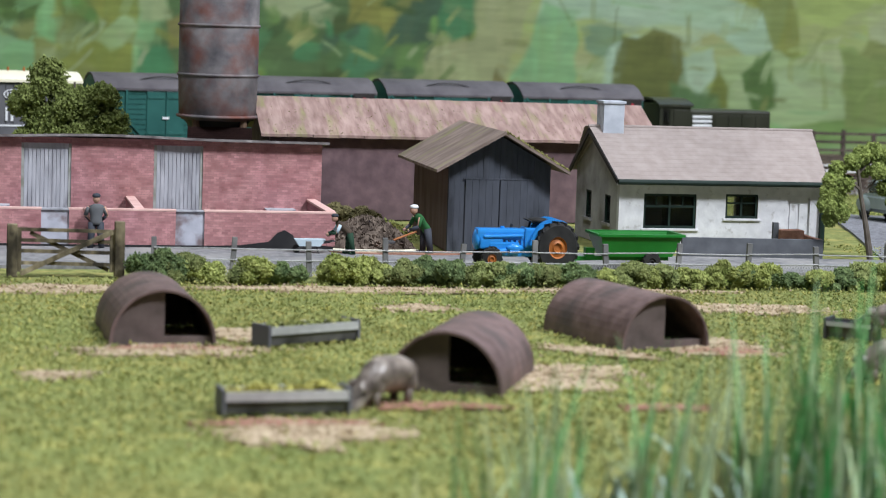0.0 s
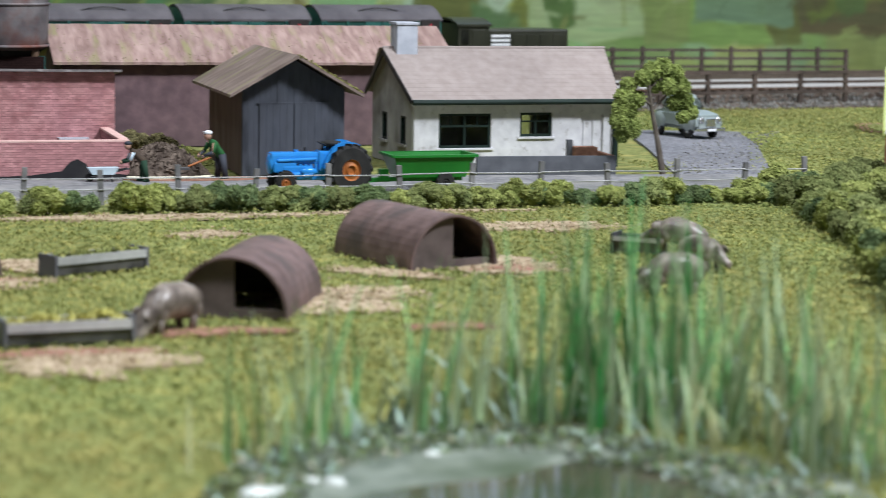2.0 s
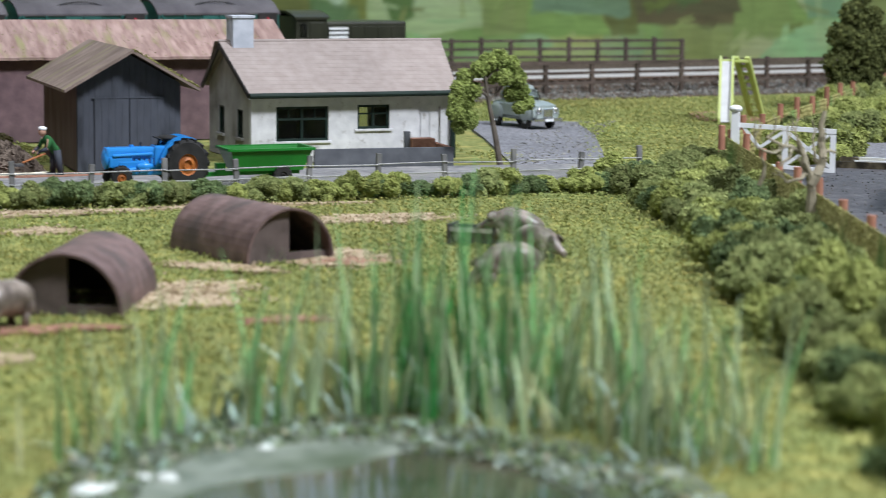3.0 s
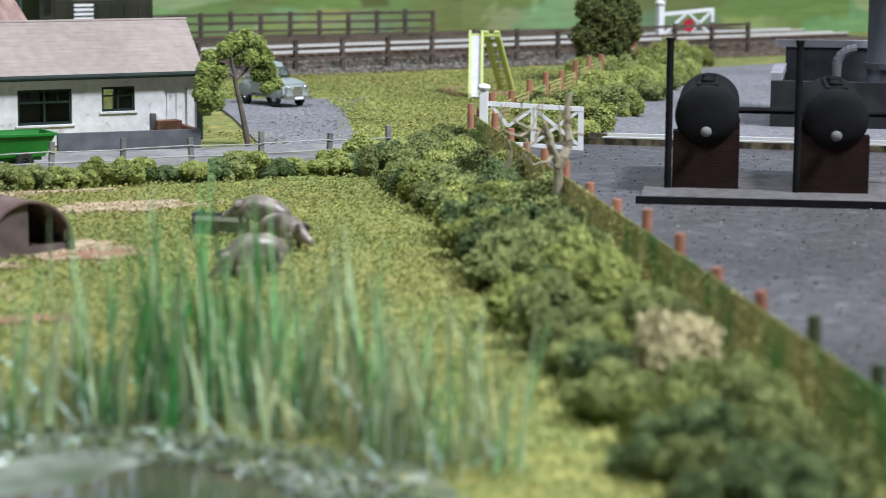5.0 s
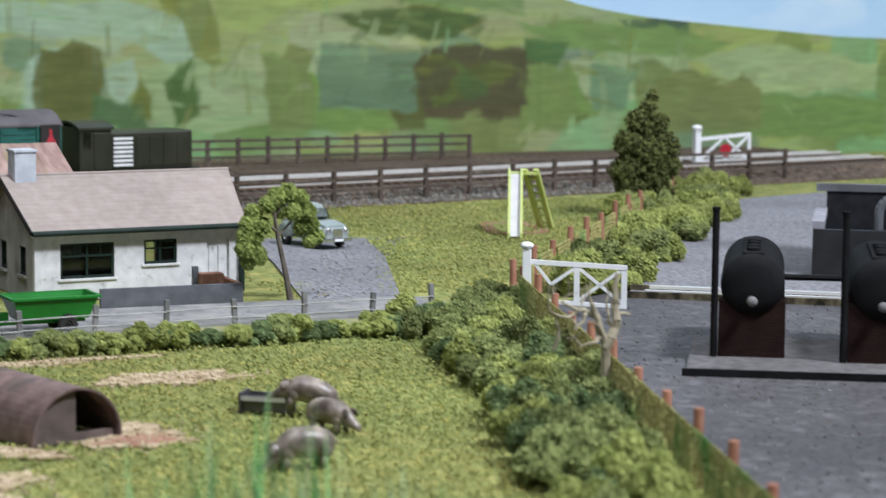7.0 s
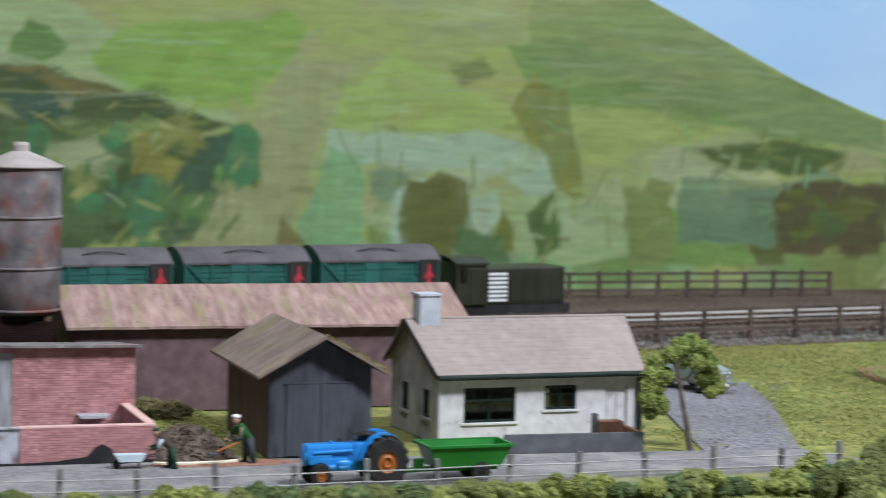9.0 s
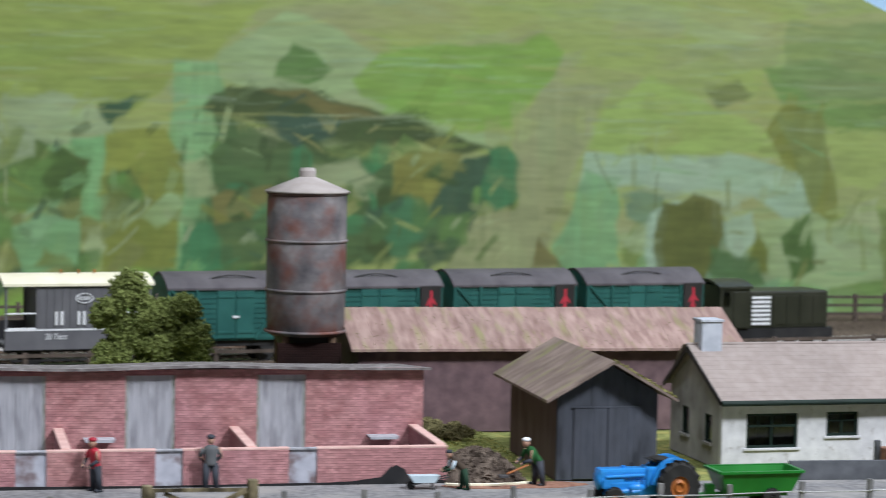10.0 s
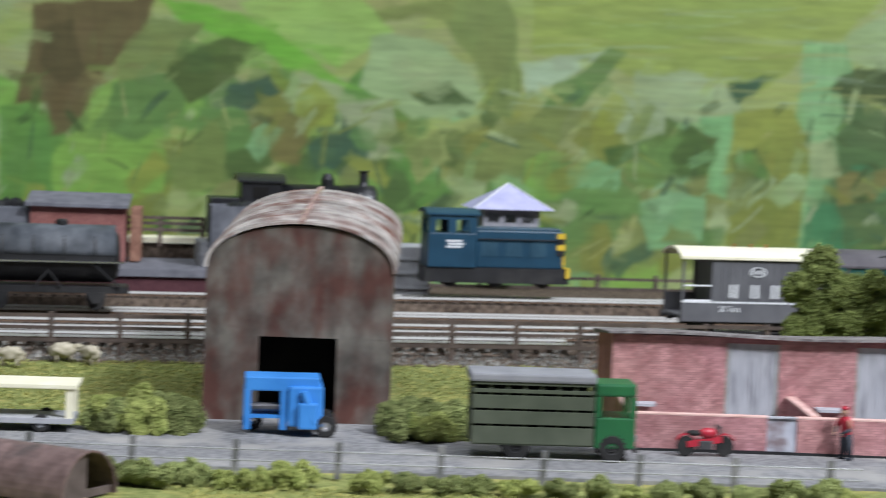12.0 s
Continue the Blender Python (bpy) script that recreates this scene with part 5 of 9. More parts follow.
def diesel_shunter():
    v = thing("diesel_shunter", -33.4, 36.1, 2.15, TURN, "dark blue model diesel shunter with yellow nose", "locomotive")
    part("frame", box(-3.7, 3.7, -1.0, 1.0, 0.25, 1.1), "black_paint", v)
    part("bonnet", box(-1.1, 3.35, -0.85, 0.85, 1.1, 3.2, 0.08), "loco_blue", v)
    cab = part("cab", box(-3.6, -1.15, -1.1, 1.1, 1.1, 3.0, 0.04), "loco_blue", v)
    part("cab_roof", roof_arc(-3.75, -1.0, 1.2, 4.1, 0.25, 0.1), "loco_blue", v)
    for y in (-1.1, 1.0):
        part("cab_band", box(-3.6, -1.15, y, y + 0.1, 3.75, 4.12), "loco_blue", cab)
        for x0, x1 in ((-3.6, -3.25), (-2.6, -2.2), (-1.55, -1.15)):
            part("cab_pillar", box(x0, x1, y, y + 0.1, 3.0, 3.75), "loco_blue", cab)
    for x0 in (-3.6, -1.25):
        part("cab_band", box(x0, x0 + 0.1, -1.0, 1.0, 3.75, 4.12), "loco_blue", cab)
        part("cab_pillar", box(x0, x0 + 0.1, -0.15, 0.15, 3.0, 3.75), "loco_blue", cab)
    for x0 in (-0.8, 0.45, 1.7):
        for k in range(5):
            part("louvre", box(x0 + 0.17 * k, x0 + 0.09 + 0.17 * k, -0.89, -0.85, 1.75, 2.55), "louvre_blue", v)
    part("bonnet_top", box(-1.1, 3.3, -0.6, 0.6, 3.2, 3.32, 0.04), "loco_blue", v)
    for k in range(3):
        part("emblem", box(-2.7 + 0.1 * (k % 2), -1.9 + 0.1 * (k % 2), -1.12, -1.095, 2.2 + 0.16 * k, 2.3 + 0.16 * k), "white_paint", cab, "white emblem")
    part("nose", box(3.35, 3.5, -0.8, 0.8, 1.3, 3.0, 0.05), "yellow", v)
    for z in (1.5, 2.1, 2.7):
        part("nose_stripe", box(3.5, 3.53, -0.8, 0.8, z, z + 0.22), "black_paint", v)
    for k in range(2, 6):
        part("end_stripe", box(3.05, 3.45, -0.88, -0.84, 1.2 + 0.32 * k, 1.5 + 0.32 * k), "yellow" if k % 2 else "black_paint", v)
    part("hand_rail", rod((-1.0, -0.95, 2.7), (3.2, -0.95, 2.7), 0.04, n=6), "black_paint", v)
    part("buffer_beam", box(3.5, 3.7, -1.1, 1.1, 0.6, 1.15), "yellow", v)
    for wx in (-2.4, 0, 2.4):
        wheelset(v, wx, 0.7, v)
    v.matrix_basis = v.matrix_basis @ Matrix.Diagonal((1, 1, 0.9, 1))


diesel_shunter()


def steam_loco():
    v = thing("steam_locomotive", -43.6, 39.8, 3.5, TURN, "black model tank engine standing on the back siding", "locomotive")
    part("frame", box(-4.6, 4.4, -0.95, 0.95, 0.6, 1.2), "black_paint", v)
    part("boiler", lathe([(0.5, -0.1), (0.9, 0), (0.9, 3.7), (0.96, 3.72), (0.96, 5.2), (0.85, 5.35)], 28, "X", m=Matrix.Translation((-1.2, 0, 2.35))), "loco_black", v, smooth=True)
    for x in (0.2, 1.5):
        part("boiler_band", lathe([(0.93, 0), (0.93, 0.1)], 28, "X", m=Matrix.Translation((x, 0, 2.35))), "loco_black", v)
    cab = part("cab", box(-3.0, -0.9, -1.1, 1.1, 1.2, 3.45, 0.08), "loco_black", v)
    part("cab_roof", roof_arc(-3.2, -0.7, 1.2, 3.42, 0.34, 0.1), "loco_black", v)
    # window pane coloured as the shade inside the cab
    part("cab_window", box(-2.4, -1.6, -1.13, -1.09, 2.5, 3.1), "dark_inside", cab)
    part("chimney", lathe([(0.34, 0), (0.23, 0.25), (0.23, 0.75), (0.33, 0.85)], 14, m=Matrix.Translation((3.5, 0, 3.2))), "loco_black", v)
    part("dome", lathe([(0.36, 0), (0.36, 0.4), (0.2, 0.7)], 14, m=Matrix.Translation((1.6, 0, 3.15))), "loco_black", v)
    part("side_tank", box(-0.85, 2.2, -1.15, -0.75, 1.2, 2.5, 0.05), "loco_black", v)
    part("bunker", box(-4.6, -3.05, -1.1, 1.1, 1.2, 2.5, 0.05), "loco_black", v)
    for wx in (-3.4, -1, 1.4, 3.4):
        wheelset(v, wx, 0.7, v)
    part_bank = rail_thing("high_siding", -20, 15.2, 0.6, "raised stone-faced siding behind the station", "embankment", kind="structure")
    part("bank", box(0.6, 12.5, -1.6, 1.6, 0, 3.15), "concrete", part_bank)
    for z in (1.0, 1.75, 2.5):
        part("string_course", box(0.5, 12.6, -1.68, -1.6, z, z + 0.12), "concrete", part_bank)
    c = thing("coal_bin", -45.9, 37.2, 3.5, TURN, "grey concrete coal bin with black coal", "coal bin")
    for b in ((-2, 2, -1.1, -0.9, 0, 2.2), (-2, 2, 0.9, 1.1, 0, 2.2), (-2, -1.8, -1, 1, 0, 2.2), (1.8, 2, -1, 1, 0, 2.2)):
        part("wall", box(*b), "bin_grey", c)
    bm = bmesh.new()
    for k in range(14):
        lump((random.uniform(-1.5, 1.5), random.uniform(-0.6, 0.6), 2.0), (0.5, 0.4, 0.45), bm, 1, 0.5)
    part("coal", bm, "black_paint", c)


steam_loco()


def pavilion():
    p = thing("signal_hut", -32.4, 43.5, 3.15, TURN, "small hut with pale lilac pyramid roof", "hut")
    part("wall", box(-2.0, 2.0, -1.6, 1.6, 0, 3.2), "platform_grey", p)
    for k in range(3):
        part("window", box(-1.7 + 1.25 * k, -0.9 + 1.25 * k, -1.66, -1.6, 2.35, 2.85), "glass", p)
    bm = bmesh.new()
    a = [bm.verts.new(c) for c in ((-2.9, -2.3, 3.2), (2.9, -2.3, 3.2), (2.9, 2.3, 3.2), (-2.9, 2.3, 3.2))]
    t = bm.verts.new((0, 0, 4.85))
    bm.faces.new(a[::-1])
    for k in range(4):
        bm.faces.new((a[k], a[(k + 1) % 4], t))
    r = part("roof", bm, "lilac_roof", p, "pale lilac pyramid roof with white hips")
    for c in ((-2.9, -2.3, 3.22), (2.9, -2.3, 3.22)):
        part("hip", beam(c, (0, 0, 4.89), 0.12, 0.06), "white_paint", r)
    p.matrix_basis = p.matrix_basis @ Matrix.Diagonal((0.76, 0.74, 0.80, 1))


pavilion()


def platform_and_huts():
    p = thing("platform", -52.4, 34.6, 0.6, TURN, "grey-topped loading platform with red brick face", "platform", kind="structure")
    part("face", box(-12, 6.0, -0.9, 6.0, 0, 1.6), "brick_hut_dark", p)
    part("top", box(-12, 6.2, -1.1, 6.1, 1.6, 1.95), "platform_slab", p)
    q = thing("platform", -52.0, 43.0, 0.6, TURN, "pale stone edged station platform", "platform", kind="structure")
    part("face", box(-14, 9, -1.6, 1.6, 0, 2.7), "ballast", q)
    part("edge", box(-14, 9, -1.8, -0.2, 2.7, 3.0), "cream", q)
    part("turf", box(-14, 9, -0.2, 1.6, 2.7, 2.95), "turf", q)
    h = thing("brick_hut", -54.6, 38.4, 2.6, TURN - 6, "small red brick hut with grey sloping roof", "hut")
    part("wall", prism([(-1.3, 0), (1.3, 0), (1.3, 3.1), (-1.3, 2.75)], -2.4, 2.4, "X"), "brick_hut_red", h)
    part("roof", prism([(-1.65, 2.72), (1.6, 3.16), (1.6, 3.32), (-1.65, 2.88)], -2.65, 2.55, "X"), "platform_slab", h)
    part("side_pier", box(2.62, 3.15, -1.0, 1.0, 0, 2.75, 0.05), "red_earth", h)
    c = thing("coal_bin", -59.0, 38.0, 2.6, TURN, "grey concrete coal bin with black coal", "coal bin")
    part("wall", box(-2.2, 2.2, -1, 1, 0, 2.6, 0.04), "bin_grey", c)
    bm = bmesh.new()
    for k in range(10):
        lump((random.uniform(-1.6, 1.6), random.uniform(-0.5, 0.5), 2.6), (0.5, 0.4, 0.4), bm, 1, 0.5)
    part("coal", bm, "black_paint", c)


platform_and_huts()


def rail_fence(name, x0, x1, off, z, height, step, label, rails=(0.32, 0.62, 0.92), mat="brown_rail", group="post and rail fences"):
    f = rail_thing(name, 0, off, z, label, "fence", group)
    k = 0
    s = x0
    while s <= x1:
        part("post", box(s - 0.11, s + 0.11, -0.1, 0.1, -0.3, height * (1 + 0.06 * noise.noise(Vector((s, off, 1)))), 0.02), mat, f)
        if s + step <= x1:
            for r in rails:
                part("rail", beam((s, -0.12, height * r + 0.03 * noise.noise(Vector((s, r * 9, 2)))), (s + step, -0.12, height * r), 0.05, 0.16), mat, f)
        s += step
    return f


rail_fence("lineside_fence", -30, 84, -4.2, 0.25, 1.75, 2.9, "dark brown post and rail fence along the railway")
rail_fence("platform_fence", -41, -17, 17.0, 3.55, 1.25, 2.2, "dark post and rail fence along the station platform", (0.45, 0.72, 0.96))
rail_fence("boundary_fence", -40, 40, 19.0, 0.6, 1.5, 3.3, "dark post and rail fence before the painted backdrop", (0.5, 0.85))


def field_end_fence():
    """The last length of fence, along the foot of the painting."""
    f = thing("boundary_fence", 0, 50.5, 0.6, 0, "dark post and rail fence before the painted backdrop", "fence", "post and rail fences")
    xs = [14.6 + 1.95 * k for k in range(15)]
    for a, b in zip(xs, xs[1:]):
        for z in (0.5, 1.0, 1.5):
            part("rail", beam((a, -0.12, z), (b, -0.12, z + 0.03 * noise.noise(Vector((a, z, 3)))), 0.05, 0.16), "brown_rail", f)
    for k, x in enumerate(xs):
        part("post", box(x - 0.12, x + 0.12, -0.1, 0.1, -0.1, 1.66 + 0.07 * math.sin(2.1 * k), 0.02), "brown_rail", f)


field_end_fence()


# ---- buildings ----
def door_planks(x0, x1, z0, z1, y, n, mat, parent, thick=0.06):
    w = (x1 - x0) / n
    for k in range(n):
        part("plank", box(x0 + w * k + 0.012, x0 + w * (k + 1) - 0.012, y - thick - 0.006 * (k % 2), y, z0, z1 + 0.02 * math.sin(7 * k)), mat, parent)


def piggery():
    b = thing("brick_piggery", 0, 0, 0, 0, "long low pink brick piggery with grey doors and walled pens", "building")
    x0, x1, y0, y1, h = -30.65, -10.62, 3.65, 9.2, 3.5
    doors = ((-26.45, -24.5), (-21.65, -19.85), (-16.85, -15.05))
    spans = [x0] + [v for d in doors for v in d] + [x1]
    for k in range(0, 8, 2):
        part("front_wall", box(spans[k], spans[k + 1], y0, y0 + 0.3, 0, h), "brick_mortar", b)
    for d in doors:
        part("lintel", box(d[0], d[1], y0 + 0.003, y0 + 0.3, 3.28, h), "brick_pink", b)
        dr = part("door", box(d[0], d[1], y0 + 0.08, y0 + 0.3, 0, 3.28), "door_grey", b, "weathered grey plank door")
        door_planks(d[0] + 0.1, d[1] - 0.1, 0, 3.1, y0 + 0.08, 11, "door_grey", dr, 0.02)
        part("door_frame", box(d[0], d[0] + 0.1, y0 + 0.03, y0 + 0.08, 0, 3.28), "door_edge", dr)
        part("door_frame", box(d[1] - 0.1, d[1], y0 + 0.03, y0 + 0.08, 0, 3.28), "door_edge", dr)
        part("door_head", box(d[0] + 0.1, d[1] - 0.1, y0 + 0.03, y0 + 0.08, 3.12, 3.28), "door_grey", dr)
    part("end_wall", prism([(y0 + 0.3, 0), (y1, 0), (y1, 2.9), (y0 + 0.3, h)], x0, x0 + 0.3, "X"), "brick_pink", b)
    part("end_wall", prism([(y0 + 0.3, 0), (y1, 0), (y1, 2.9), (y0 + 0.3, h)], x1 - 0.3, x1, "X"), "brick_pink", b)
    part("back_wall", box(x0 + 0.3, x1 - 0.3, y1 - 0.3, y1, 0, 2.9), "brick_pink", b)
    bm = bmesh.new()
    n = 40
    top = []
    for k in range(n + 1):
        x = x0 - 0.18 + (x1 - x0 + 0.4) * k / n
        s = 0.05 * math.sin(k * 0.33) - (0.1 * max(0, k - 34) / 6)
        top.append([bm.verts.new(c) for c in ((x, y0 - 0.35, h + 0.03 + s), (x, y0 - 0.35, h + 0.12 + s), (x, y1 + 0.3, 3.05 + s), (x, y1 + 0.3, 2.9 + s))])
    for a, c in zip(top, top[1:]):
        for i in range(4):
            bm.faces.new((a[i], a[(i + 1) % 4], c[(i + 1) % 4], c[i]))
    bm.faces.new(top[0])
    bm.faces.new(top[-1][::-1])
    bmesh.ops.recalc_face_normals(bm, faces=bm.faces)
    part("roof", bm, "felt_grey", b, "sagging grey felt roof")
    # pens
    yf, ph = -1.5, 1.3
    gates = ((-25.75, -24.7), (-21.05, -20.1), (-16.45, -15.45))
    spans = [-30.55] + [v for g in gates for v in g] + [-10.85]
    for k in range(0, 8, 2):
        part("pen_wall", box(spans[k], spans[k + 1], yf, yf + 0.28, 0, ph), "brick_mortar", b)
        part("coping", box(spans[k] - 0.02, spans[k + 1] + 0.02, yf - 0.02, yf + 0.3, ph, ph + 0.07, 0.015), "brick_cope", b)
    for g in gates:
        gt = part("pen_gate", box(g[0], g[1], yf + 0.06, yf + 0.16, 0.02, ph), "gate_flaky", b, "flaking grey sheet gate")
        part("coping", box(g[0], g[1], yf - 0.01, yf + 0.26, ph, ph + 0.05), "door_grey", gt)
    for xd in (-30.4, -24.05, -17.7, -11.0):
        part("pen_divider", box(xd - 0.14, xd + 0.14, yf + 0.28, y0, 0, ph + 0.02), "brick_pink", b)
        part("coping", box(xd - 0.17, xd + 0.17, yf + 0.3, y0 - 0.02, ph + 0.02, ph + 0.1, 0.015), "brick_cope", b)
    part("pen_floor", box(-30.4, -11.0, yf + 0.28, y0, 0.0, 0.08), "asphalt", b)
    # dark band along the wall foot; its hump is the barrow man's painted shadow
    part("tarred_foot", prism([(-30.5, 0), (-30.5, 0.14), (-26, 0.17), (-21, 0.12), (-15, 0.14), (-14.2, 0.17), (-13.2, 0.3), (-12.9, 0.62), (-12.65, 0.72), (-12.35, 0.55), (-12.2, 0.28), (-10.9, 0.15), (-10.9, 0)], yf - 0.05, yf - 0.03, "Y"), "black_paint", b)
    for xt in (-29.6, -22.6, -12.2):
        t = thing("feed_trough", xt, 2.9, 0.95, 0, "small grey metal feeding trough on the pen wall", "trough", "pen troughs")
        part("tub", prism([(-0.5, 0), (0.5, 0), (0.55, 0.1), (-0.55, 0.1)], 0, 0.7, "Y"), "door_grey", t)


piggery()


def bungalow():
    b = thing("bungalow", 0.05, 0.58, 0, 2.84, "white rendered bungalow with brown slate roof and dark green gutter", "house")
    W, D, H, RZ = 8.05, 5.25, 2.72, 4.42
    t = 0.25
    wins = ((0.97, 3.04, 0.78, 2.07), (4.2, 5.5, 1.18, 2.09))
    # front wall in pieces round the openings
    for x0, x1, z0, z1 in ((0, 0.97, 0, H), (0.97, 3.04, 0, 0.78), (0.97, 3.04, 2.07, H), (3.04, 4.2, 0, H), (4.2, 5.5, 0, 1.18), (4.2, 5.5, 2.09, H), (5.5, 6.68, 0, H), (6.68, 7.6, 2.02, H), (7.6, W, 0, H)):
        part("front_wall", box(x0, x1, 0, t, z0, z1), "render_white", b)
    for x0, x1, z0, z1 in wins:
        w = part("window", box(x0, x1, 0.14, 0.16, z0, z1), "glass", b, "dark green window frame with small panes")
        f = 0.09
        for q in ((x0, x0 + f, z0, z1), (x1 - f, x1, z0, z1), (x0 + f, x1 - f, z0, z0 + f), (x0 + f, x1 - f, z1 - f, z1), ((x0 + x1) / 2 - 0.04, (x0 + x1) / 2 + 0.04, z0 + f, z1 - f)):
            part("window_frame", box(q[0], q[1], 0.06, 0.14, q[2], q[3]), "green_dark", w)
        for k in (0.25, 0.75):
            if x1 - x0 > 1.5:
                xm = x0 + (x1 - x0) * k
                part("glazing_bar", box(xm - 0.025, xm + 0.025, 0.08, 0.14, z0 + (z1 - z0) * 0.62, z1 - f), "green_dark", w)
        part("glazing_bar", box(x0 + f, x1 - f, 0.08, 0.14, z0 + (z1 - z0) * 0.6, z0 + (z1 - z0) * 0.66), "green_dark", w)
        part("window_sill", box(x0 - 0.1, x1 + 0.1, -0.07, 0.05, z0 - 0.09, z0, 0.02), "render_white", b)
    d = part("front_door", box(6.68, 7.6, 0.1, 0.2, 0, 2.02), "render_white", b, "pale panelled front door")
    for q in ((6.8, 7.1), (7.18, 7.48)):
        part("door_panel", box(q[0], q[1], 0.06, 0.1, 0.2, 1.75, 0.02), "render_white", d)
    # left gable with two small windows, its shade put into the render colour
    gw = ((1.0, 1.75), (3.3, 4.05))
    ys = [0.0, 1.0, 1.75, 3.3, 4.05, D]

    def gz(y):
        return H + (RZ - 0.1 - H) * (1 - abs(y - D / 2) / (D / 2))
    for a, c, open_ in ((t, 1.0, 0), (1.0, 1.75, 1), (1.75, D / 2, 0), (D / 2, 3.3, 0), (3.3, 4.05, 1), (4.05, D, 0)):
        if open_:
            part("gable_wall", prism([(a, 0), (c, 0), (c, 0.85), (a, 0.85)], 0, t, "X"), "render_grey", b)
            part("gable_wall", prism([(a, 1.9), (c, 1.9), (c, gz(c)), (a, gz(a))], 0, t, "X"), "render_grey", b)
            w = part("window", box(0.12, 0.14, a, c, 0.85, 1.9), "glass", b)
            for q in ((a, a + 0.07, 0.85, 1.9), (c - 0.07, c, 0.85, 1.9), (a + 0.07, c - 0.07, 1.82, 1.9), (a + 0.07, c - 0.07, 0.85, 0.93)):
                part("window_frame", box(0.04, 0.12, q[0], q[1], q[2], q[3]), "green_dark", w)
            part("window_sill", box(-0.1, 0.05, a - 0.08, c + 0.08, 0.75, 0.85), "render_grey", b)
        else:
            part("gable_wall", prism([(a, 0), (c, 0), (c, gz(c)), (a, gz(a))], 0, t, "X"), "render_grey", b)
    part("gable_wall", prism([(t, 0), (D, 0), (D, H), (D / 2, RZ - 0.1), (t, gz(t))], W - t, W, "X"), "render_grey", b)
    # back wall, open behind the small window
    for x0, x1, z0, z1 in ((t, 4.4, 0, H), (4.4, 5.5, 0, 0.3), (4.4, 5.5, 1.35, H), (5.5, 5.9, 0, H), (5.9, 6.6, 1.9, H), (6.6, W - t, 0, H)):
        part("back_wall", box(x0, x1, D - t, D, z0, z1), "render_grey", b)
    part("floor", box(t, W - t, t, D - t, 0, 0.1), "brown_soil", b)
    part("inner_wall", box(3.5, 3.62, t, D - t, 0.1, H - 0.1), "ark_board", b)
    # roof courses, each a strip of slates overlapping the one below
    n = 13
    for side in (0, 1):
        rf = part("roof_slope", prism([(-0.32, H - 0.1), (D / 2, RZ - 0.06), (D / 2, RZ - 0.14), (-0.32, H - 0.18)], -0.16, W + 0.1, "X"), "slate", b, "faded brown slate roof slope")
        for k in range(n):
            f0, f1 = k / n, (k + 1.15) / n
            y0, z0 = -0.36 + (D / 2 + 0.36) * f0, H - 0.12 + (RZ - H + 0.1) * f0
            y1, z1 = -0.36 + (D / 2 + 0.36) * min(1, f1), H - 0.12 + (RZ - H + 0.1) * min(1, f1)
            part("slate_course", prism([(y0, z0 + 0.008), (y0, z0 + 0.022), (y1, z1 + 0.016), (y1, z1)], -0.2 - 0.25 * f0, W + 0.12 + 0.5 * f0, "X"), "slate", rf)
        if side:
            rf.matrix_basis = Matrix.Translation((W * U, D * U, 0)) @ Matrix.Rotation(math.pi, 4, "Z")
    part("ridge", rod((-0.45, D / 2, RZ - 0.02), (W + 0.62, D / 2, RZ - 0.02), 0.07, n=8), "slate", b)
    for y0, z0 in ((-0.34, H - 0.2), (D + 0.34, H - 0.2)):
        part("bargeboard", beam((-0.2, y0, z0), (-0.42, D / 2, RZ - 0.16), 0.08, 0.16), "black_paint", b)
        part("bargeboard", beam((W + 0.1, y0, z0), (W + 0.58, D / 2, RZ - 0.16), 0.08, 0.16), "black_paint", b)
    part("gutter", rod((-0.2, -0.42, H - 0.2), (W + 0.3, -0.42, H - 0.2), 0.1, n=12), "green_dark", b, "glossy dark green gutter")
    part("fascia", box(-0.2, W + 0.3, -0.34, -0.26, H - 0.34, H - 0.2), "render_white", b)
    part("downpipe", rod((W + 0.02, -0.1, 0), (W + 0.02, -0.1, H - 0.1), 0.12, n=8), "green_dark", b)
    c = part("chimney", box(0.0, 0.82, D / 2 - 0.42, D / 2 + 0.42, RZ - 0.5, RZ + 0.86, 0.02), "chimney_render", b, "pale blue-grey square chimney")
    part("chimney_cap", box(-0.05, 0.87, D / 2 - 0.47, D / 2 + 0.47, RZ + 0.86, RZ + 0.96, 0.02), "chimney_render", c)
    return b


bungalow()


def garden_wall():
    g = thing("garden_wall", 1.7, -2.1, 0, -2, "low dark grey garden wall with brown return", "wall")
    part("front_wall", box(0, 5.3, 0, 0.2, 0, 0.72, 0.01), "grey_wall", g)
    part("return_wall", box(5.1, 5.3, 0.2, 2.4, 0, 0.72), "red_earth", g)
    part("pier", box(4.0, 4.2, 1.9, 2.1, 0, 1.15), "grey_wall", g)
    part("inner_bed", box(4.2, 5.1, 1.6, 2.2, 0, 0.9, 0.02), "red_earth", g)


garden_wall()


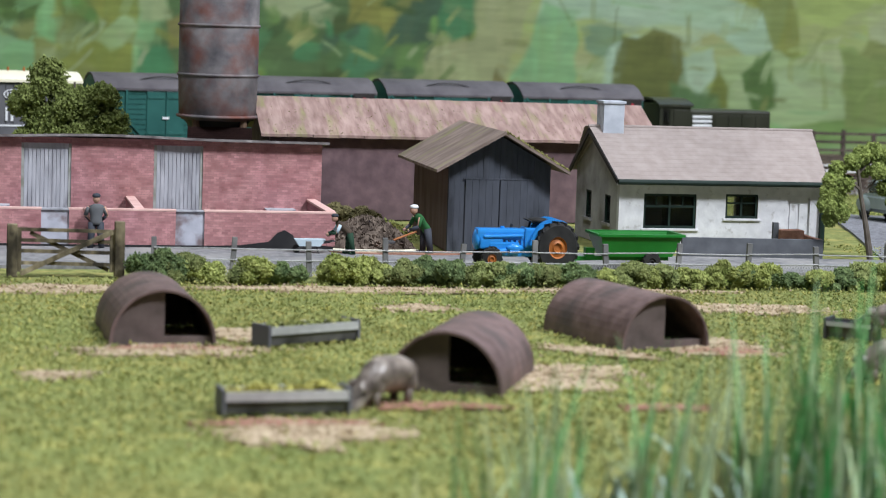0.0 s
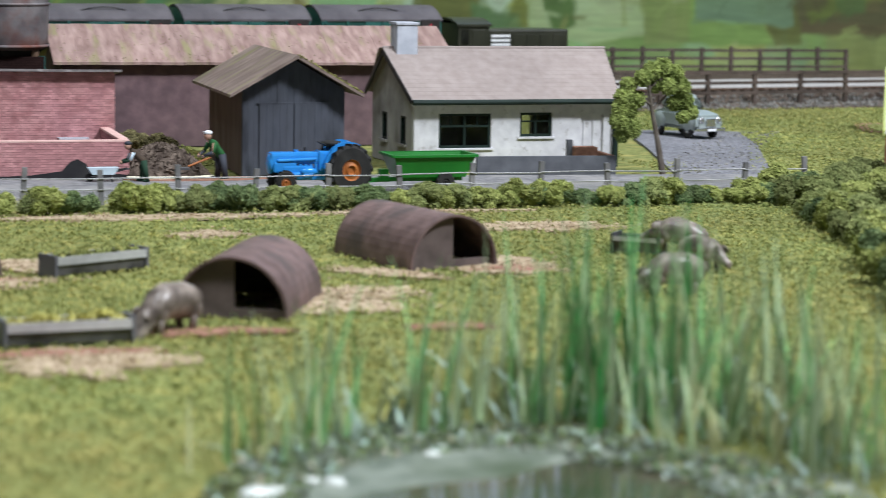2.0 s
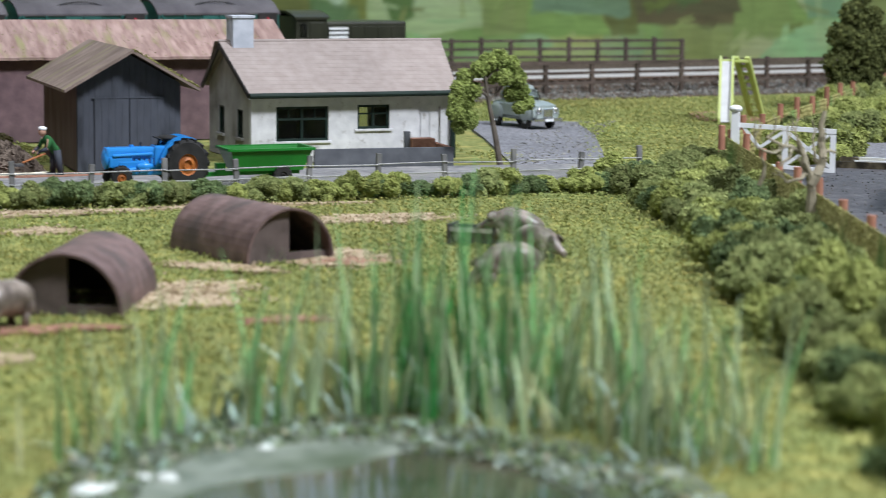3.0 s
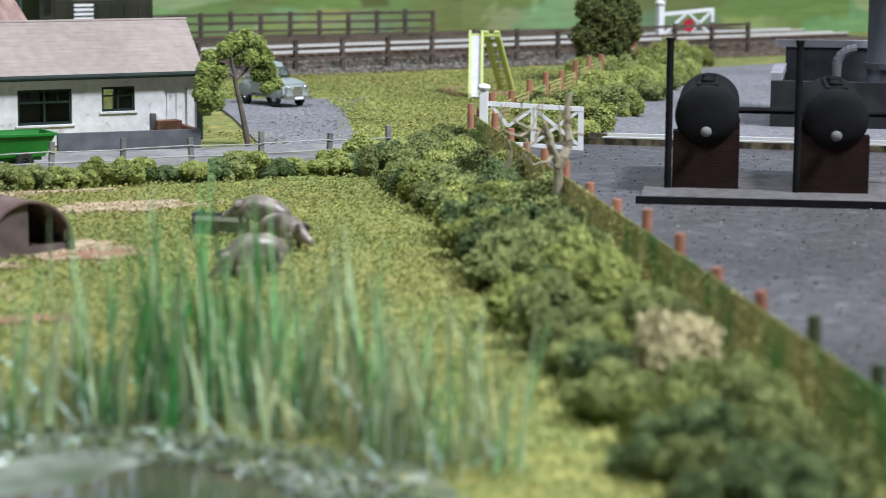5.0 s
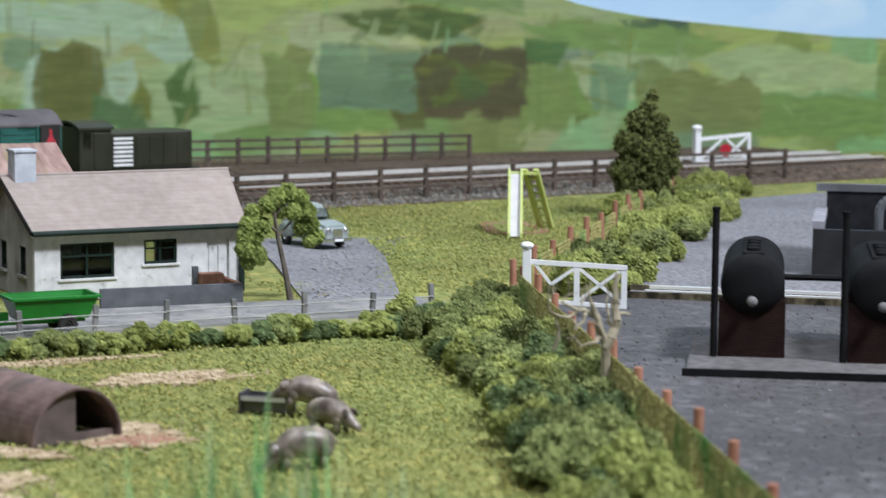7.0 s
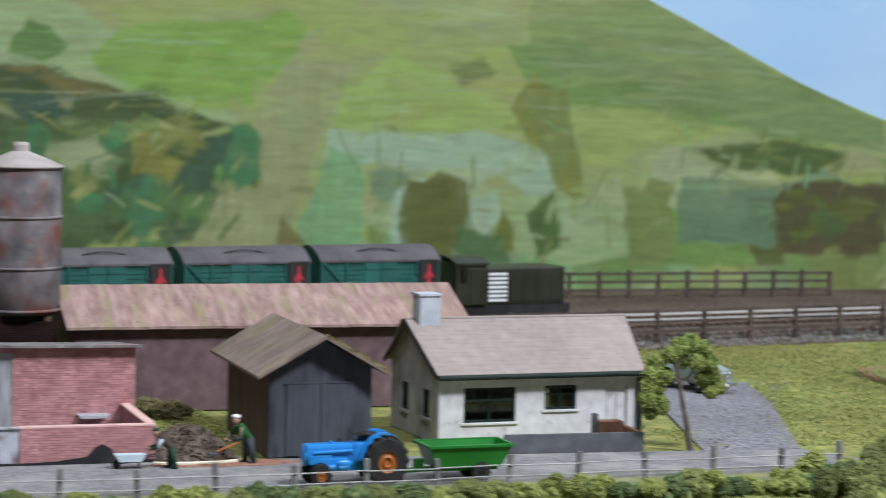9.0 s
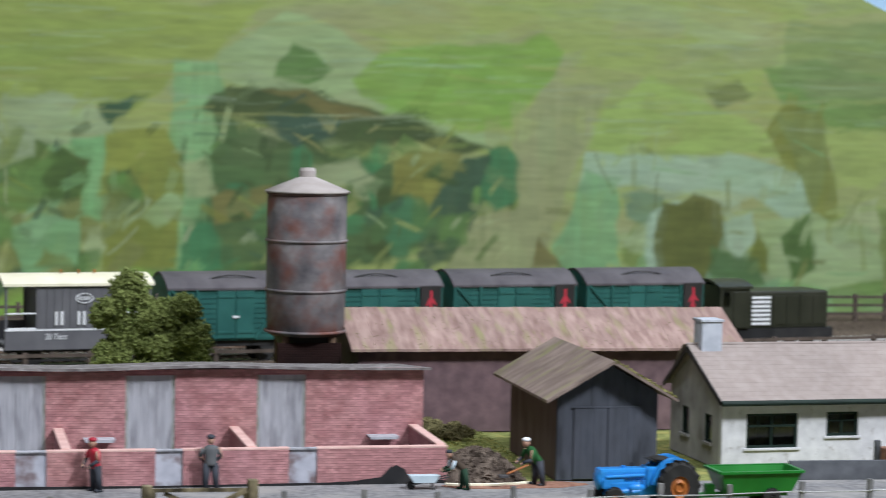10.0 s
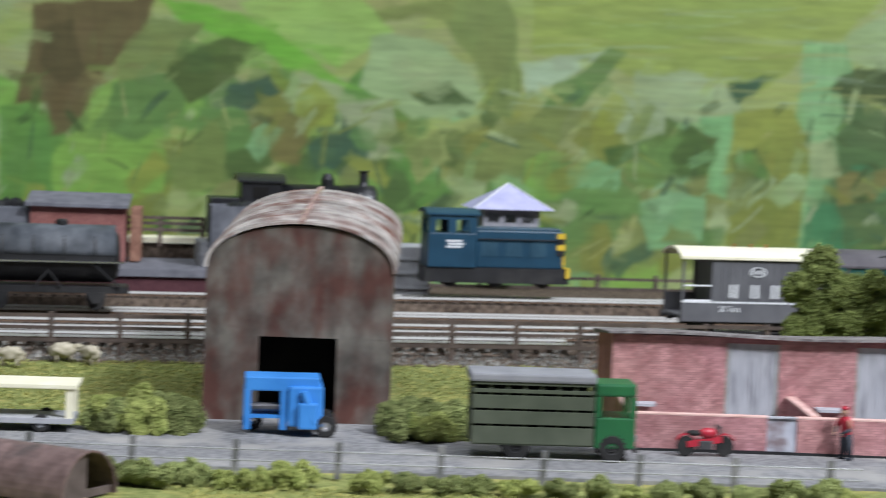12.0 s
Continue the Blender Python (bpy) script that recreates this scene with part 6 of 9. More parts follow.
def board_shed():
    b = thing("board_shed", -4.89, -1.13, 0, -0.6, "dark weathered board shed with double doors and mossy felt roof", "shed")
    w, D, H, P = 1.86, 7.0, 3.16, 4.22
    n = 18
    for k in range(n):
        x0, x1 = -w + 2 * w * k / n, -w + 2 * w * (k + 1) / n
        zt = [H + (P - H) * (1 - abs(x) / w) for x in (x0, x1)]
        part("board", prism([(x0 + 0.003, 0), (x1 - 0.003, 0), (x1 - 0.003, zt[1] - 0.05), (x0 + 0.003, zt[0] - 0.05)], 0.008 * (k % 3), 0.2, "Y"), "shed_board", b)
    for x0, x1 in ((-1.25, -0.02), (0.02, 1.25)):
        d = part("door", box(x0, x1, -0.03, -0.005, 0.05, 2.6), "shed_board", b)
        for k in range(5):
            xx = x0 + (x1 - x0) * k / 5
            part("plank", box(xx + 0.004, xx + (x1 - x0) / 5 - 0.004, -0.045 - 0.005 * (k % 2), -0.03, 0.05, 2.58), "shed_board", d)
    part("door_head", box(-1.32, 1.32, -0.05, -0.01, 2.6, 2.65), "shed_board", b)
    for x0, x1 in ((-w, -w + 0.18), (w - 0.18, w)):
        part("side_wall", box(x0, x1, 0.2, D, 0, H), "shed_side", b)
    part("back_wall", prism([(-w + 0.18, 0), (w - 0.18, 0), (w - 0.18, H), (0, P - 0.1), (-w + 0.18, H)], D - 0.2, D, "Y"), "shed_side", b)
    for s in (-1, 1):
        e = 0.56
        sl = (P - H) / w
        part("roof_slope", prism([(0, P + 0.02), (0, P + 0.14), (s * (w + e), H - sl * e + 0.12), (s * (w + e), H - sl * e + 0.02)], -0.68, D + 0.6, "Y"), "shed_roof", b, "brown felt roof slope with moss")
    rng = np.random.default_rng(21)
    c = np.stack([np.linspace(0.05, w + 0.5, 420), -0.62 + 0.5 * rng.random(420) ** 2, np.zeros(420)], 1)
    c[:, 2] = P + 0.14 - c[:, 0] * (P - H) / w
    ms = solid("moss", crumbs(c + rng.normal(0, 0.03, c.shape), rng.uniform(0.02, 0.06, 420), rng), "moss", b)
    ms["kind"] = "stuff"


board_shed()


def long_barn():
    b = thing("long_barn", 0, 0, 0, 0, "long mauve-brown barn with rusty mossy sheet roof", "barn")
    x0, x1, y0, y1, H, R = -11.7, 4.3, 11.0, 17.0, 3.4, 4.72
    part("front_wall", box(x0, x1, y0, y0 + 0.3, 0, H), "brick_mauve", b)
    part("back_wall", box(x0, x1, y1 - 0.3, y1, 0, H), "brick_mauve", b)
    for a in (x0, x1 - 0.3):
        part("gable_wall", prism([(y0 + 0.3, 0), (y1 - 0.3, 0), (y1 - 0.3, H), ((y0 + y1) / 2, R - 0.1), (y0 + 0.3, H)], a, a + 0.3, "X"), "brick_mauve", b)
    n = 16
    ym = (y0 + y1) / 2
    for k in range(n):
        a, c = x0 - 0.35 + (x1 - x0 + 0.7) * k / n, x0 - 0.35 + (x1 - x0 + 0.7) * (k + 1) / n
        dz = 0.01 * (k % 2)
        part("roof_sheet", prism([(y0 - 0.4, H - 0.08 + dz), (ym, R + dz), (ym, R + 0.1 + dz), (y0 - 0.4, H + 0.03 + dz)], a - 0.02, c + 0.02, "X"), "rust_roof", b)
    part("roof_back", prism([(y1 + 0.4, H - 0.08), (ym, R), (ym, R + 0.1), (y1 + 0.4, H + 0.03)], x0 - 0.35, x1 + 0.35, "X"), "rust_roof", b)
    rng = np.random.default_rng(8)
    q = rng.uniform(0, 1, (420, 2))
    c = np.stack([x0 + (x1 - x0) * q[:, 0], y0 - 0.35 + (ym - y0) * q[:, 1] ** 1.8, np.zeros(420)], 1)
    c[:, 2] = np.interp(c[:, 1], [y0 - 0.4, ym], [H + 0.06, R + 0.12])
    ms = solid("moss", crumbs(c, rng.uniform(0.012, 0.04, 420), rng, flat=0.5), "moss", b)
    ms["kind"] = "stuff"


long_barn()


def silo():
    s = thing("silo", -13.65, 12.6, 0, 0, "tall rusty steel silo with conical cap", "silo")
    r = 1.62
    part("drum", lathe([(r * 0.9, 3.85), (r * 0.97, 3.95), (r, 5.6), (r, 9.55), (r * 0.98, 9.6)], 40), "silo_steel", s, smooth=True)
    for z in (4.0, 5.68, 7.68, 9.6):
        part("band", lathe([(r * 0.98, z - 0.07), (r * 1.03, z - 0.04), (r * 1.04, z), (r * 1.03, z + 0.05), (r * 0.98, z + 0.07)], 40), "silo_steel", s, smooth=True)
    part("cone", lathe([(r * 1.06, 9.62), (r * 1.06, 9.7), (0.36, 10.25), (0.3, 10.27)], 40), "silo_cap", s, smooth=True)
    part("cap", lathe([(0.34, 10.2), (0.34, 10.5), (0.28, 10.62)], 16), "silo_cap", s)
    part("hopper", lathe([(0.4, 2.6), (r * 0.85, 3.85)], 30), "black_paint", s)
    for k in range(4):
        a = math.pi / 4 + k * math.pi / 2
        part("leg", rod((1.35 * math.cos(a), 1.35 * math.sin(a), 0), (1.35 * math.cos(a), 1.35 * math.sin(a), 3.95), 0.16, n=8), "rail_side", s)
    part("side_panel", box(-1.3, 1.3, -1.2, -1.1, 0, 3.6), "brick_dark", s)


silo()


def hangar():
    b = thing("round_roof_barn", -42.1, 2.2, 0, -0.8, "rusty corrugated barn with barrel roof and open doorway", "barn")
    w, D, H, P = 3.34, 13.0, 5.5, 7.1
    arc = []
    for k in range(17):
        a = math.pi * k / 16
        arc.append((w * math.cos(a), H + (P - H) * max(0.0, math.sin(a)) ** 0.9))
    dx, dh = (-1.4, 1.4), 3.1
    left = [(-w, 0), (dx[0], 0), (dx[0], dh), (-w, dh)]
    part("front_wall", prism(left, 0, 0.15, "Y"), "hangar_steel", b)
    part("front_wall", prism([(dx[1], 0), (w, 0), (w, dh), (dx[1], dh)], 0, 0.15, "Y"), "hangar_steel", b)
    part("front_wall", prism([(-w, dh), (w, dh)] + arc, -0.004, 0.146, "Y"), "hangar_steel", b)
    part("back_wall", prism([(-w, 0), (w, 0)] + arc, D - 0.15, D, "Y"), "hangar_steel", b)
    for a in (-w, w - 0.12):
        part("side_wall", box(a, a + 0.12, 0.15, D - 0.15, 0, H), "hangar_steel", b)
    n = 26
    outer = [(w * 1.03 * math.cos(math.pi * k / n), H + (P - H + 0.12) * max(0.0, math.sin(math.pi * k / n)) ** 0.9) for k in range(n + 1)]
    inner = [(0.965 * x, H + (z - H) * 0.96 - 0.02) for x, z in outer]
    seg = 7
    for k in range(seg):
        y0 = -0.12 + (D + 0.3) * k / seg
        y1 = -0.12 + (D + 0.3) * (k + 1.06) / seg
        sc = 1 + 0.006 * (k % 2)
        bm = bmesh.new()
        ym = max(0.0, (y0 + y1) / 2)
        o = [(x * sc + 0.012 * ym, H + (z - H) * sc + 0.045 * ym) for x, z in outer]
        bm2 = prism(o + [(x + 0.012 * ym, z + 0.045 * ym) for x, z in reversed(inner)], y0, y1, "Y", bm)
        part("roof_sheet", bm2, "hangar_roof", b)
    part("roof_seam", beam((0, -0.14, P + 0.14), (0.012 * D, D + 0.2, P + 0.14 + 0.045 * D), 0.22, 0.12), "rust_roof", b)
    # added dark sheet, the doorway's inner shade put into colour
    part("doorway_shade", box(-w + 0.13, w - 0.13, 3.0, 3.1, 0, H), "dark_inside", b)


hangar()


# ---- pig arks, troughs, figurines ----
def pig_ark(x, y, turn, label):
    b = thing("pig_ark", x, y, 0, turn, label, "pig ark", "pig arks")
    r, D = 1.3, 3.9
    n = 22
    top = [(r * math.cos(math.pi * k / n), 0.1 + 1.3 * math.sin(math.pi * k / n)) for k in range(n + 1)]
    top = [(r, 0)] + top + [(-r, 0)]
    inn = [(v * 0.945, z * 0.955) for v, z in top]
    part("shell", prism(top + inn[::-1], -0.12, D, "Y"), "ark_steel", b, "rust-brown curved steel shell")
    prof = [(v * 0.94, z * 0.95) for v, z in top]
    left = [(v, z) for v, z in prof if v <= -0.02]
    left = [(0.05, 0), (0.05, prof[len(prof) // 2][1])] + left
    part("front_board", prism(left, 0.02, 0.14, "Y"), "ark_board", b)
    part("door_sill", box(0.05, 1.22, 0.02, 0.14, 0, 0.22), "ark_board", b)
    part("back_board", prism(prof, D - 0.25, D - 0.12, "Y"), "ark_board", b)
    part("edge_rim", prism([(v * 1.015, z * 1.01) for v, z in top] + [(v * 0.965, z * 0.97) for v, z in reversed(top)], -0.16, -0.06, "Y"), "ark_steel", b)
    return b


pig_ark(-18.67, -24.4, 2.4, "rust-brown pig ark with half-open boarded front, tilted slightly")
pig_ark(-12.95, -31.5, -24, "rust-brown pig ark beside a feeding pig")
pig_ark(-5.84, -24.65, 16, "rust-brown pig ark on a straw-littered spot")
pig_ark(-47.6, -13.4, 60, "rust-brown pig ark near the far lane")


def trough(x, y, turn, L, label, feed=True):
    t = thing("feed_trough", x, y, 0, turn, label, "trough", "field troughs")
    part("tub", prism([(-0.28, 0.05), (0.28, 0.05), (0.36, 0.5), (0.3, 0.5), (0.24, 0.14), (-0.24, 0.14), (-0.3, 0.5), (-0.36, 0.5)], -L / 2, L / 2, "X"), "trough_metal", t)
    for e in (-L / 2 - 0.08, L / 2):
        part("end_plate", box(e, e + 0.08, -0.38, 0.38, 0, 0.57, 0.02), "wagon_grey" if feed else "trough_metal", t)
    # rim bars in a pale colour, a painted highlight on the upper edge
    for y in (-0.35, 0.35):
        part("rim", beam((-L / 2, y, 0.42), (L / 2, y, 0.42), 0.07, 0.2 if feed else 0.12), "trough_rim", t)
    if feed:
        rng = np.random.default_rng(int(x * 10) % 999)
        c = np.stack([rng.uniform(-L / 2, L / 2, 260), rng.uniform(-0.28, 0.28, 260), np.zeros(260)], 1)
        c[:, 2] = 0.4 + 0.24 * rng.uniform(0, 1, 260) * np.abs(np.sin(c[:, 0] * math.tau / L)) ** 0.6
        f = solid("feed", crumbs(c, rng.uniform(0.04, 0.09, 260), rng), "crumb_grass" if turn > 20 else "feed", t)
        f["kind"] = "stuff"


trough(-15.0, -23.9, 28, 2.7, "dark metal trough heaped with yellow-green feed")
trough(-16.9, -34.0, 6, 2.6, "dark metal trough with a highlight painted along its rim")
trough(0.1, -22.7, -40, 1.25, "dark crumpled metal trough with two pigs at it", False)


def pig(x, y, turn, label, s=1.0, nod=0.0, rear=0.0, z=0.0):
    """Body and head as one run of rounded sections, four legs, floppy ears and a tail."""
    bm = bmesh.new()
    rings = []
    n = 16
    for px, r, zc in ((-0.98, 0.1, 0.68), (-0.92, 0.24, 0.68), (-0.76, 0.37, 0.66), (-0.45, 0.44, 0.68), (-0.1, 0.45, 0.7), (0.25, 0.44, 0.7), (0.52, 0.4, 0.68), (0.72, 0.33, 0.64), (0.9, 0.28, 0.6), (1.04, 0.21, 0.55), (1.16, 0.155, 0.5), (1.3, 0.14, 0.46), (1.31, 0.08, 0.46)):
        zc += 0.05 * (1 - px * px) - nod * max(0.0, px - 0.45) * 1.6
        ring = []
        for k in range(n):
            a = 2 * math.pi * k / n
            q = 1 + 0.16 * noise.noise(Vector((px * 3, math.cos(a) * 2, math.sin(a) * 2 + x)))
            ring.append(bm.verts.new((px, r * 0.92 * q * math.cos(a), zc + r * q * math.sin(a))))
        rings.append(ring)
    for a, b in zip(rings, rings[1:]):
        for k in range(n):
            bm.faces.new((a[k], a[(k + 1) % n], b[(k + 1) % n], b[k]))
    bm.faces.new(rings[0][::-1])
    bm.faces.new(rings[-1])
    for sx in (-0.6, 0.5):
        for sy in (-0.24, 0.24):
            lump((sx - 0.03, sy, 0.52), (0.24, 0.15, 0.26), bm, 2)
            rod((sx + 0.03, sy, 0), (sx, sy, 0.45), 0.085, 0.13, 8, bm)
    for sy in (-1, 1):
        e = Matrix.Rotation(sy * 0.5, 3, "X") @ Matrix.Rotation(0.7, 3, "Y")
        lump((0.86, sy * 0.22, 0.86 - nod * 0.6), (0.2, 0.05, 0.15), bm, 2, 0.0, e)
    rod((-0.96, 0, 0.8), (-1.06, 0.04, 0.62), 0.035, 0.02, 6, bm)
    m = Matrix.Translation((-0.6, 0, 0)) @ Matrix.Rotation(-radians(rear), 4, "Y") @ Matrix.Translation((0.6, 0, 0))
    bmesh.ops.transform(bm, matrix=Matrix.Scale(s, 4) @ m, verts=bm.verts)
    bmesh.ops.recalc_face_normals(bm, faces=bm.faces)
    ob = part("pig_figurine", bm, "figurine_grey", smooth=True)
    ob.matrix_basis = at(x, y, z, turn)
    return tagged(ob, label, "figurine", "pig figurines")


pig(-14.6, -33.0, 215, "grey-brown painted pig figurine with head down", 0.9, 0.5)
pig(0.85, -23.5, 150, "grey-brown painted pig figurine reared up against the trough", 0.8, 0.2, 14)
pig(0.62, -25.9, -62, "grey-brown painted pig figurine standing sideways", 0.74, 0.1)
pig(-1.75, -29.8, 176, "grey-brown painted pig figurine behind the reeds", 0.86, 0.4)


def sheep(x, y, turn):
    bm = bmesh.new()
    lump((0, 0, 0.62), (0.66, 0.36, 0.36), bm, 3, 0.45)
    lump((0.66, 0, 0.8), (0.2, 0.15, 0.17), bm, 1)
    for sx in (-0.35, 0.35):
        for sy in (-0.16, 0.16):
            rod((sx, sy, 0), (sx, sy, 0.4), 0.06, 0.07, 6, bm)
    ob = part("sheep_figurine", bm, "fleece", smooth=True)
    ob.matrix_basis = at(x, y, 0, turn) @ Matrix.Diagonal((0.9, 0.85, 0.82, 1))
    return tagged(ob, "cream painted sheep figurine on the grass", "figurine", "sheep figurines")


sheep(-54.3, 15.0, 170)
sheep(-52.4, 17.0, 20)
sheep(-51.2, 16.4, 130)


def figurine(x, y, turn, z, bend, mats, label, size=1.0):
    """A plain standing figurine, one mesh: trousers, top, arms, head, hat."""
    bm = bmesh.new()

    def add(fn, idx):
        before = len(bm.faces)
        fn()
        bm.faces.ensure_lookup_table()
        for f in bm.faces[before:]:
            f.material_index = idx
    k = bend
    for sx in (-0.16, 0.16):
        add(lambda: rod((sx * 1.2, -0.04 + 0.6 * sx * k, 0), (sx * 0.8, 0.02, 0.88), 0.1, 0.14, 8, bm), 0)
        add(lambda: lump((sx * 1.2, 0.04 + 0.6 * sx * k, 0.05), (0.1, 0.17, 0.06), bm, 1), 0)
    hip, neck = Vector((0, 0.0, 0.84)), Vector((0, 0.04 + 0.5 * k, 1.5 - 0.22 * k))
    lean = Matrix.Translation(hip) @ (neck - hip).to_track_quat("Z", "Y").to_matrix().to_4x4()
    span = (neck - hip).length

    def coat():
        rings = []
        for q, rx, ry in ((-0.06, 0.2, 0.15), (0.1, 0.21, 0.16), (0.4, 0.2, 0.15), (0.75, 0.27, 0.17), (0.92, 0.25, 0.14), (1.02, 0.1, 0.09)):
            ring = []
            for j in range(12):
                a = math.tau * j / 12
                f = 1 + 0.12 * noise.noise(Vector((x + 3 * q, 2 * math.cos(a), 2 * math.sin(a))))
                ring.append(bm.verts.new(lean @ Vector((rx * f * math.cos(a), ry * f * math.sin(a), q * span))))
            rings.append(ring)
        for p, q in zip(rings, rings[1:]):
            for j in range(12):
                bm.faces.new((p[j], p[(j + 1) % 12], q[(j + 1) % 12], q[j]))
        bm.faces.new(rings[0][::-1])
        bm.faces.new(rings[-1])
    add(coat, 1)
    for sx in (-0.27, 0.27):
        sleeve = 4 if len(mats) > 4 else 1
        elbow = (sx * 1.35, 0.08 + 0.55 * k, 1.12 - 0.22 * k)
        add(lambda: rod((sx * 0.9, 0.04 + 0.44 * k, 1.4 - 0.2 * k), elbow, 0.085, 0.07, 8, bm), sleeve)
        add(lambda: rod(elbow, (sx * 0.7, 0.32 + 0.6 * k, 0.92 - 0.1 * k), 0.07, 0.055, 8, bm), sleeve)
        add(lambda: lump((sx * 0.68, 0.34 + 0.62 * k, 0.88 - 0.1 * k), (0.065, 0.065, 0.065), bm, 1), 2)
    add(lambda: lump((0, 0.08 + 0.6 * k, 1.68 - 0.22 * k), (0.13, 0.14, 0.16), bm, 2), 2)
    add(lambda: lump((0, 0.07 + 0.6 * k, 1.79 - 0.22 * k), (0.15, 0.16, 0.09), bm, 2), 3)
    ob = part("worker_figurine", bm, mats, smooth=True)
    ob.matrix_basis = at(x, y, z, turn) @ Matrix.Scale(size, 4)
    return tagged(ob, label, "figurine", "worker figurines")


figurine(-7.75, -2.3, 105, 0.05, 0.7, ["cloth_dark", "cloth_green", "skin", "white_paint"], "painted figurine in green top and white helmet leaning forward")
figurine(-10.55, -2.9, 90, 0.05, 0.95, ["trouser_green", "vest_brown", "skin", "cloth_dark", "cloth_pale"], "painted figurine in brown vest and pale sleeves bending over a barrow", 0.84)
figurine(-19.2, -1.95, 0, 0.05, 0.0, ["cloth_dark", "cloth_grey", "skin", "cloth_dark"], "painted figurine in grey coat facing the pen wall")
figurine(-23.1, -2.0, 120, 0.05, 0.1, ["cloth_dark", "red_paint", "skin", "red_paint"], "painted figurine in red top by the pen wall")


def spade():
    s = thing("spade", -8.55, -2.75, 0.05, 8, "orange-handled spade held low by the soil heap", "spade")
    part("shaft", rod((-0.45, 0, 0.5), (0.38, 0, 0.8), 0.036, n=8), "orange", s)
    part("blade", box(-0.75, -0.42, -0.12, 0.12, 0.38, 0.48, 0.02), "trough_metal", s)


spade()


def wheelbarrow():
    w = thing("wheelbarrow", -11.9, -2.7, 0.05, 0, "pale blue-white wheelbarrow with dark wheel", "wheelbarrow")
    part("tray", prism([(-0.55, 0.35), (0.45, 0.35), (0.7, 0.68), (-0.75, 0.68)], -0.28, 0.28, "Y"), "cloth_pale", w)
    part("wheel", lathe([(0.05, -0.05), (0.2, -0.05), (0.2, 0.05), (0.05, 0.05)], 14, "Y", m=Matrix.Translation((-0.65, 0, 0.2))), "rubber", w)
    for y in (-0.22, 0.22):
        part("handle", rod((-0.6, y, 0.25), (1.15, y, 0.62), 0.035, n=6), "trough_metal", w)
        part("leg", rod((0.4, y, 0), (0.35, y, 0.4), 0.035, n=6), "trough_metal", w)

    w.matrix_basis = w.matrix_basis @ Matrix.Diagonal((0.74, 0.8, 0.72, 1))


wheelbarrow()


def quad_bike():
    q = thing("motorbike", -28.0, -2.4, 0.05, 8, "small red motorbike parked at the pen wall", "motorbike")
    for x in (-0.85, 0.85):
        part("wheel", lathe([(0.2, -0.07), (0.38, -0.07), (0.42, 0), (0.38, 0.07), (0.2, 0.07)], 18, "Y", m=Matrix.Translation((x, 0, 0.42))), "rubber", q)
        part("mudguard", prism([(x + 0.45 * math.cos(0.5 + 0.27 * k), 0.44 + 0.45 * math.sin(0.5 + 0.27 * k)) for k in range(9)] + [(x + 0.5 * math.cos(2.66 - 0.27 * k), 0.44 + 0.5 * math.sin(2.66 - 0.27 * k)) for k in range(9)], -0.09, 0.09, "Y"), "red_paint", q)
    part("frame", beam((-0.8, 0, 0.5), (0.7, 0, 0.7), 0.2, 0.25), "red_paint", q)
    part("tank", lump((0.1, 0, 0.95), (0.42, 0.2, 0.22)), "red_paint", q, smooth=True)
    part("saddle", lump((-0.5, 0, 0.95), (0.4, 0.18, 0.12)), "rubber", q, smooth=True)
    part("fork", rod((0.85, 0, 0.42), (0.55, 0, 1.2), 0.06), "trough_metal", q)
    part("handlebar", rod((0.55, -0.35, 1.22), (0.55, 0.35, 1.22), 0.045), "trough_metal", q)
    part("engine", box(-0.3, 0.3, -0.18, 0.18, 0.3, 0.65, 0.04), "trough_metal", q)

    q.matrix_basis = q.matrix_basis @ Matrix.Diagonal((0.8, 0.85, 0.85, 1))


quad_bike()


# ---- vehicles ----
def wheel(name, parent, x, y, r, w, hub):
    t = part(name, lathe([(r * 0.44, -w / 2), (r * 0.9, -w / 2), (r, -w * 0.3), (r, w * 0.3), (r * 0.9, w / 2), (r * 0.44, w / 2)], 28, "Y", m=Matrix.Translation((x, y, r)), caps=False), "rubber", parent)
    for k in range(16):
        a = 2 * math.pi * k / 16
        c, s = math.cos(a), math.sin(a)
        part("tread", beam((x + r * 0.99 * c, y - w * 0.42, r + r * 0.99 * s), (x + r * 0.99 * math.cos(a + 0.18), y + w * 0.42, r + r * 0.99 * math.sin(a + 0.18)), 0.09 * r / 0.82, 0.13 * r / 0.82), "rubber", t)
    part("rim", lathe([(r * 0.15, -w * 0.3), (r * 0.2, -w * 0.5), (r * 0.28, -w * 0.35), (r * 0.38, -w * 0.3), (r * 0.46, -w * 0.5), (r * 0.46, w * 0.5), (r * 0.15, w * 0.3)], 24, "Y", m=Matrix.Translation((x, y, r))), hub, t)
    return t


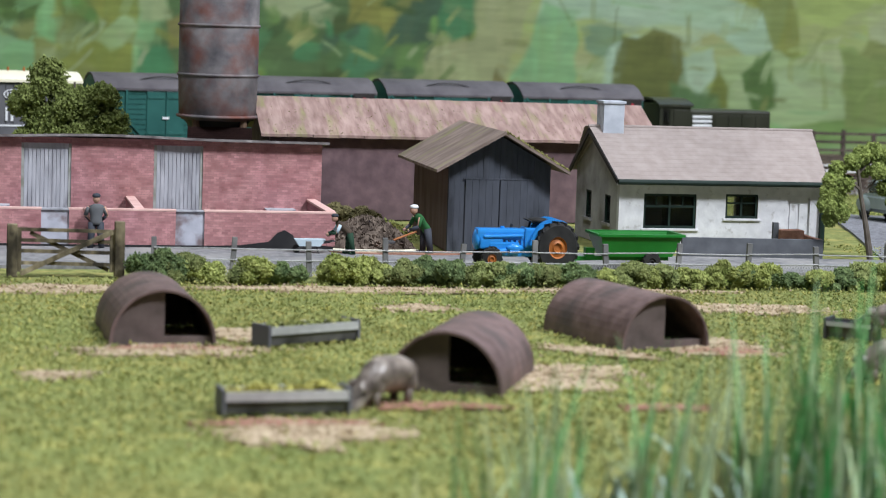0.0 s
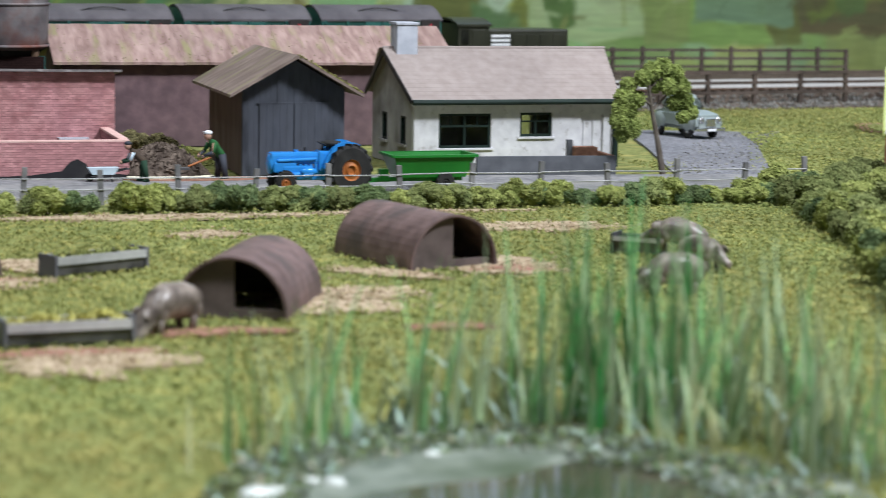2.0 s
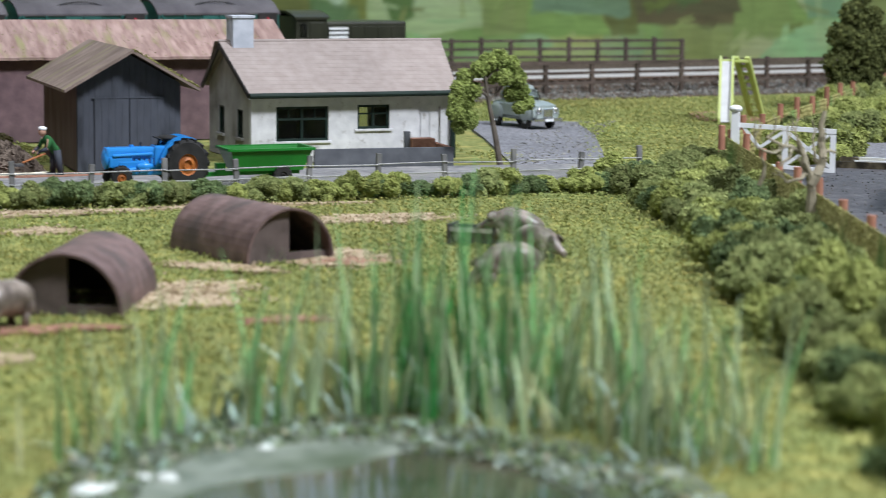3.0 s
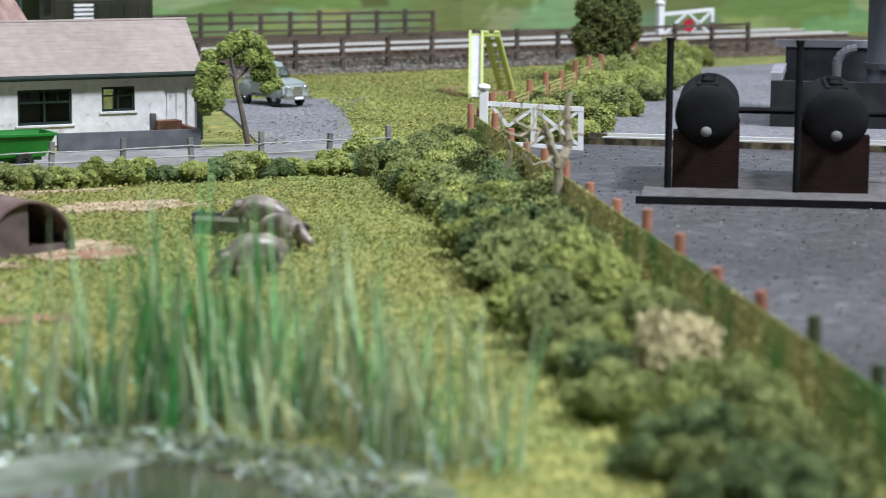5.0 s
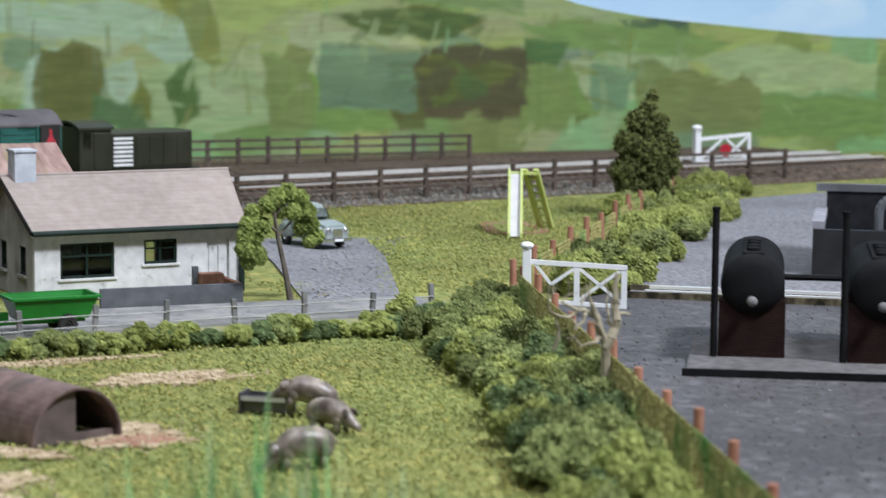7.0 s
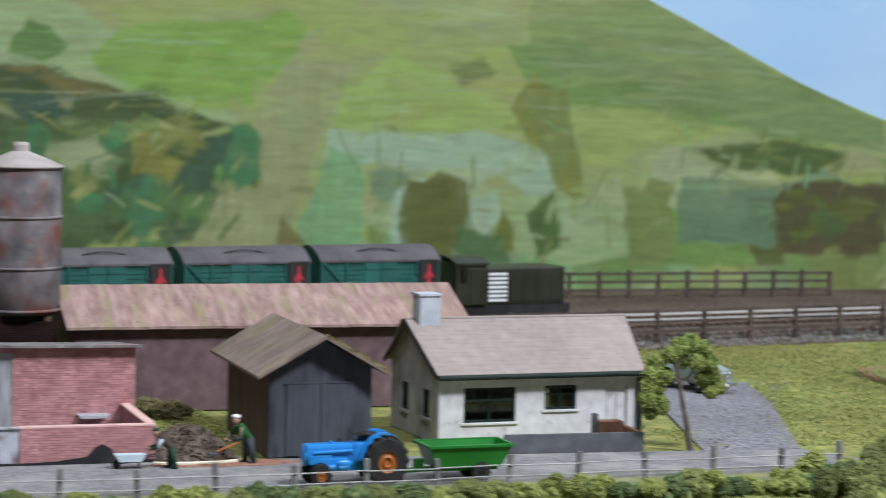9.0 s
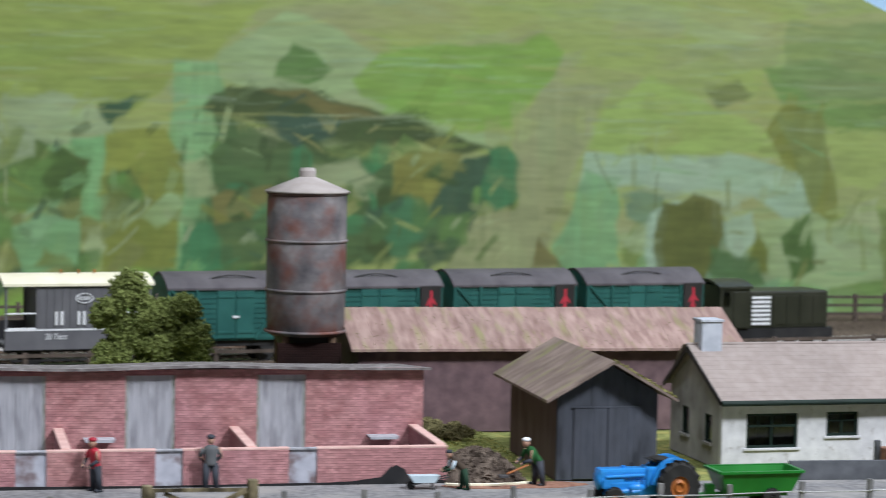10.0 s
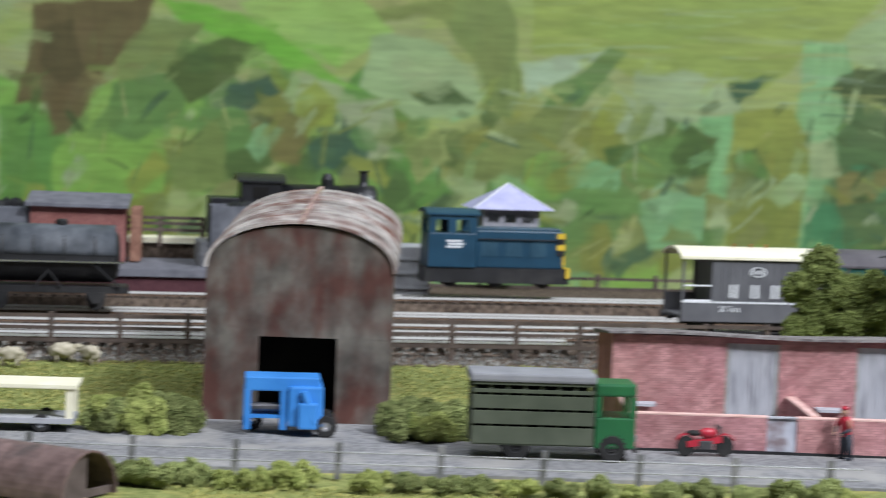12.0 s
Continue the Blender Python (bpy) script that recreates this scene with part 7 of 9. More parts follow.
def tractor():
    t = thing("tractor", -5.35, -7.1, 0.05, 2, "bright blue die-cast model tractor with orange wheels", "tractor")
    part("bonnet", box(-1.95, 0.1, -0.34, 0.34, 0.98, 1.38, 0.1), "tractor_blue", t, smooth=False)
    part("side_panel", box(-1.85, -0.95, -0.4, 0.4, 0.72, 1.08, 0.07), "tractor_blue", t)
    for k in range(4):
        part("engine_fin", box(-0.85 + 0.2 * k, -0.75 + 0.2 * k, -0.4, -0.28, 0.7, 1.0, 0.02), "tractor_blue", t)
    part("air_pipe", rod((-1.7, -0.4, 1.12), (-0.2, -0.4, 1.16), 0.05, n=8), "tractor_blue", t)
    part("fuel_cap", rod((-0.9, 0, 1.36), (-0.9, 0, 1.45), 0.09, n=10), "tractor_blue", t)
    part("nose", lump((-1.9, 0, 1.0), (0.16, 0.36, 0.36)), "tractor_blue", t, smooth=True)
    part("gearbox", box(-1.2, 0.9, -0.28, 0.28, 0.45, 0.8, 0.06), "tractor_blue", t)
    part("engine", box(-1.5, -0.3, -0.42, 0.42, 0.5, 0.95, 0.06), "tractor_blue", t)
    for x in (-1.2, -0.7):
        part("engine_detail", rod((x, -0.48, 0.62), (x + 0.35, -0.48, 0.66), 0.09), "tractor_blue", t)
    part("side_tank", lump((-0.5, -0.45, 0.75), (0.35, 0.12, 0.14)), "tractor_blue", t, smooth=True)
    part("cowl", box(-0.1, 0.55, -0.42, 0.42, 0.75, 1.42, 0.08), "tractor_blue", t)
    for y in (-0.5, 0.5):
        pts = []
        for k in range(11):
            a = math.pi * (0.34 + 0.62 * k / 10)
            pts.append((1.02 + 0.98 * math.cos(a), 0.74 + 1.0 * math.sin(a)))
        pts2 = [(1.02 + 0.8 * (px - 1.02), 0.74 + 0.8 * (pz - 0.74)) for px, pz in pts]
        part("mudguard", prism(pts + pts2[::-1], y - 0.14, y + 0.14, "Y"), "tractor_blue", t)
    wheel("rear_wheel", t, 1.05, -0.78, 0.82, 0.42, "orange")
    wheel("rear_wheel", t, 1.05, 0.78, 0.82, 0.42, "orange")
    wheel("front_wheel", t, -1.45, -0.62, 0.4, 0.24, "orange")
    wheel("front_wheel", t, -1.45, 0.62, 0.4, 0.24, "rubber")
    part("front_axle", rod((-1.45, -0.6, 0.44), (-1.45, 0.6, 0.44), 0.08), "tractor_blue", t)
    sw = part("steering_wheel", lathe([(0.24, -0.03), (0.31, 0), (0.24, 0.03)], 20, m=Matrix.Translation((0.2, 0, 1.62)) @ Matrix.Rotation(0.35, 4, "Y")), "rubber", t)
    part("steering_column", rod((0.1, 0, 1.35), (0.2, 0, 1.6), 0.045), "rubber", sw)
    part("seat", lump((0.5, 0, 1.66), (0.42, 0.4, 0.1)), "rubber", t, smooth=True)
    part("exhaust", rod((-0.5, 0.3, 1.3), (-0.45, 0.3, 1.5), 0.05), "black_paint", t)
    t.matrix_basis = t.matrix_basis @ Matrix.Diagonal((0.87, 0.87, 1.0, 1))


tractor()


def farm_trailer():
    t = thing("farm_trailer", -1.48, -7.1, 0.05, 2, "green tipping farm trailer hitched behind the tractor", "trailer")
    bm = bmesh.new()
    lo = [(-1.45, -0.6, 0.55), (1.25, -0.6, 0.55), (1.25, 0.6, 0.55), (-1.45, 0.6, 0.55)]
    hi = [(-1.75, -0.8, 1.3), (1.6, -0.8, 1.3), (1.6, 0.8, 1.3), (-1.75, 0.8, 1.3)]
    a = [bm.verts.new(c) for c in lo]
    b = [bm.verts.new(c) for c in hi]
    bm.faces.new(a[::-1])
    for k in range(4):
        bm.faces.new((a[k], a[(k + 1) % 4], b[(k + 1) % 4], b[k]))
    bmesh.ops.recalc_face_normals(bm, faces=bm.faces)
    bmesh.ops.solidify(bm, geom=list(bm.faces), thickness=0.07)
    part("body", bm, "trailer_green", t)
    for y in (-0.8, 0.8):
        part("top_rim", beam((-1.8, y, 1.3), (1.65, y, 1.3), 0.14, 0.08), "trailer_green", t)
    for x in (-1.78, 1.63):
        part("top_rim", beam((x, -0.8, 1.3), (x, 0.8, 1.3), 0.14, 0.08), "trailer_green", t)
    part("chassis", box(-1.3, 1.2, -0.35, 0.35, 0.4, 0.55), "trailer_green", t)
    part("drawbar", beam((-1.3, 0, 0.45), (-2.6, 0, 0.42), 0.25, 0.14), "trailer_green", t)
    part("drawbar_bracket", box(-2.1, -1.75, -0.16, 0.16, 0.4, 0.8), "trailer_green", t)
    part("hitch", rod((-2.6, 0, 0.4), (-3.1, 0, 0.45), 0.05), "trough_metal", t)
    for y in (-0.62, 0.62):
        wheel("wheel", t, 0.4, y, 0.36, 0.24, "rubber")
    t.matrix_basis = t.matrix_basis @ Matrix.Diagonal((0.86, 0.95, 0.97, 1))


farm_trailer()


def cattle_lorry():
    t = thing("cattle_lorry", -33.4, -3.6, 0.05, 2, "olive green slatted cattle lorry with brighter green cab", "lorry")
    b = part("body", box(-2.7, 1.35, -0.85, 0.85, 0.5, 0.62), "lorry_green", t)
    for z0, z1 in ((0.55, 1.12), (1.2, 1.64), (1.72, 2.16), (2.24, 2.36), (2.5, 2.6)):
        for y in (-0.88, 0.8):
            part("slat", box(-2.7, 1.35, y, y + 0.08, z0, z1, 0.01), "lorry_green", b)
    for k in range(8):
        x = -2.66 + 0.565 * k
        for y in (-0.8, 0.72):
            part("post", box(x - 0.05, x + 0.05, y, y + 0.08, 0.5, 2.6), "lorry_green", b)
    for x in (-2.7, 1.29):
        part("end_board", box(x, x + 0.06, -0.8, 0.8, 0.6, 2.1), "lorry_green", b)
    # added dark sheet so the slat gaps show painted shade
    part("slat_gap_shade", box(-2.6, 1.25, -0.06, 0.06, 0.62, 2.58), "dark_inside", b)
    part("roof", box(-2.8, 1.4, -0.95, 0.95, 2.6, 2.9, 0.08), "lorry_roof", t, "grey flat roof")
    # cab in pieces round its windows
    c = part("cab", box(1.4, 2.75, -0.82, 0.82, 0.45, 1.5, 0.06), "cab_green", t)
    part("cab_roof", box(1.4, 2.75, -0.82, 0.82, 2.2, 2.62, 0.08), "cab_green", c)
    for x, y in ((1.5, -0.76), (2.65, -0.76), (1.5, 0.76), (2.65, 0.76)):
        part("pillar", box(x - 0.1, x + 0.1, y - 0.06, y + 0.06, 1.5, 2.2), "cab_green", c)
    part("cab_window", box(1.6, 2.55, -0.76, -0.74, 1.5, 2.2), "glass", c)
    part("cab_back", box(1.4, 1.46, -0.8, 0.8, 1.5, 2.2), "cream", c)
    part("headlight", lump((2.78, -0.55, 0.8), (0.07, 0.13, 0.13)), "chrome", t)
    part("bumper", box(2.7, 2.85, -0.85, 0.85, 0.35, 0.5, 0.02), "black_paint", t)
    for x in (-1.2, 2.0):
        for y in (-0.72, 0.72):
            wheel("wheel", t, x, y, 0.46, 0.25, "black_paint")


cattle_lorry()


def baler():
    t = thing("baler", -42.3, -0.4, 0.05, 4, "blue model baler parked before the barn doorway", "farm machine")
    part("hood", box(-1.5, 1.1, -0.7, 0.7, 1.55, 2.05, 0.06), "combine_blue", t)
    part("body", box(0.0, 1.2, -0.85, 0.75, 0.35, 1.75, 0.08), "combine_blue", t)
    part("side_box", box(0.35, 1.0, -1.1, -0.85, 0.3, 1.2, 0.06), "combine_blue", t)
    for x in (-1.4, -0.15):
        part("post", box(x - 0.12, x + 0.12, -0.7, -0.5, 0.2, 1.6, 0.03), "combine_blue", t)
        part("post", box(x - 0.12, x + 0.12, 0.5, 0.7, 0.2, 1.6, 0.03), "combine_blue", t)
    part("shelf", box(-1.4, 0, -0.6, 0.6, 0.6, 0.7), "combine_blue", t)
    part("roller", rod((-1.3, -0.3, 0.95), (-0.1, -0.3, 0.95), 0.16), "trough_metal", t)
    part("pipe", rod((0.5, -0.95, 1.6), (0.9, -1.0, 0.5), 0.13), "combine_blue", t)
    for y in (-0.75, 0.75):
        wheel("wheel", t, 1.3, y, 0.38, 0.22, "chrome")
    wheel("wheel", t, -1.2, 0.6, 0.35, 0.2, "chrome")


baler()


def dray():
    t = thing("flat_trailer", -52.0, -1.2, 0.05, 2, "cream-roofed open farm trailer standing by the lane", "trailer")
    part("roof", box(-3.5, 2.6, -1.0, 1.0, 1.5, 1.66, 0.03), "cream", t)
    for x in (-3.2, -0.5, 2.35):
        for y in (-0.85, 0.85):
            part("post", box(x - 0.12, x + 0.12, y - 0.08, y + 0.08, 0.3, 1.5), "cream", t)
    part("bed", box(-3.4, 2.5, -0.95, 0.95, 0.3, 0.5, 0.02), "concrete", t)
    for x in (-2.4, 1.4):
        for y in (-0.8, 0.8):
            wheel("wheel", t, x, y, 0.3, 0.2, "concrete")


dray()


def saloon_car():
    t = thing("saloon_car", 16.1, 13.4, 0.06, -76, "pale grey-green vintage model saloon car", "car")
    # side profile pushed across, with rounded shoulders
    low = [(-1.9, 0.35), (1.95, 0.35), (2.05, 0.6), (2.0, 0.95), (1.0, 1.12), (-1.2, 1.12), (-1.9, 0.95), (-2.0, 0.6)]
    bm = prism(low, -0.78, 0.78, "Y")
    bmesh.ops.bevel(bm, geom=list(bm.edges), offset=0.16, segments=3, affect="EDGES")
    body = part("body", bm, "car_paint", t)
    bm = prism([(-1.45, 1.1), (0.75, 1.1), (0.3, 1.66), (-0.1, 1.78), (-0.8, 1.76), (-1.2, 1.6)], -0.64, 0.64, "Y")
    bmesh.ops.bevel(bm, geom=list(bm.edges), offset=0.18, segments=3, affect="EDGES")
    part("cabin", bm, "car_paint", body)
    part("windscreen", prism([(0.7, 1.16), (0.74, 1.16), (0.36, 1.6), (0.32, 1.6)], -0.52, 0.52, "Y"), "glass", body)
    for y in (-0.66, 0.62):
        part("side_window", prism([(-1.1, 1.18), (0.5, 1.18), (0.22, 1.56), (-0.85, 1.56)], y, y + 0.04, "Y"), "glass", body)
    for y in (-0.72, 0.72):
        for x in (-1.2, 1.2):
            part("wing", lump((x, y, 0.62), (0.6, 0.17, 0.4)), "car_paint", body, smooth=True)
            wheel("wheel", t, x, y, 0.36, 0.2, "chrome")
    for y in (-0.5, 0.5):
        part("headlight", lump((1.98, y, 0.78), (0.1, 0.15, 0.15)), "chrome", t, smooth=True)
    part("grille", box(1.98, 2.08, -0.28, 0.28, 0.5, 0.85, 0.03), "chrome", t)
    part("bumper", box(2.02, 2.16, -0.82, 0.82, 0.32, 0.46, 0.03), "chrome", t)
    part("number_bar", box(2.16, 2.18, -0.25, 0.25, 0.34, 0.44), "white_paint", t)

    t.matrix_basis = t.matrix_basis @ Matrix.Diagonal((0.9, 0.9, 1.06, 1))


saloon_car()


# ---- fences, gates, playground, tanks ----
def wire_fence():
    f = thing("wire_fence", 0, 0, 0, 0, "grey post and wire fence with fine netting along the lane", "fence")
    n = 13
    last = None
    for k in range(n):
        x = -17.76 + 2.45 * k
        y = -9.1 - 0.25 * math.sin(k * 0.5) + (0.45 if k > 11 else 0)
        h = 1.18 + 0.08 * math.sin(k * 2.7)
        lean = 0.08 * math.sin(k * 1.9)
        part("post", beam((x, y, 0), (x + lean, y, h), 0.16, 0.16), "post_grey", f)
        if last:
            for z in (0.5, 0.85):
                part("wire", rod((last[0], last[1] - 0.1, z), (x, y - 0.1, z + 0.03 * math.sin(k * 3)), 0.022, n=5), "wire", f)
            bm = bmesh.new()
            m = 26
            for j in range(m):
                a = j / m
                for s in (0, 1):
                    p = (last[0] + (x - last[0]) * a, last[1] - 0.08, 0.02 if s else 0.52)
                    q = (last[0] + (x - last[0]) * (a + 3.2 / m), last[1] - 0.08 + (y - last[1]) * a, 0.52 if s else 0.02)
                    rod(p, q, 0.009, n=3, bm=bm)
            part("netting", bm, "wire", f)
        last = (x, y)
    for k in range(5):
        x = -50 + 3.2 * k
        part("post", beam((x, -8.8, 0), (x + 0.05, -8.8, 1.15), 0.2, 0.2), "post_grey", f)
    for k in range(4):
        x = -34 + 3.0 * k
        part("post", beam((x, -8.8, 0), (x + 0.05, -8.8, 1.1), 0.2, 0.2), "post_grey", f)
    for z in (0.5, 0.85):
        part("wire", rod((-50, -8.9, z), (-24, -8.9, z), 0.022, n=5), "wire", f)


wire_fence()


def field_gate():
    g = thing("field_gate", -20.6, -10.1, 0, 4, "weathered five-bar wooden field gate between two posts", "gate")
    for x in (-1.55, 1.72):
        part("gate_post", box(x - 0.15, x + 0.15, -0.16, 0.16, 0, 1.62 + (0.1 if x > 0 else 0), 0.03), "weathered_wood", g)
    for z in (0.35, 0.72, 1.05, 1.38):
        part("bar", beam((-1.42, 0.03, z + 0.08), (1.58, 0, z + 0.02), 0.09, 0.11), "weathered_wood", g)
    part("brace", beam((-1.3, -0.08, 0.1), (1.5, -0.08, 1.4), 0.09, 0.15), "weathered_wood", g)
    part("brace", beam((1.4, 0.08, 0.2), (-1.0, 0.08, 1.35), 0.07, 0.13), "weathered_wood", g)
    for x in (-1.34, 1.5):
        part("stile", box(x - 0.07, x + 0.07, -0.05, 0.07, 0.15, 1.45), "weathered_wood", g)


field_gate()


def white_gate():
    g = thing("white_gate", 14.85, -9.5, 0, -30, "white painted crossing gate with cross bracing", "gate")
    part("gate_post", box(-0.15, 0.15, -0.15, 0.15, 0, 2.45, 0.02), "white_paint", g)
    part("post_cap", lump((0, 0, 2.55), (0.24, 0.24, 0.14)), "white_paint", g)
    L = 3.5
    part("top_bar", beam((0.15, 0, 1.98), (L, 0, 1.83), 0.12, 0.16), "white_paint", g)
    part("bottom_bar", beam((0.3, 0, 0.62), (L, 0, 0.45), 0.12, 0.13), "white_paint", g)
    for x in (1.75, L - 0.1):
        part("upright", box(x - 0.1, x + 0.1, -0.05, 0.05, 0.5, 1.85), "white_paint", g)
    for a, c in (((1.8, 1.8), (L - 0.2, 0.6)), ((1.8, 0.65), (L - 0.2, 1.75)), ((0.3, 1.9), (0.85, 1.2)), ((0.85, 1.2), (1.7, 1.8))):
        part("brace", beam((a[0], 0, a[1]), (c[0], 0, c[1]), 0.08, 0.11), "white_paint", g)


white_gate()


def far_gate():
    g = thing("white_gate", 53.2, 41.5, 0, 0, "white crossing gate with red target beyond the railway", "gate")
    part("gate_post", box(-0.2, 0.2, -0.2, 0.2, 0, 2.8, 0.02), "white_paint", g)
    part("post_cap", lump((0, 0, 2.9), (0.34, 0.34, 0.2)), "white_paint", g)
    part("top_bar", beam((0.2, 0, 2.2), (3.8, 0, 2.45), 0.15, 0.22), "white_paint", g)
    part("bottom_bar", beam((0.2, 0, 0.8), (3.8, 0, 0.8), 0.15, 0.2), "white_paint", g)
    for a, c in (((0.2, 0.9), (2.0, 2.3)), ((2.0, 2.3), (3.7, 0.9)), ((2.0, 0.9), (3.7, 2.3))):
        part("brace", beam((a[0], 0, a[1]), (c[0], 0, c[1]), 0.1, 0.14), "white_paint", g)
    part("upright", box(3.7, 3.9, -0.08, 0.08, 0.7, 2.55), "white_paint", g)
    part("target", lathe([(0.05, -0.04), (0.4, -0.04), (0.4, 0.04), (0.05, 0.04)], 18, "Y", m=Matrix.Translation((2.0, -0.15, 1.5))), "red_paint", g)


far_gate()


def fx(y):
    return 14.7 + 0.345 * (y + 9.7)


def mesh_fence():
    f = thing("mesh_fence", 0, 0, 0, 0, "red-brown post fence with green mesh panels along the yard", "fence")
    ys = [-9.06 - 3.3 * k for k in range(15)]
    for k, y in enumerate(ys):
        x = fx(y)
        h = 1.78 + 0.14 * math.sin(k * 1.7)
        part("post", rod((x, y, 0), (x + 0.04 * math.sin(k), y, h), 0.13, 0.12, n=10), "red_wood" if y > -46.5 else "post_green", f)
        if k + 1 < len(ys):
            y2 = ys[k + 1]
            x, x2 = x - 0.17, fx(y2) - 0.17
            bm = bmesh.new()
            for j in range(26):
                a = j / 26
                for d in (1.0, -1.0):
                    z0, z1 = (0.02, 1.5) if d > 0 else (1.5, 0.02)
                    b = min(1.0, a + 0.3)
                    rod((x + (x2 - x) * a, y + (y2 - y) * a, z0), (x + (x2 - x) * b, y + (y2 - y) * b, z0 + (z1 - z0) * (b - a) / 0.3), 0.022, n=4, bm=bm)
            for z in (0.05, 0.45, 0.85, 1.2, 1.5):
                rod((x, y, z), (x2, y2, z), 0.02, n=4, bm=bm)
            pn = part("mesh_panel", bm, "mesh_green", f)
            rg = np.random.default_rng(700 + k)
            q = rg.uniform(0, 1, 900)
            zz = 1.5 * rg.uniform(0, 1, 900) ** (0.9 + 0.25 * math.sin(k * 2.3))
            ms = solid("moss", crumbs(np.stack([x + (x2 - x) * q, y + (y2 - y) * q + rg.normal(0, 0.02, 900), zz], 1), rg.uniform(0.02, 0.06, 900), rg), "mesh_moss", pn)
            ms["kind"] = "stuff"
    g = thing("mesh_fence", 0, 0, 0, 0, "red-brown post fence with green mesh beside the playground", "fence")
    for k in range(12):
        a = k / 11
        x, y = 15.6 + 26.5 * a, -7.0 + 33 * a
        part("post", rod((x, y, 0), (x, y, 1.75 + 0.12 * math.sin(k * 2.2)), 0.14, 0.12, n=10), "red_wood", g)
        if k:
            x0, y0 = 15.6 + 26.5 * (k - 1) / 11, -7.0 + 33 * (k - 1) / 11
            bm = bmesh.new()
            for j in range(10):
                q = j / 10
                for d in (0, 1):
                    rod((x0 + (x - x0) * q, y0 + (y - y0) * q, 1.3 if d else 0.02), (x0 + (x - x0) * min(1, q + 0.35), y0 + (y - y0) * min(1, q + 0.35), 0.02 if d else 1.3), 0.045, n=4, bm=bm)
            part("mesh_panel", bm, "mesh_green", g)


mesh_fence()


def slide():
    s = thing("playground_slide", 26.2, 13.5, 0, -27, "lime green playground slide with white chute", "slide")
    part("chute", prism([(-0.2, 0.1), (0.1, 0.05), (2.6, 3.0), (3.0, 3.2), (3.0, 3.3), (2.5, 3.12), (0.0, 0.2)], -0.26, 0.26, "X"), "chute_grey", s)
    for x in (-0.36, 0.24):
        part("side_rail", prism([(-0.3, 0.0), (0.1, 0.0), (2.6, 2.95), (3.1, 3.2), (3.1, 3.55), (2.5, 3.4), (-0.3, 0.3)], x, x + 0.12, "X"), "slide_green", s)
    for x in (0.45, 1.0):
        part("ladder_rail", beam((x, 3.0, 3.5), (x + 0.85, 4.9, 0), 0.26, 0.2), "slide_green", s)
    part("platform", box(-0.4, 1.1, 2.9, 3.4, 3.2, 3.35, 0.02), "slide_green", s)
    for k in range(7):
        q = 0.1 + 0.125 * k
        part("rung", rod((1.28 - 0.83 * q, 4.9 - 1.9 * q, 3.5 * q), (1.86 - 0.83 * q, 4.9 - 1.9 * q, 3.5 * q), 0.09, n=8), "slide_green", s)
    s.matrix_basis = s.matrix_basis @ Matrix.Diagonal((0.95, 0.95, 0.84, 1))


slide()
patch("red_ground", 28.0, 17.5, 1.6, 2.9, -20, -0.03, "red_earth", "worn reddish earth ring round the slide", "earth")
patch("inner_turf", 28.0, 17.5, 0.9, 2.0, -20, -0.005, "turf", "green turf inside the worn ring", "turf")


def storage_tank(x, y, turn):
    t = thing("storage_tank", x, y, 0.2, turn, "black horizontal storage tank on brown brick saddle", "tank", "storage tanks")
    part("saddle", box(-0.93, 0.93, -0.05, 0.6, 0, 1.72), "brick_dark", t)
    part("saddle", box(-0.93, 0.93, 4.4, 5.0, 0, 1.72), "brick_dark", t)
    part("tank", lathe([(0.15, -0.16), (0.6, -0.1), (0.82, -0.03), (0.89, 0.1), (0.9, 0.5), (0.9, 5.2), (0.8, 5.45), (0.4, 5.6)], 36, "Y", m=Matrix.Translation((0, -0.1, 2.2))), "tank_black", t, smooth=True)
    part("knob", lathe([(0.05, -0.2), (0.13, -0.16), (0.16, 0.0), (0.1, 0.12)], 14, "Y", m=Matrix.Translation((0, -0.36, 1.75))), "post_grey", t, smooth=True)
    part("top_plate", box(-0.3, 0.3, 0.4, 4.4, 3.0, 3.13, 0.03), "tank_black", t)
    for yy in (0.9, 1.6, 2.4, 3.1):
        part("manhole", lathe([(0.2, 0), (0.2, 0.09), (0.1, 0.12)], 12, m=Matrix.Translation((0, yy, 3.13))), "tank_black", t)
    part("vent_pipe", rod((-1.05, -0.05, -0.1), (-1.05, -0.05, 4.42), 0.1, n=12), "tank_black", t)
    part("vent_cap", rod((-1.05, -0.05, 4.42), (-1.05, -0.05, 4.52), 0.12, n=12), "tank_black", t)
    part("link_pipe", rod((0.8, 2.0, 2.2), (3.0, 2.0, 2.2), 0.1, n=8), "tank_black", t)
    t.matrix_basis = t.matrix_basis @ Matrix.Diagonal((1.1, 1.1, 1.03, 1))


storage_tank(16.75, -20.9, -33.5)
storage_tank(19.75, -23.5, -33.5)
tagged(part("tank_slab", box(0, 8.2, 0, 7.0, 0.0, 0.2, 0.03), "tank_slab", m=at(13.6, -22.2, 0.02, -33.5)), "dark grey concrete slab under the storage tanks", "slab", kind="structure")
tagged(part("slab_kerb", box(-0.1, 8.3, -0.16, 0.0, 0, 0.26), "tank_black", m=at(13.6, -22.2, 0.02, -33.5)), "black timber kerb along the slab", "kerb", kind="structure")


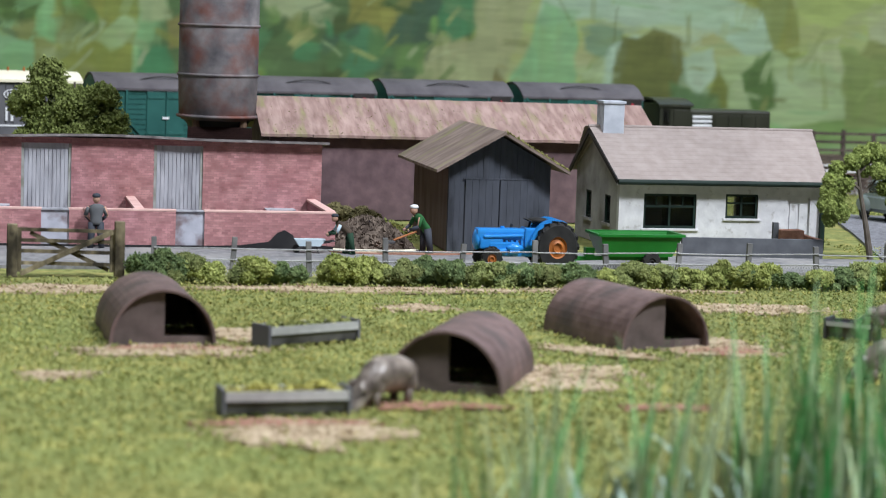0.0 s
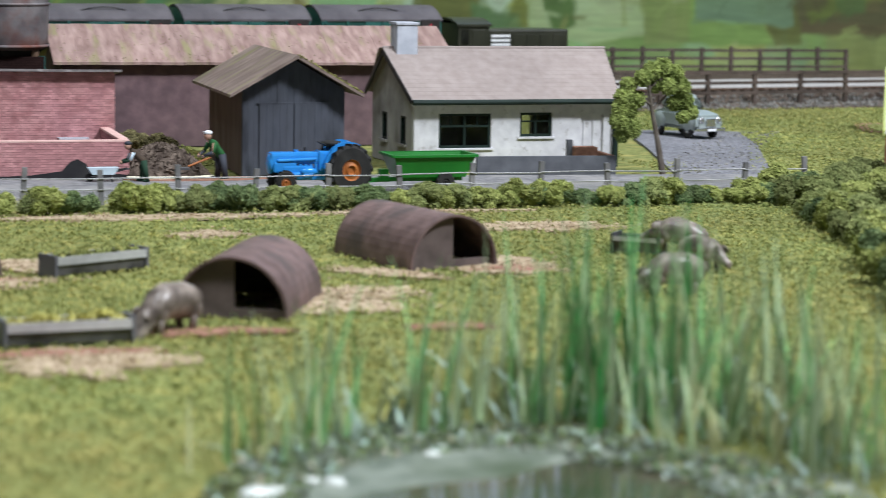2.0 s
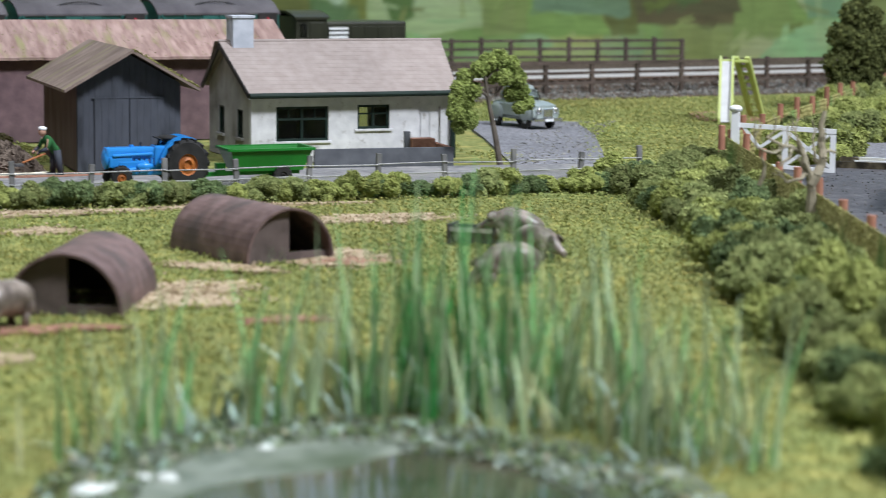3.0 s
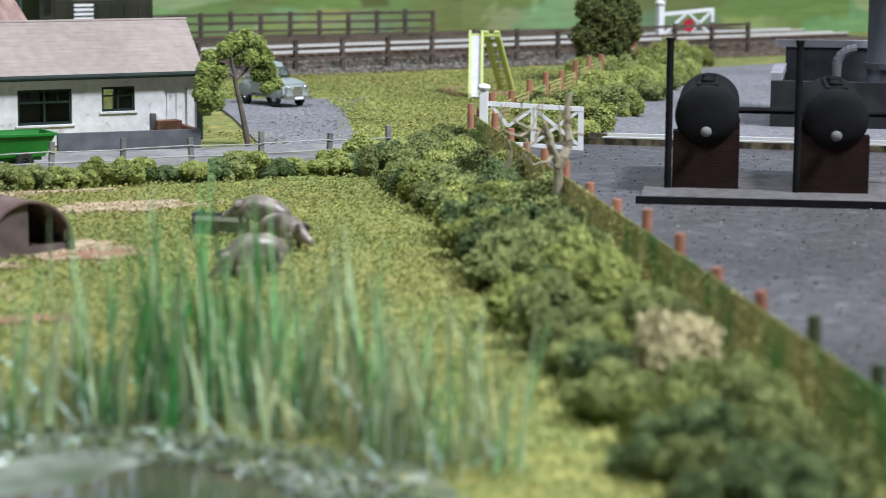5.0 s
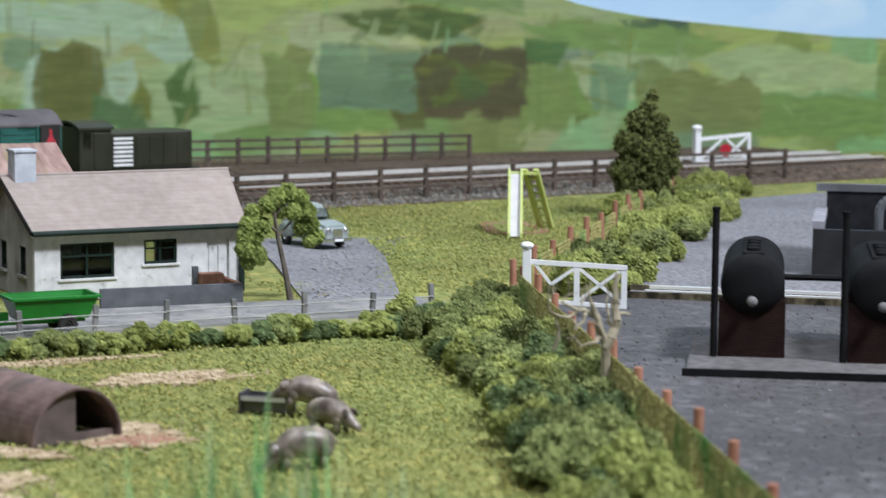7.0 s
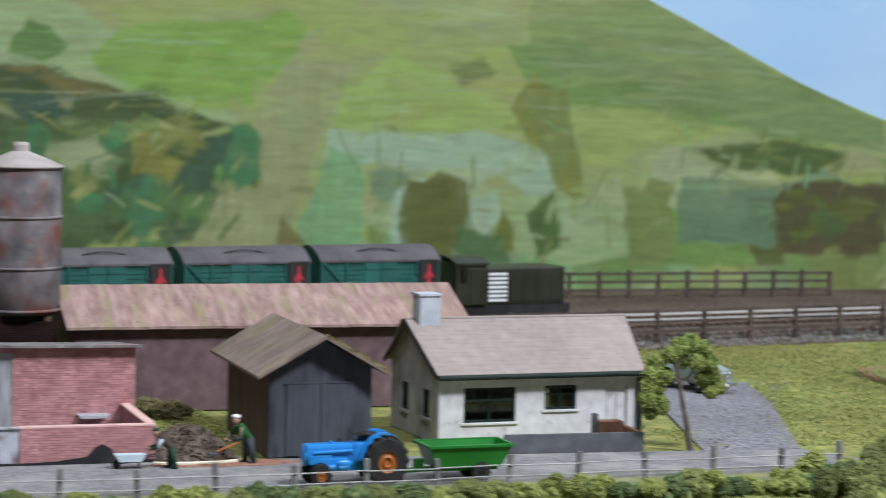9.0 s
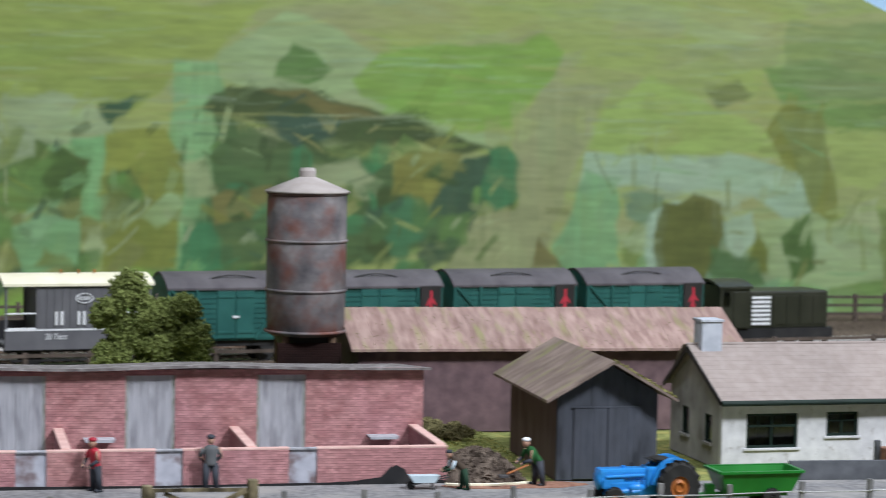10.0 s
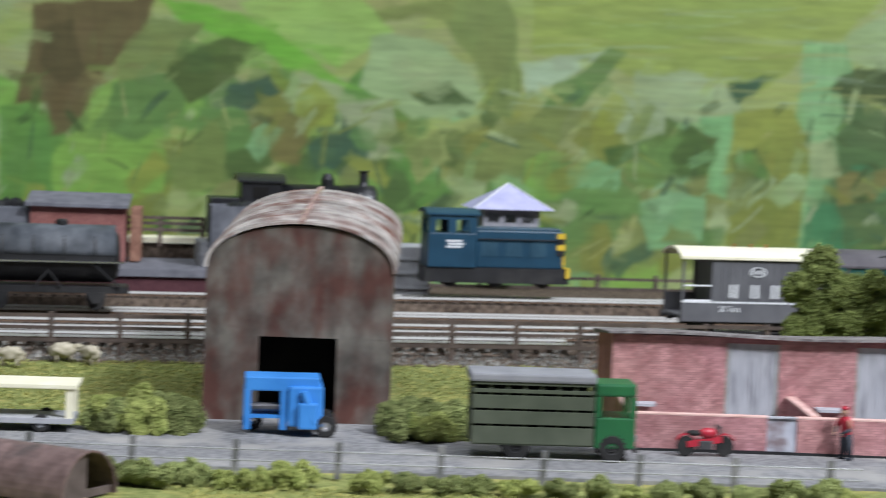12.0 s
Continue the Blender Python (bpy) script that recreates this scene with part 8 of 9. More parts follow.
def yard_siding():
    t = thing("siding", 20.9, -6.2, 0.05, -38, "sunken siding with bright rails across the yard", "track", "tracks")
    for y in (0.0, 1.33):
        part("rail_head", box(0.6, 40, y - 0.12, y + 0.12, 0.14, 0.26), "rail_steel", t)
        part("rail", box(0.6, 40, y - 0.03, y + 0.03, 0.0, 0.14), "rail_side", t)
    part("timber_edge", box(-0.2, 40, -0.6, -0.35, 0, 0.24), "weathered_wood", t)
    part("timber_edge", box(-0.2, 40, 1.7, 1.9, 0, 0.2), "weathered_wood", t)


yard_siding()


def loading_bay():
    t = thing("concrete_bunker", 31.0, -3.4, 0, -36, "dark grey concrete bunker with a pale rim", "bunker")
    part("wall", box(0, 14, 0, 0.4, 0, 1.9), "black_paint", t)
    part("wall", box(0, 0.4, 0.4, 7, 0, 1.9), "bunker_dark", t)
    part("wall", box(0.4, 14, 6.6, 7, 0, 2.9), "bunker_dark", t)
    part("rim", box(-0.05, 14, 6.5, 7.1, 2.9, 3.2), "platform_grey", t)
    part("rim", box(-0.05, 0.45, 0.4, 6.5, 1.9, 2.2), "platform_grey", t)
    part("bed", box(0.4, 14, 0.4, 6.6, 0, 1.2), "yard", t)
    p = part("pipe", rod((2.6, 1.0, 1.2), (2.6, 1.0, 2.5), 0.2), "grey_wall", t)
    for k in range(6):
        a0, a1 = math.pi * k / 12, math.pi * (k + 1) / 12
        part("pipe_elbow", rod((3.4 - 0.8 * math.cos(a0), 1.0, 2.5 + 0.7 * math.sin(a0)), (3.4 - 0.8 * math.cos(a1), 1.0, 2.5 + 0.7 * math.sin(a1)), 0.2), "grey_wall", p)
    c = thing("tall_column", 37.5, -2.7, 0, -36, "tall dark slate-grey cylindrical column rising from the bunker", "column")
    part("shaft", lathe([(1.3, 0), (1.3, 0.6), (1.02, 0.8), (1.02, 8.5), (1.4, 8.7), (1.4, 9.7), (1.15, 9.8), (1.15, 12.0)], 40), "column_slate", c, smooth=True)
    part("flange", lathe([(1.02, 2.2), (1.2, 2.2), (1.2, 2.45), (1.02, 2.45)], 28), "column_slate", c)


loading_bay()


# ---- plants ----
def tree_crown(name, parent, seed, lobes, n, size, mat):
    rng = np.random.default_rng(seed)
    lobes = np.array(lobes, float)
    w = lobes[:, 3] ** 2
    which = rng.choice(len(lobes), n, p=w / w.sum())
    d = rng.normal(size=(n, 3))
    d /= np.linalg.norm(d, axis=1)[:, None]
    bumps = 1 + 0.18 * np.sin(d[:, :1] * 9 + which[:, None]) * np.cos(d[:, 2:] * 8)
    c = lobes[which, :3] + d * lobes[which, 3:4] * rng.uniform(0.6, 1.06, (n, 1)) * bumps
    ob = solid(name, crumbs(c, rng.uniform(0.5, 1.5, n) * size, rng), mat, parent)
    return ob


def drooping_tree():
    t = thing("small_tree", 8.8, -2.4, 0, 10, "small tree with bent grey trunk and drooping foam foliage", "tree")
    pts = [(0, 0, 0), (-0.25, 0, 1.2), (-0.55, 0, 2.4), (-0.75, 0, 3.5)]
    bm = bmesh.new()
    for k in range(3):
        rod(pts[k], pts[k + 1], 0.13 - 0.025 * k, 0.105 - 0.025 * k, 8, bm)
    tk = part("trunk", bm, "bark", t)
    for a, b in (((-0.55, 0, 2.4), (0.5, 0.1, 3.3)), ((-0.6, 0, 2.6), (-1.6, -0.1, 3.3)), ((-0.7, 0, 3.2), (0.2, 0.1, 3.9))):
        part("limb", rod(a, b, 0.06, 0.03, 6), "bark", tk)
    tree_crown("crown", t, 3, [(-1.75, 0, 2.85, 0.36), (-1.5, 0.2, 2.35, 0.38), (-1.95, 0, 2.05, 0.34), (-1.45, -0.1, 1.75, 0.34), (-1.75, 0.1, 1.5, 0.26), (-1.2, 0, 2.8, 0.3), (-1.5, 0.1, 3.3, 0.32), (-1.1, -0.2, 3.6, 0.3), (-0.6, 0, 3.85, 0.34), (-0.1, 0.1, 3.95, 0.36), (0.35, 0, 3.7, 0.36), (0.0, -0.2, 3.3, 0.3), (0.65, 0, 3.25, 0.36), (0.9, 0.1, 2.75, 0.34), (0.5, 0.1, 2.65, 0.28), (1.15, 0, 2.3, 0.26), (0.75, -0.1, 2.15, 0.24), (-0.35, 0.2, 3.3, 0.26), (-1.9, 0, 2.5, 0.3)], 36000, 0.031, "foliage_droop")


drooping_tree()


def foam_tree():
    t = thing("foam_tree", -19.4, 18.0, 0.25, 0, "dense dark green foam tree behind the piggery", "tree")
    part("trunk", rod((0, 0, 0), (0.1, 0, 3.2), 0.3, 0.18, 10), "bark", t)
    for a in ((1.2, 0.2, 4.0), (-1.2, 0, 4.2), (0.2, -0.3, 4.8)):
        part("limb", rod((0.05, 0, 2.2), a, 0.14, 0.05, 7), "bark", t)
    rng = random.Random(44)
    lobes = []
    for cx, cz, r in ((-0.8, 4.8, 0.95), (-1.75, 3.9, 0.8), (1.2, 4.0, 0.9), (0.2, 3.7, 0.95), (-1.0, 2.9, 1.0), (1.7, 2.8, 0.9), (0.5, 2.5, 1.0), (1.9, 1.8, 0.85), (-1.7, 1.9, 0.95), (0.1, 1.5, 1.0)):
        for k in range(8):
            a, e = rng.uniform(0, 2 * math.pi), rng.uniform(-0.5, 1.3)
            lobes.append((cx + 0.6 * r * math.cos(a) * math.cos(e), -0.2 + 0.6 * r * math.sin(a) * math.cos(e), cz + 0.62 * r * math.sin(e), r * rng.uniform(0.42, 0.58)))
        lobes.append((cx, 0.0, cz, 0.8 * r))
    tree_crown("crown", t, 4, lobes, 40000, 0.055, "foliage_tree")


foam_tree()


def conifer():
    t = thing("conifer", 37.0, 20.4, 0, 0, "ragged dark conifer tree by the playground fence", "tree")
    part("trunk", rod((0, 0, 0), (0.2, 0, 5.8), 0.2, 0.05, 8), "bark", t)
    tree_crown("crown", t, 6, [(0.5, 0, 6.1, 0.3), (0.2, 0, 5.5, 0.42), (-0.4, 0, 4.8, 0.6), (0.9, 0, 4.7, 0.5), (0.2, 0.3, 4.3, 0.7), (-0.9, 0, 3.7, 0.7), (1.2, 0, 3.5, 0.75), (0.1, -0.3, 3.1, 0.9), (1.4, 0, 2.5, 0.7), (-1.0, 0, 2.3, 0.8), (0.3, 0, 2.0, 1.0), (-0.6, 0, 1.2, 0.9), (0.8, 0, 1.0, 0.9)], 15000, 0.07, "foliage_conifer")


conifer()

CLUMPS = [clump_mesh(40 + k, 1.0, 0.9, 1.0, 3300, 0.043, 17 + k % 4) for k in range(6)]
CLUMP_SETS = {}
for hue in ("foliage", "foliage_light", "foliage_dark", "foliage_dry", "foliage_scrub"):
    CLUMP_SETS[hue] = [c.copy() for c in CLUMPS]
    for c in CLUMP_SETS[hue]:
        c.materials.append(M[hue])


def bush(rng, x, y, sx, sy, sz, hue, label, group, z=0.0):
    ob = new("bush", rng.choice(CLUMP_SETS[hue]))
    ob.matrix_basis = at(x, y, z, rng.uniform(0, 360)) @ Matrix.Diagonal((sx, sy, sz, 1))
    return tagged(ob, label, "bush", group)


HUE_WORD = {"foliage": "olive green", "foliage_light": "yellow-green", "foliage_dark": "dark green", "foliage_dry": "dry straw-coloured"}


def lane_hedge():
    rng = random.Random(11)
    x = -17.8
    while x < 9.2:
        if not (-16.4 < x < -15.6 or -13.4 < x < -12.6):
            hue = rng.choice(("foliage_light", "foliage", "foliage_light", "foliage_dark"))
            s = rng.uniform(0.54, 0.8)
            bush(rng, x, -11.1 + rng.uniform(-0.2, 0.2), s * 1.25, s, s * rng.uniform(0.8, 1.2), hue, f"{HUE_WORD[hue]} foam hedge bush along the lane fence", "lane hedge bushes")
        x += rng.uniform(0.5, 0.78)
    x = -49
    while x < -24:
        hue = rng.choice(("foliage_light", "foliage", "foliage"))
        s = rng.uniform(0.5, 0.8)
        if not -41.5 < x < -40.2:
            bush(rng, x, -10.7 + rng.uniform(-0.25, 0.25), s * 1.1, s, s * rng.uniform(0.8, 1.1), hue, f"{HUE_WORD[hue]} foam hedge bush along the lane fence", "lane hedge bushes")
        x += rng.uniform(0.9, 1.3)


lane_hedge()


def side_hedge():
    rng = random.Random(12)
    y = -10.5
    while y > -55:
        near = min(1.0, max(0.0, (-22 - y) / 10))
        xr = fx(y) - 0.8 - 1.0 * min(1.0, max(0.0, (-25 - y) / 5))
        wide = 4.6 if y > -14 else 3.7 if y > -22 else 3.0 if y > -28 else 2.3
        n = 4 if y > -25 else 3
        for k in range(n):
            x = xr - wide * (k + rng.uniform(-0.2, 0.2)) / n
            hue = rng.choice(("foliage", "foliage_light", "foliage_light", "foliage", "foliage", "foliage", "foliage_dark"))
            if -48.0 < y < -44.5 and k == 0:
                hue = "foliage_dry"
            s = rng.uniform(0.8, 1.2)
            bush(rng, x, y + rng.uniform(-0.5, 0.5), s, s, s * rng.uniform(0.85, 1.2) * (0.9 + 0.4 * near if k < 1 else 1.0), hue, f"{HUE_WORD[hue]} foam bush in the field hedge", "field hedge bushes")
        y -= 1.75
    # where the two hedges meet
    for k in range(9):
        hue = rng.choice(("foliage", "foliage_dark", "foliage"))
        s = rng.uniform(0.7, 0.95)
        bush(rng, 9.6 + 0.42 * k, -11.2 - 0.25 * (k % 3), s, s, s * 0.95, hue, f"{HUE_WORD[hue]} foam bush in the field hedge", "field hedge bushes")


side_hedge()


def far_bushes():
    rng = random.Random(13)
    for k in range(58):
        a = rng.uniform(0.1, 1.16)
        x, y = 15.6 + 26.5 * a + rng.uniform(0.2, 3.2), -7.0 + 33 * a - rng.uniform(0.2, 2.2)
        hue = rng.choice(("foliage", "foliage_light", "foliage_light"))
        s = rng.uniform(0.8, 1.5)
        bush(rng, x, y, s, s, s * rng.uniform(0.8, 1.1), hue, f"{HUE_WORD[hue]} foam bush beside the playground fence", "playground bushes")
    for k in range(9):
        bush(rng, 35.4 + rng.uniform(-1.6, 2.4), 18.6 + rng.uniform(-0.6, 0.6), 1.1, 1.0, rng.uniform(0.9, 1.3), rng.choice(("foliage", "foliage_light")), "olive green foam bush at the foot of the conifer", "playground bushes")
    for k in range(6):
        bush(rng, 15.0 + rng.uniform(-1.5, 0.5), -7.2 + rng.uniform(-2, 2), 0.8, 0.8, 0.9, "foliage", "olive green foam bush by the white gate", "field hedge bushes")
    for k in range(7):
        bush(rng, -9.6 + rng.uniform(-1.4, 2.0), 9.5 + rng.uniform(-0.7, 0.7), 0.9, 0.8, rng.uniform(0.4, 0.75), "foliage_scrub", "dull green scrub against the long barn wall", "barn scrub")
    for x0, x1 in ((-38.7, -36.4), (-48.6, -46.1)):
        for k in range(14):
            hue = rng.choice(("foliage", "foliage", "foliage_light"))
            bush(rng, rng.uniform(x0, x1), rng.uniform(-1.2, 1.2), 0.95, 0.95, rng.uniform(0.9, 1.25), hue, f"{HUE_WORD[hue]} clipped bush beside the barrel-roofed barn", "barn bushes")
    for k in range(8):
        bush(rng, -49.5 + rng.uniform(-1, 1), -10.2, 0.7, 0.6, 0.7, "foliage_light", "yellow-green foam hedge bush along the lane fence", "lane hedge bushes")


far_bushes()


def dead_bush():
    t = thing("dead_bush", 8.53, -26.3, 0.98, 0, "bare twisted grey-brown twigs in the hedge", "dead bush")
    t.matrix_basis = t.matrix_basis @ Matrix.Scale(0.90, 4)
    rng = random.Random(5)

    def limb(name, pts, r, tip):
        """A crooked limb along a few joints, with knots between them."""
        p = Vector(pts[0])
        steps = [Vector(q) for q in pts[1:]]
        for i, q in enumerate(steps):
            m = (p + q) / 2 + Vector((rng.uniform(-0.07, 0.07), rng.uniform(-0.07, 0.07), rng.uniform(-0.05, 0.05)))
            r0, r1 = r + (tip - r) * i / len(steps), r + (tip - r) * (i + 1) / len(steps)
            part(name, rod(p, m, r0, (r0 + r1) / 2 * 1.1, 7), "dead_twig", t)
            part(name, rod(m, q, (r0 + r1) / 2 * 1.1, r1, 7), "dead_twig", t)
            p = q

    def spray(p, d, r, depth):
        q = p + d * rng.uniform(0.16, 0.34)
        part("twig", rod(p, q, r, r * 0.7, 5), "dead_twig", t)
        if depth:
            for _ in range(2):
                spray(q, (d + Vector((rng.uniform(-0.9, 0.9), rng.uniform(-0.7, 0.7), rng.uniform(-0.5, 0.7)))).normalized(), r * 0.7, depth - 1)
    limb("trunk", ((0, 0, -1.09), (0.02, 0, 0.75), (-0.1, 0, 1.3), (-0.26, 0, 1.8), (-0.5, 0, 2.3)), 0.17, 0.07)
    limb("trunk", ((0.0, 0, 0.9), (0.3, -0.05, 1.5), (0.35, 0, 2.0), (0.31, 0, 2.35), (0.4, 0, 3.15)), 0.16, 0.07)
    for pts, r in ((((0.34, 0, 1.97), (0.6, 0, 1.95), (0.88, 0.05, 1.86)), 0.06), (((-0.26, 0, 1.8), (-0.6, 0.1, 2.05), (-0.95, 0, 2.1), (-1.5, 0.1, 2.38)), 0.08), (((-0.95, 0, 2.1), (-1.3, 0, 1.9), (-1.85, 0.1, 2.1)), 0.055),
                   (((-0.6, 0.1, 2.05), (-0.75, 0, 1.75), (-1.05, 0, 1.5)), 0.06), (((-0.1, 0, 1.3), (-0.4, -0.1, 1.1), (-0.85, 0, 1.0)), 0.07), (((0.3, 0, 1.5), (0.1, 0, 1.9), (0.05, 0.1, 2.3)), 0.06), (((-1.6, 0.3, 0.9), (-1.5, 0.2, 1.5), (-1.65, 0.1, 2.0)), 0.07)):
        limb("branch", pts, r, 0.03)
    for p in ((-1.5, 0.1, 2.35), (-1.05, 0, 1.5), (-1.85, 0.1, 2.1), (-0.5, 0, 2.3), (-0.95, 0, 2.1), (-0.85, 0, 1.0), (0.05, 0.1, 2.3), (0.35, 0, 2.0), (-0.2, 0, 1.2)):
        spray(Vector(p), Vector((rng.uniform(-0.7, 0.4), 0, rng.uniform(0.1, 1))).normalized(), 0.04, 2)


dead_bush()


def scrub_and_soil():
    rng = np.random.default_rng(31)
    h = thing("soil_heap", -9.6, -0.6, 0, 0, "heap of crumbly brown soil beside the pens", "heap")
    bm = bmesh.new()
    n = 26
    rings = []
    for j in range(9):
        q = j / 8
        ring = []
        for k in range(n):
            a = 2 * math.pi * k / n
            r = (1 - q) * (1 + 0.18 * noise.noise(Vector((2 * math.cos(a), 2 * math.sin(a), q * 3))))
            z = 1.08 * math.sin(q * math.pi / 2) ** 0.9 * (1 + 0.1 * noise.noise(Vector((3 * math.cos(a), q * 5, 3 * math.sin(a)))))
            ring.append(bm.verts.new((1.75 * r * math.cos(a), 1.5 * r * math.sin(a), z)))
        rings.append(ring)
    for a, b in zip(rings[:-1], rings[1:]):
        for k in range(n):
            bm.faces.new((a[k], a[(k + 1) % n], b[(k + 1) % n], b[k]))
    part("soil", bm, "brown_soil", h, smooth=True)
    a = rng.uniform(0, 2 * math.pi, 1600)
    q = rng.uniform(0, 1, 1600)
    c = np.stack([1.75 * (1 - q) * np.cos(a), 1.5 * (1 - q) * np.sin(a), 1.07 * np.sin(q * math.pi / 2) ** 0.9], 1)
    s = solid("soil_scatter", crumbs(c, rng.uniform(0.03, 0.14, 1600), rng), "brown_soil", h)
    s["kind"] = "stuff"
    patch("red_ground", -8.6, -2.3, 2.6, 0.7, 0, 0.03, "red_earth", "reddish trodden earth in front of the soil heap", "earth")
    p = thing("hosepipe", -9.6, -2.35, 0.1, 0, "pale hose lying in front of the soil heap", "hose")
    for k in range(8):
        a0, a1 = -1.4 + 0.38 * k, -1.4 + 0.38 * (k + 1)
        part("hose", rod((a0, 0.25 * a0 * a0 * 0.5, 0), (a1, 0.25 * a1 * a1 * 0.5, 0), 0.06, n=6), "cream", p)


scrub_and_soil()


# ---- field scatter, straw, pond, reeds ----
STRAW = ((-18.6, -25.4, 2.4, 1.0, 5), (-16.9, -22.6, 1.5, 1.2, 0), (-16.8, -36.3, 1.7, 1.5, 0), (-9.9, -29.2, 1.9, 2.0, 30), (-4.3, -24.6, 1.6, 1.5, 20),
         (-7.9, -25.2, 1.7, 0.6, -35), (-0.6, -16.8, 2.4, 1.1, 0), (-10.8, -17.0, 1.1, 0.8, 0), (-22.0, -13.4, 4.5, 1.0, 3), (-11.5, -12.7, 5.5, 0.65, 0), (-3.5, -12.5, 3.6, 0.4, 0), (-21.5, -29.2, 0.9, 0.7, 0), (-36, -13.2, 6, 0.7, 2))


def field_scatter():
    rng = np.random.default_rng(77)
    pile_c, pile_r = [], []
    for cx, cy, rx, ry, tn in STRAW:
        patch("straw_patch", cx, cy, rx * 0.92, ry * 0.92, tn, -0.03, "straw", "pale straw litter trodden into the turf", "straw", 0.85, 52, 0.07)
        n = int(150 * rx * ry) + 60
        q = rng.normal(0, 0.5, (n, 2)) * (rx, ry)
        a = radians(tn)
        pile_c.append(np.stack([cx + q[:, 0] * math.cos(a) - q[:, 1] * math.sin(a), cy + q[:, 0] * math.sin(a) + q[:, 1] * math.cos(a), rng.uniform(0.0, 0.07, n)], 1))
        pile_r.append(rng.uniform(0.025, 0.075, n))
    s = solid("straw_litter", crumbs(np.concatenate(pile_c), np.concatenate(pile_r), rng, flat=0.6), "straw")
    tagged(s, "loose pale straw litter on the turf", "straw", kind="stuff")
    for cx, cy, rx, ry in ((-14.0, -33.2, 1.7, 0.6), (-17.2, -35.3, 1.6, 0.5), (-4.2, -25.2, 1.1, 0.7), (-18.4, -25.0, 1.6, 0.35), (-8.5, -33.5, 1.0, 0.4)):
        patch("red_ground", cx, cy, rx * 0.9, ry * 0.85, 0, -0.012, "red_earth", "reddish trodden earth patch in the field", "earth", 0.95, 56, 0.06)
    # grass crumbs, thicker near the camera
    n = 205000
    x = rng.uniform(-50, 12, n)
    y = -10.5 - 48 * rng.random(n) ** 0.85
    keep = x < fx(y) - 2.0
    for cx, cy, rx, ry, tn in STRAW:
        a = radians(tn)
        dx, dy = x - cx, y - cy
        u, v = dx * math.cos(a) + dy * math.sin(a), -dx * math.sin(a) + dy * math.cos(a)
        keep &= ((u / rx) ** 2 + (v / ry) ** 2 > rng.uniform(0.35, 0.95, n)) | (rng.random(n) < 0.12)
    keep &= (((x + 12.0) / 3.9) ** 2 + ((y + 50.6) / 5.4) ** 2 > 1.0) & (x > -46 - 0.5 * (y + 10))
    c = np.stack([x, y, rng.uniform(-0.02, 0.07, n)], 1)[keep]
    g = solid("grass", crumbs(c, rng.uniform(0.022, 0.058, len(c)) * np.interp(c[:, 1], [-50, -30], [0.8, 1.0]), rng, flat=0.9), "crumb_grass")
    tagged(g, "crumbly yellow-green scatter turf of the pig field", "grass", kind="stuff")
    pick = c[rng.choice(len(c), 2600, replace=False)]
    w = solid("yellow_flecks", crumbs(pick + (0, 0, 0.04), rng.uniform(0.02, 0.045, 2600), rng), "feed")
    tagged(w, "tiny yellow flecks scattered through the turf", "scatter", kind="stuff")
    n = 110000
    x, y = rng.uniform(-60, 40, n), rng.uniform(-2, 30, n)
    ok = ((x > 9.5) & (x < 19 + 0.8 * y) & (y < 30) & ~((x > 8.5 + 0.3 * y) & (x < 13.4 + 0.42 * y) & (y < 17))) | ((x < -46) & (y > 1) & (y < 22)) | ((x > -38.4) & (x < -31) & (y > 2) & (y < 22)) | ((x > -10.5) & (x < -6.6) & (y > 3) & (y < 11)) | ((x > 9.3) & (x < 11.0) & (y > -2.4) & (y < 3))
    c = np.stack([x, y, rng.uniform(-0.03, 0.06, n)], 1)[ok]
    g = solid("grass", crumbs(c, rng.uniform(0.03, 0.075, len(c)), rng, flat=0.8), "crumb_grass")
    tagged(g, "crumbly yellow-green scatter turf behind the buildings", "grass", kind="stuff")


field_scatter()


def yard_grit():
    rng = np.random.default_rng(52)
    n = 5200
    y = rng.uniform(-46, -8, n)
    x = 14.9 + 0.345 * (y + 9.7) + rng.uniform(0.2, 26, n)
    ok = x < 20.5 - 1.7 * (y + 5.3)
    c = np.stack([x, y, np.full(n, 0.065)], 1)[ok]
    for part_, mt, lab in ((c[::3], "ballast", "fine brown grit on the yard"), (c[1::3], "tank_black", "black cinders on the yard"), (c[2::3], "shoulder_stone", "fine grey grit on the yard")):
        s = solid("grit", crumbs(part_, rng.uniform(0.015, 0.05, len(part_)), rng, flat=0.6), mt)
        tagged(s, lab, "grit", kind="stuff")
    q = rng.uniform(0, 1, (420, 2))
    c = np.stack([9.4 + 9.0 * q[:, 0] ** 1.2 + 3.4 * (q[:, 1] - 0.05), -2.5 + 18 * q[:, 0], np.full(420, 0.06)], 1)
    tagged(solid("grit", crumbs(c, rng.uniform(0.03, 0.09, 420), rng, flat=0.6), "shoulder_stone"), "dark stones on the gravel drive", "grit", kind="stuff")


yard_grit()


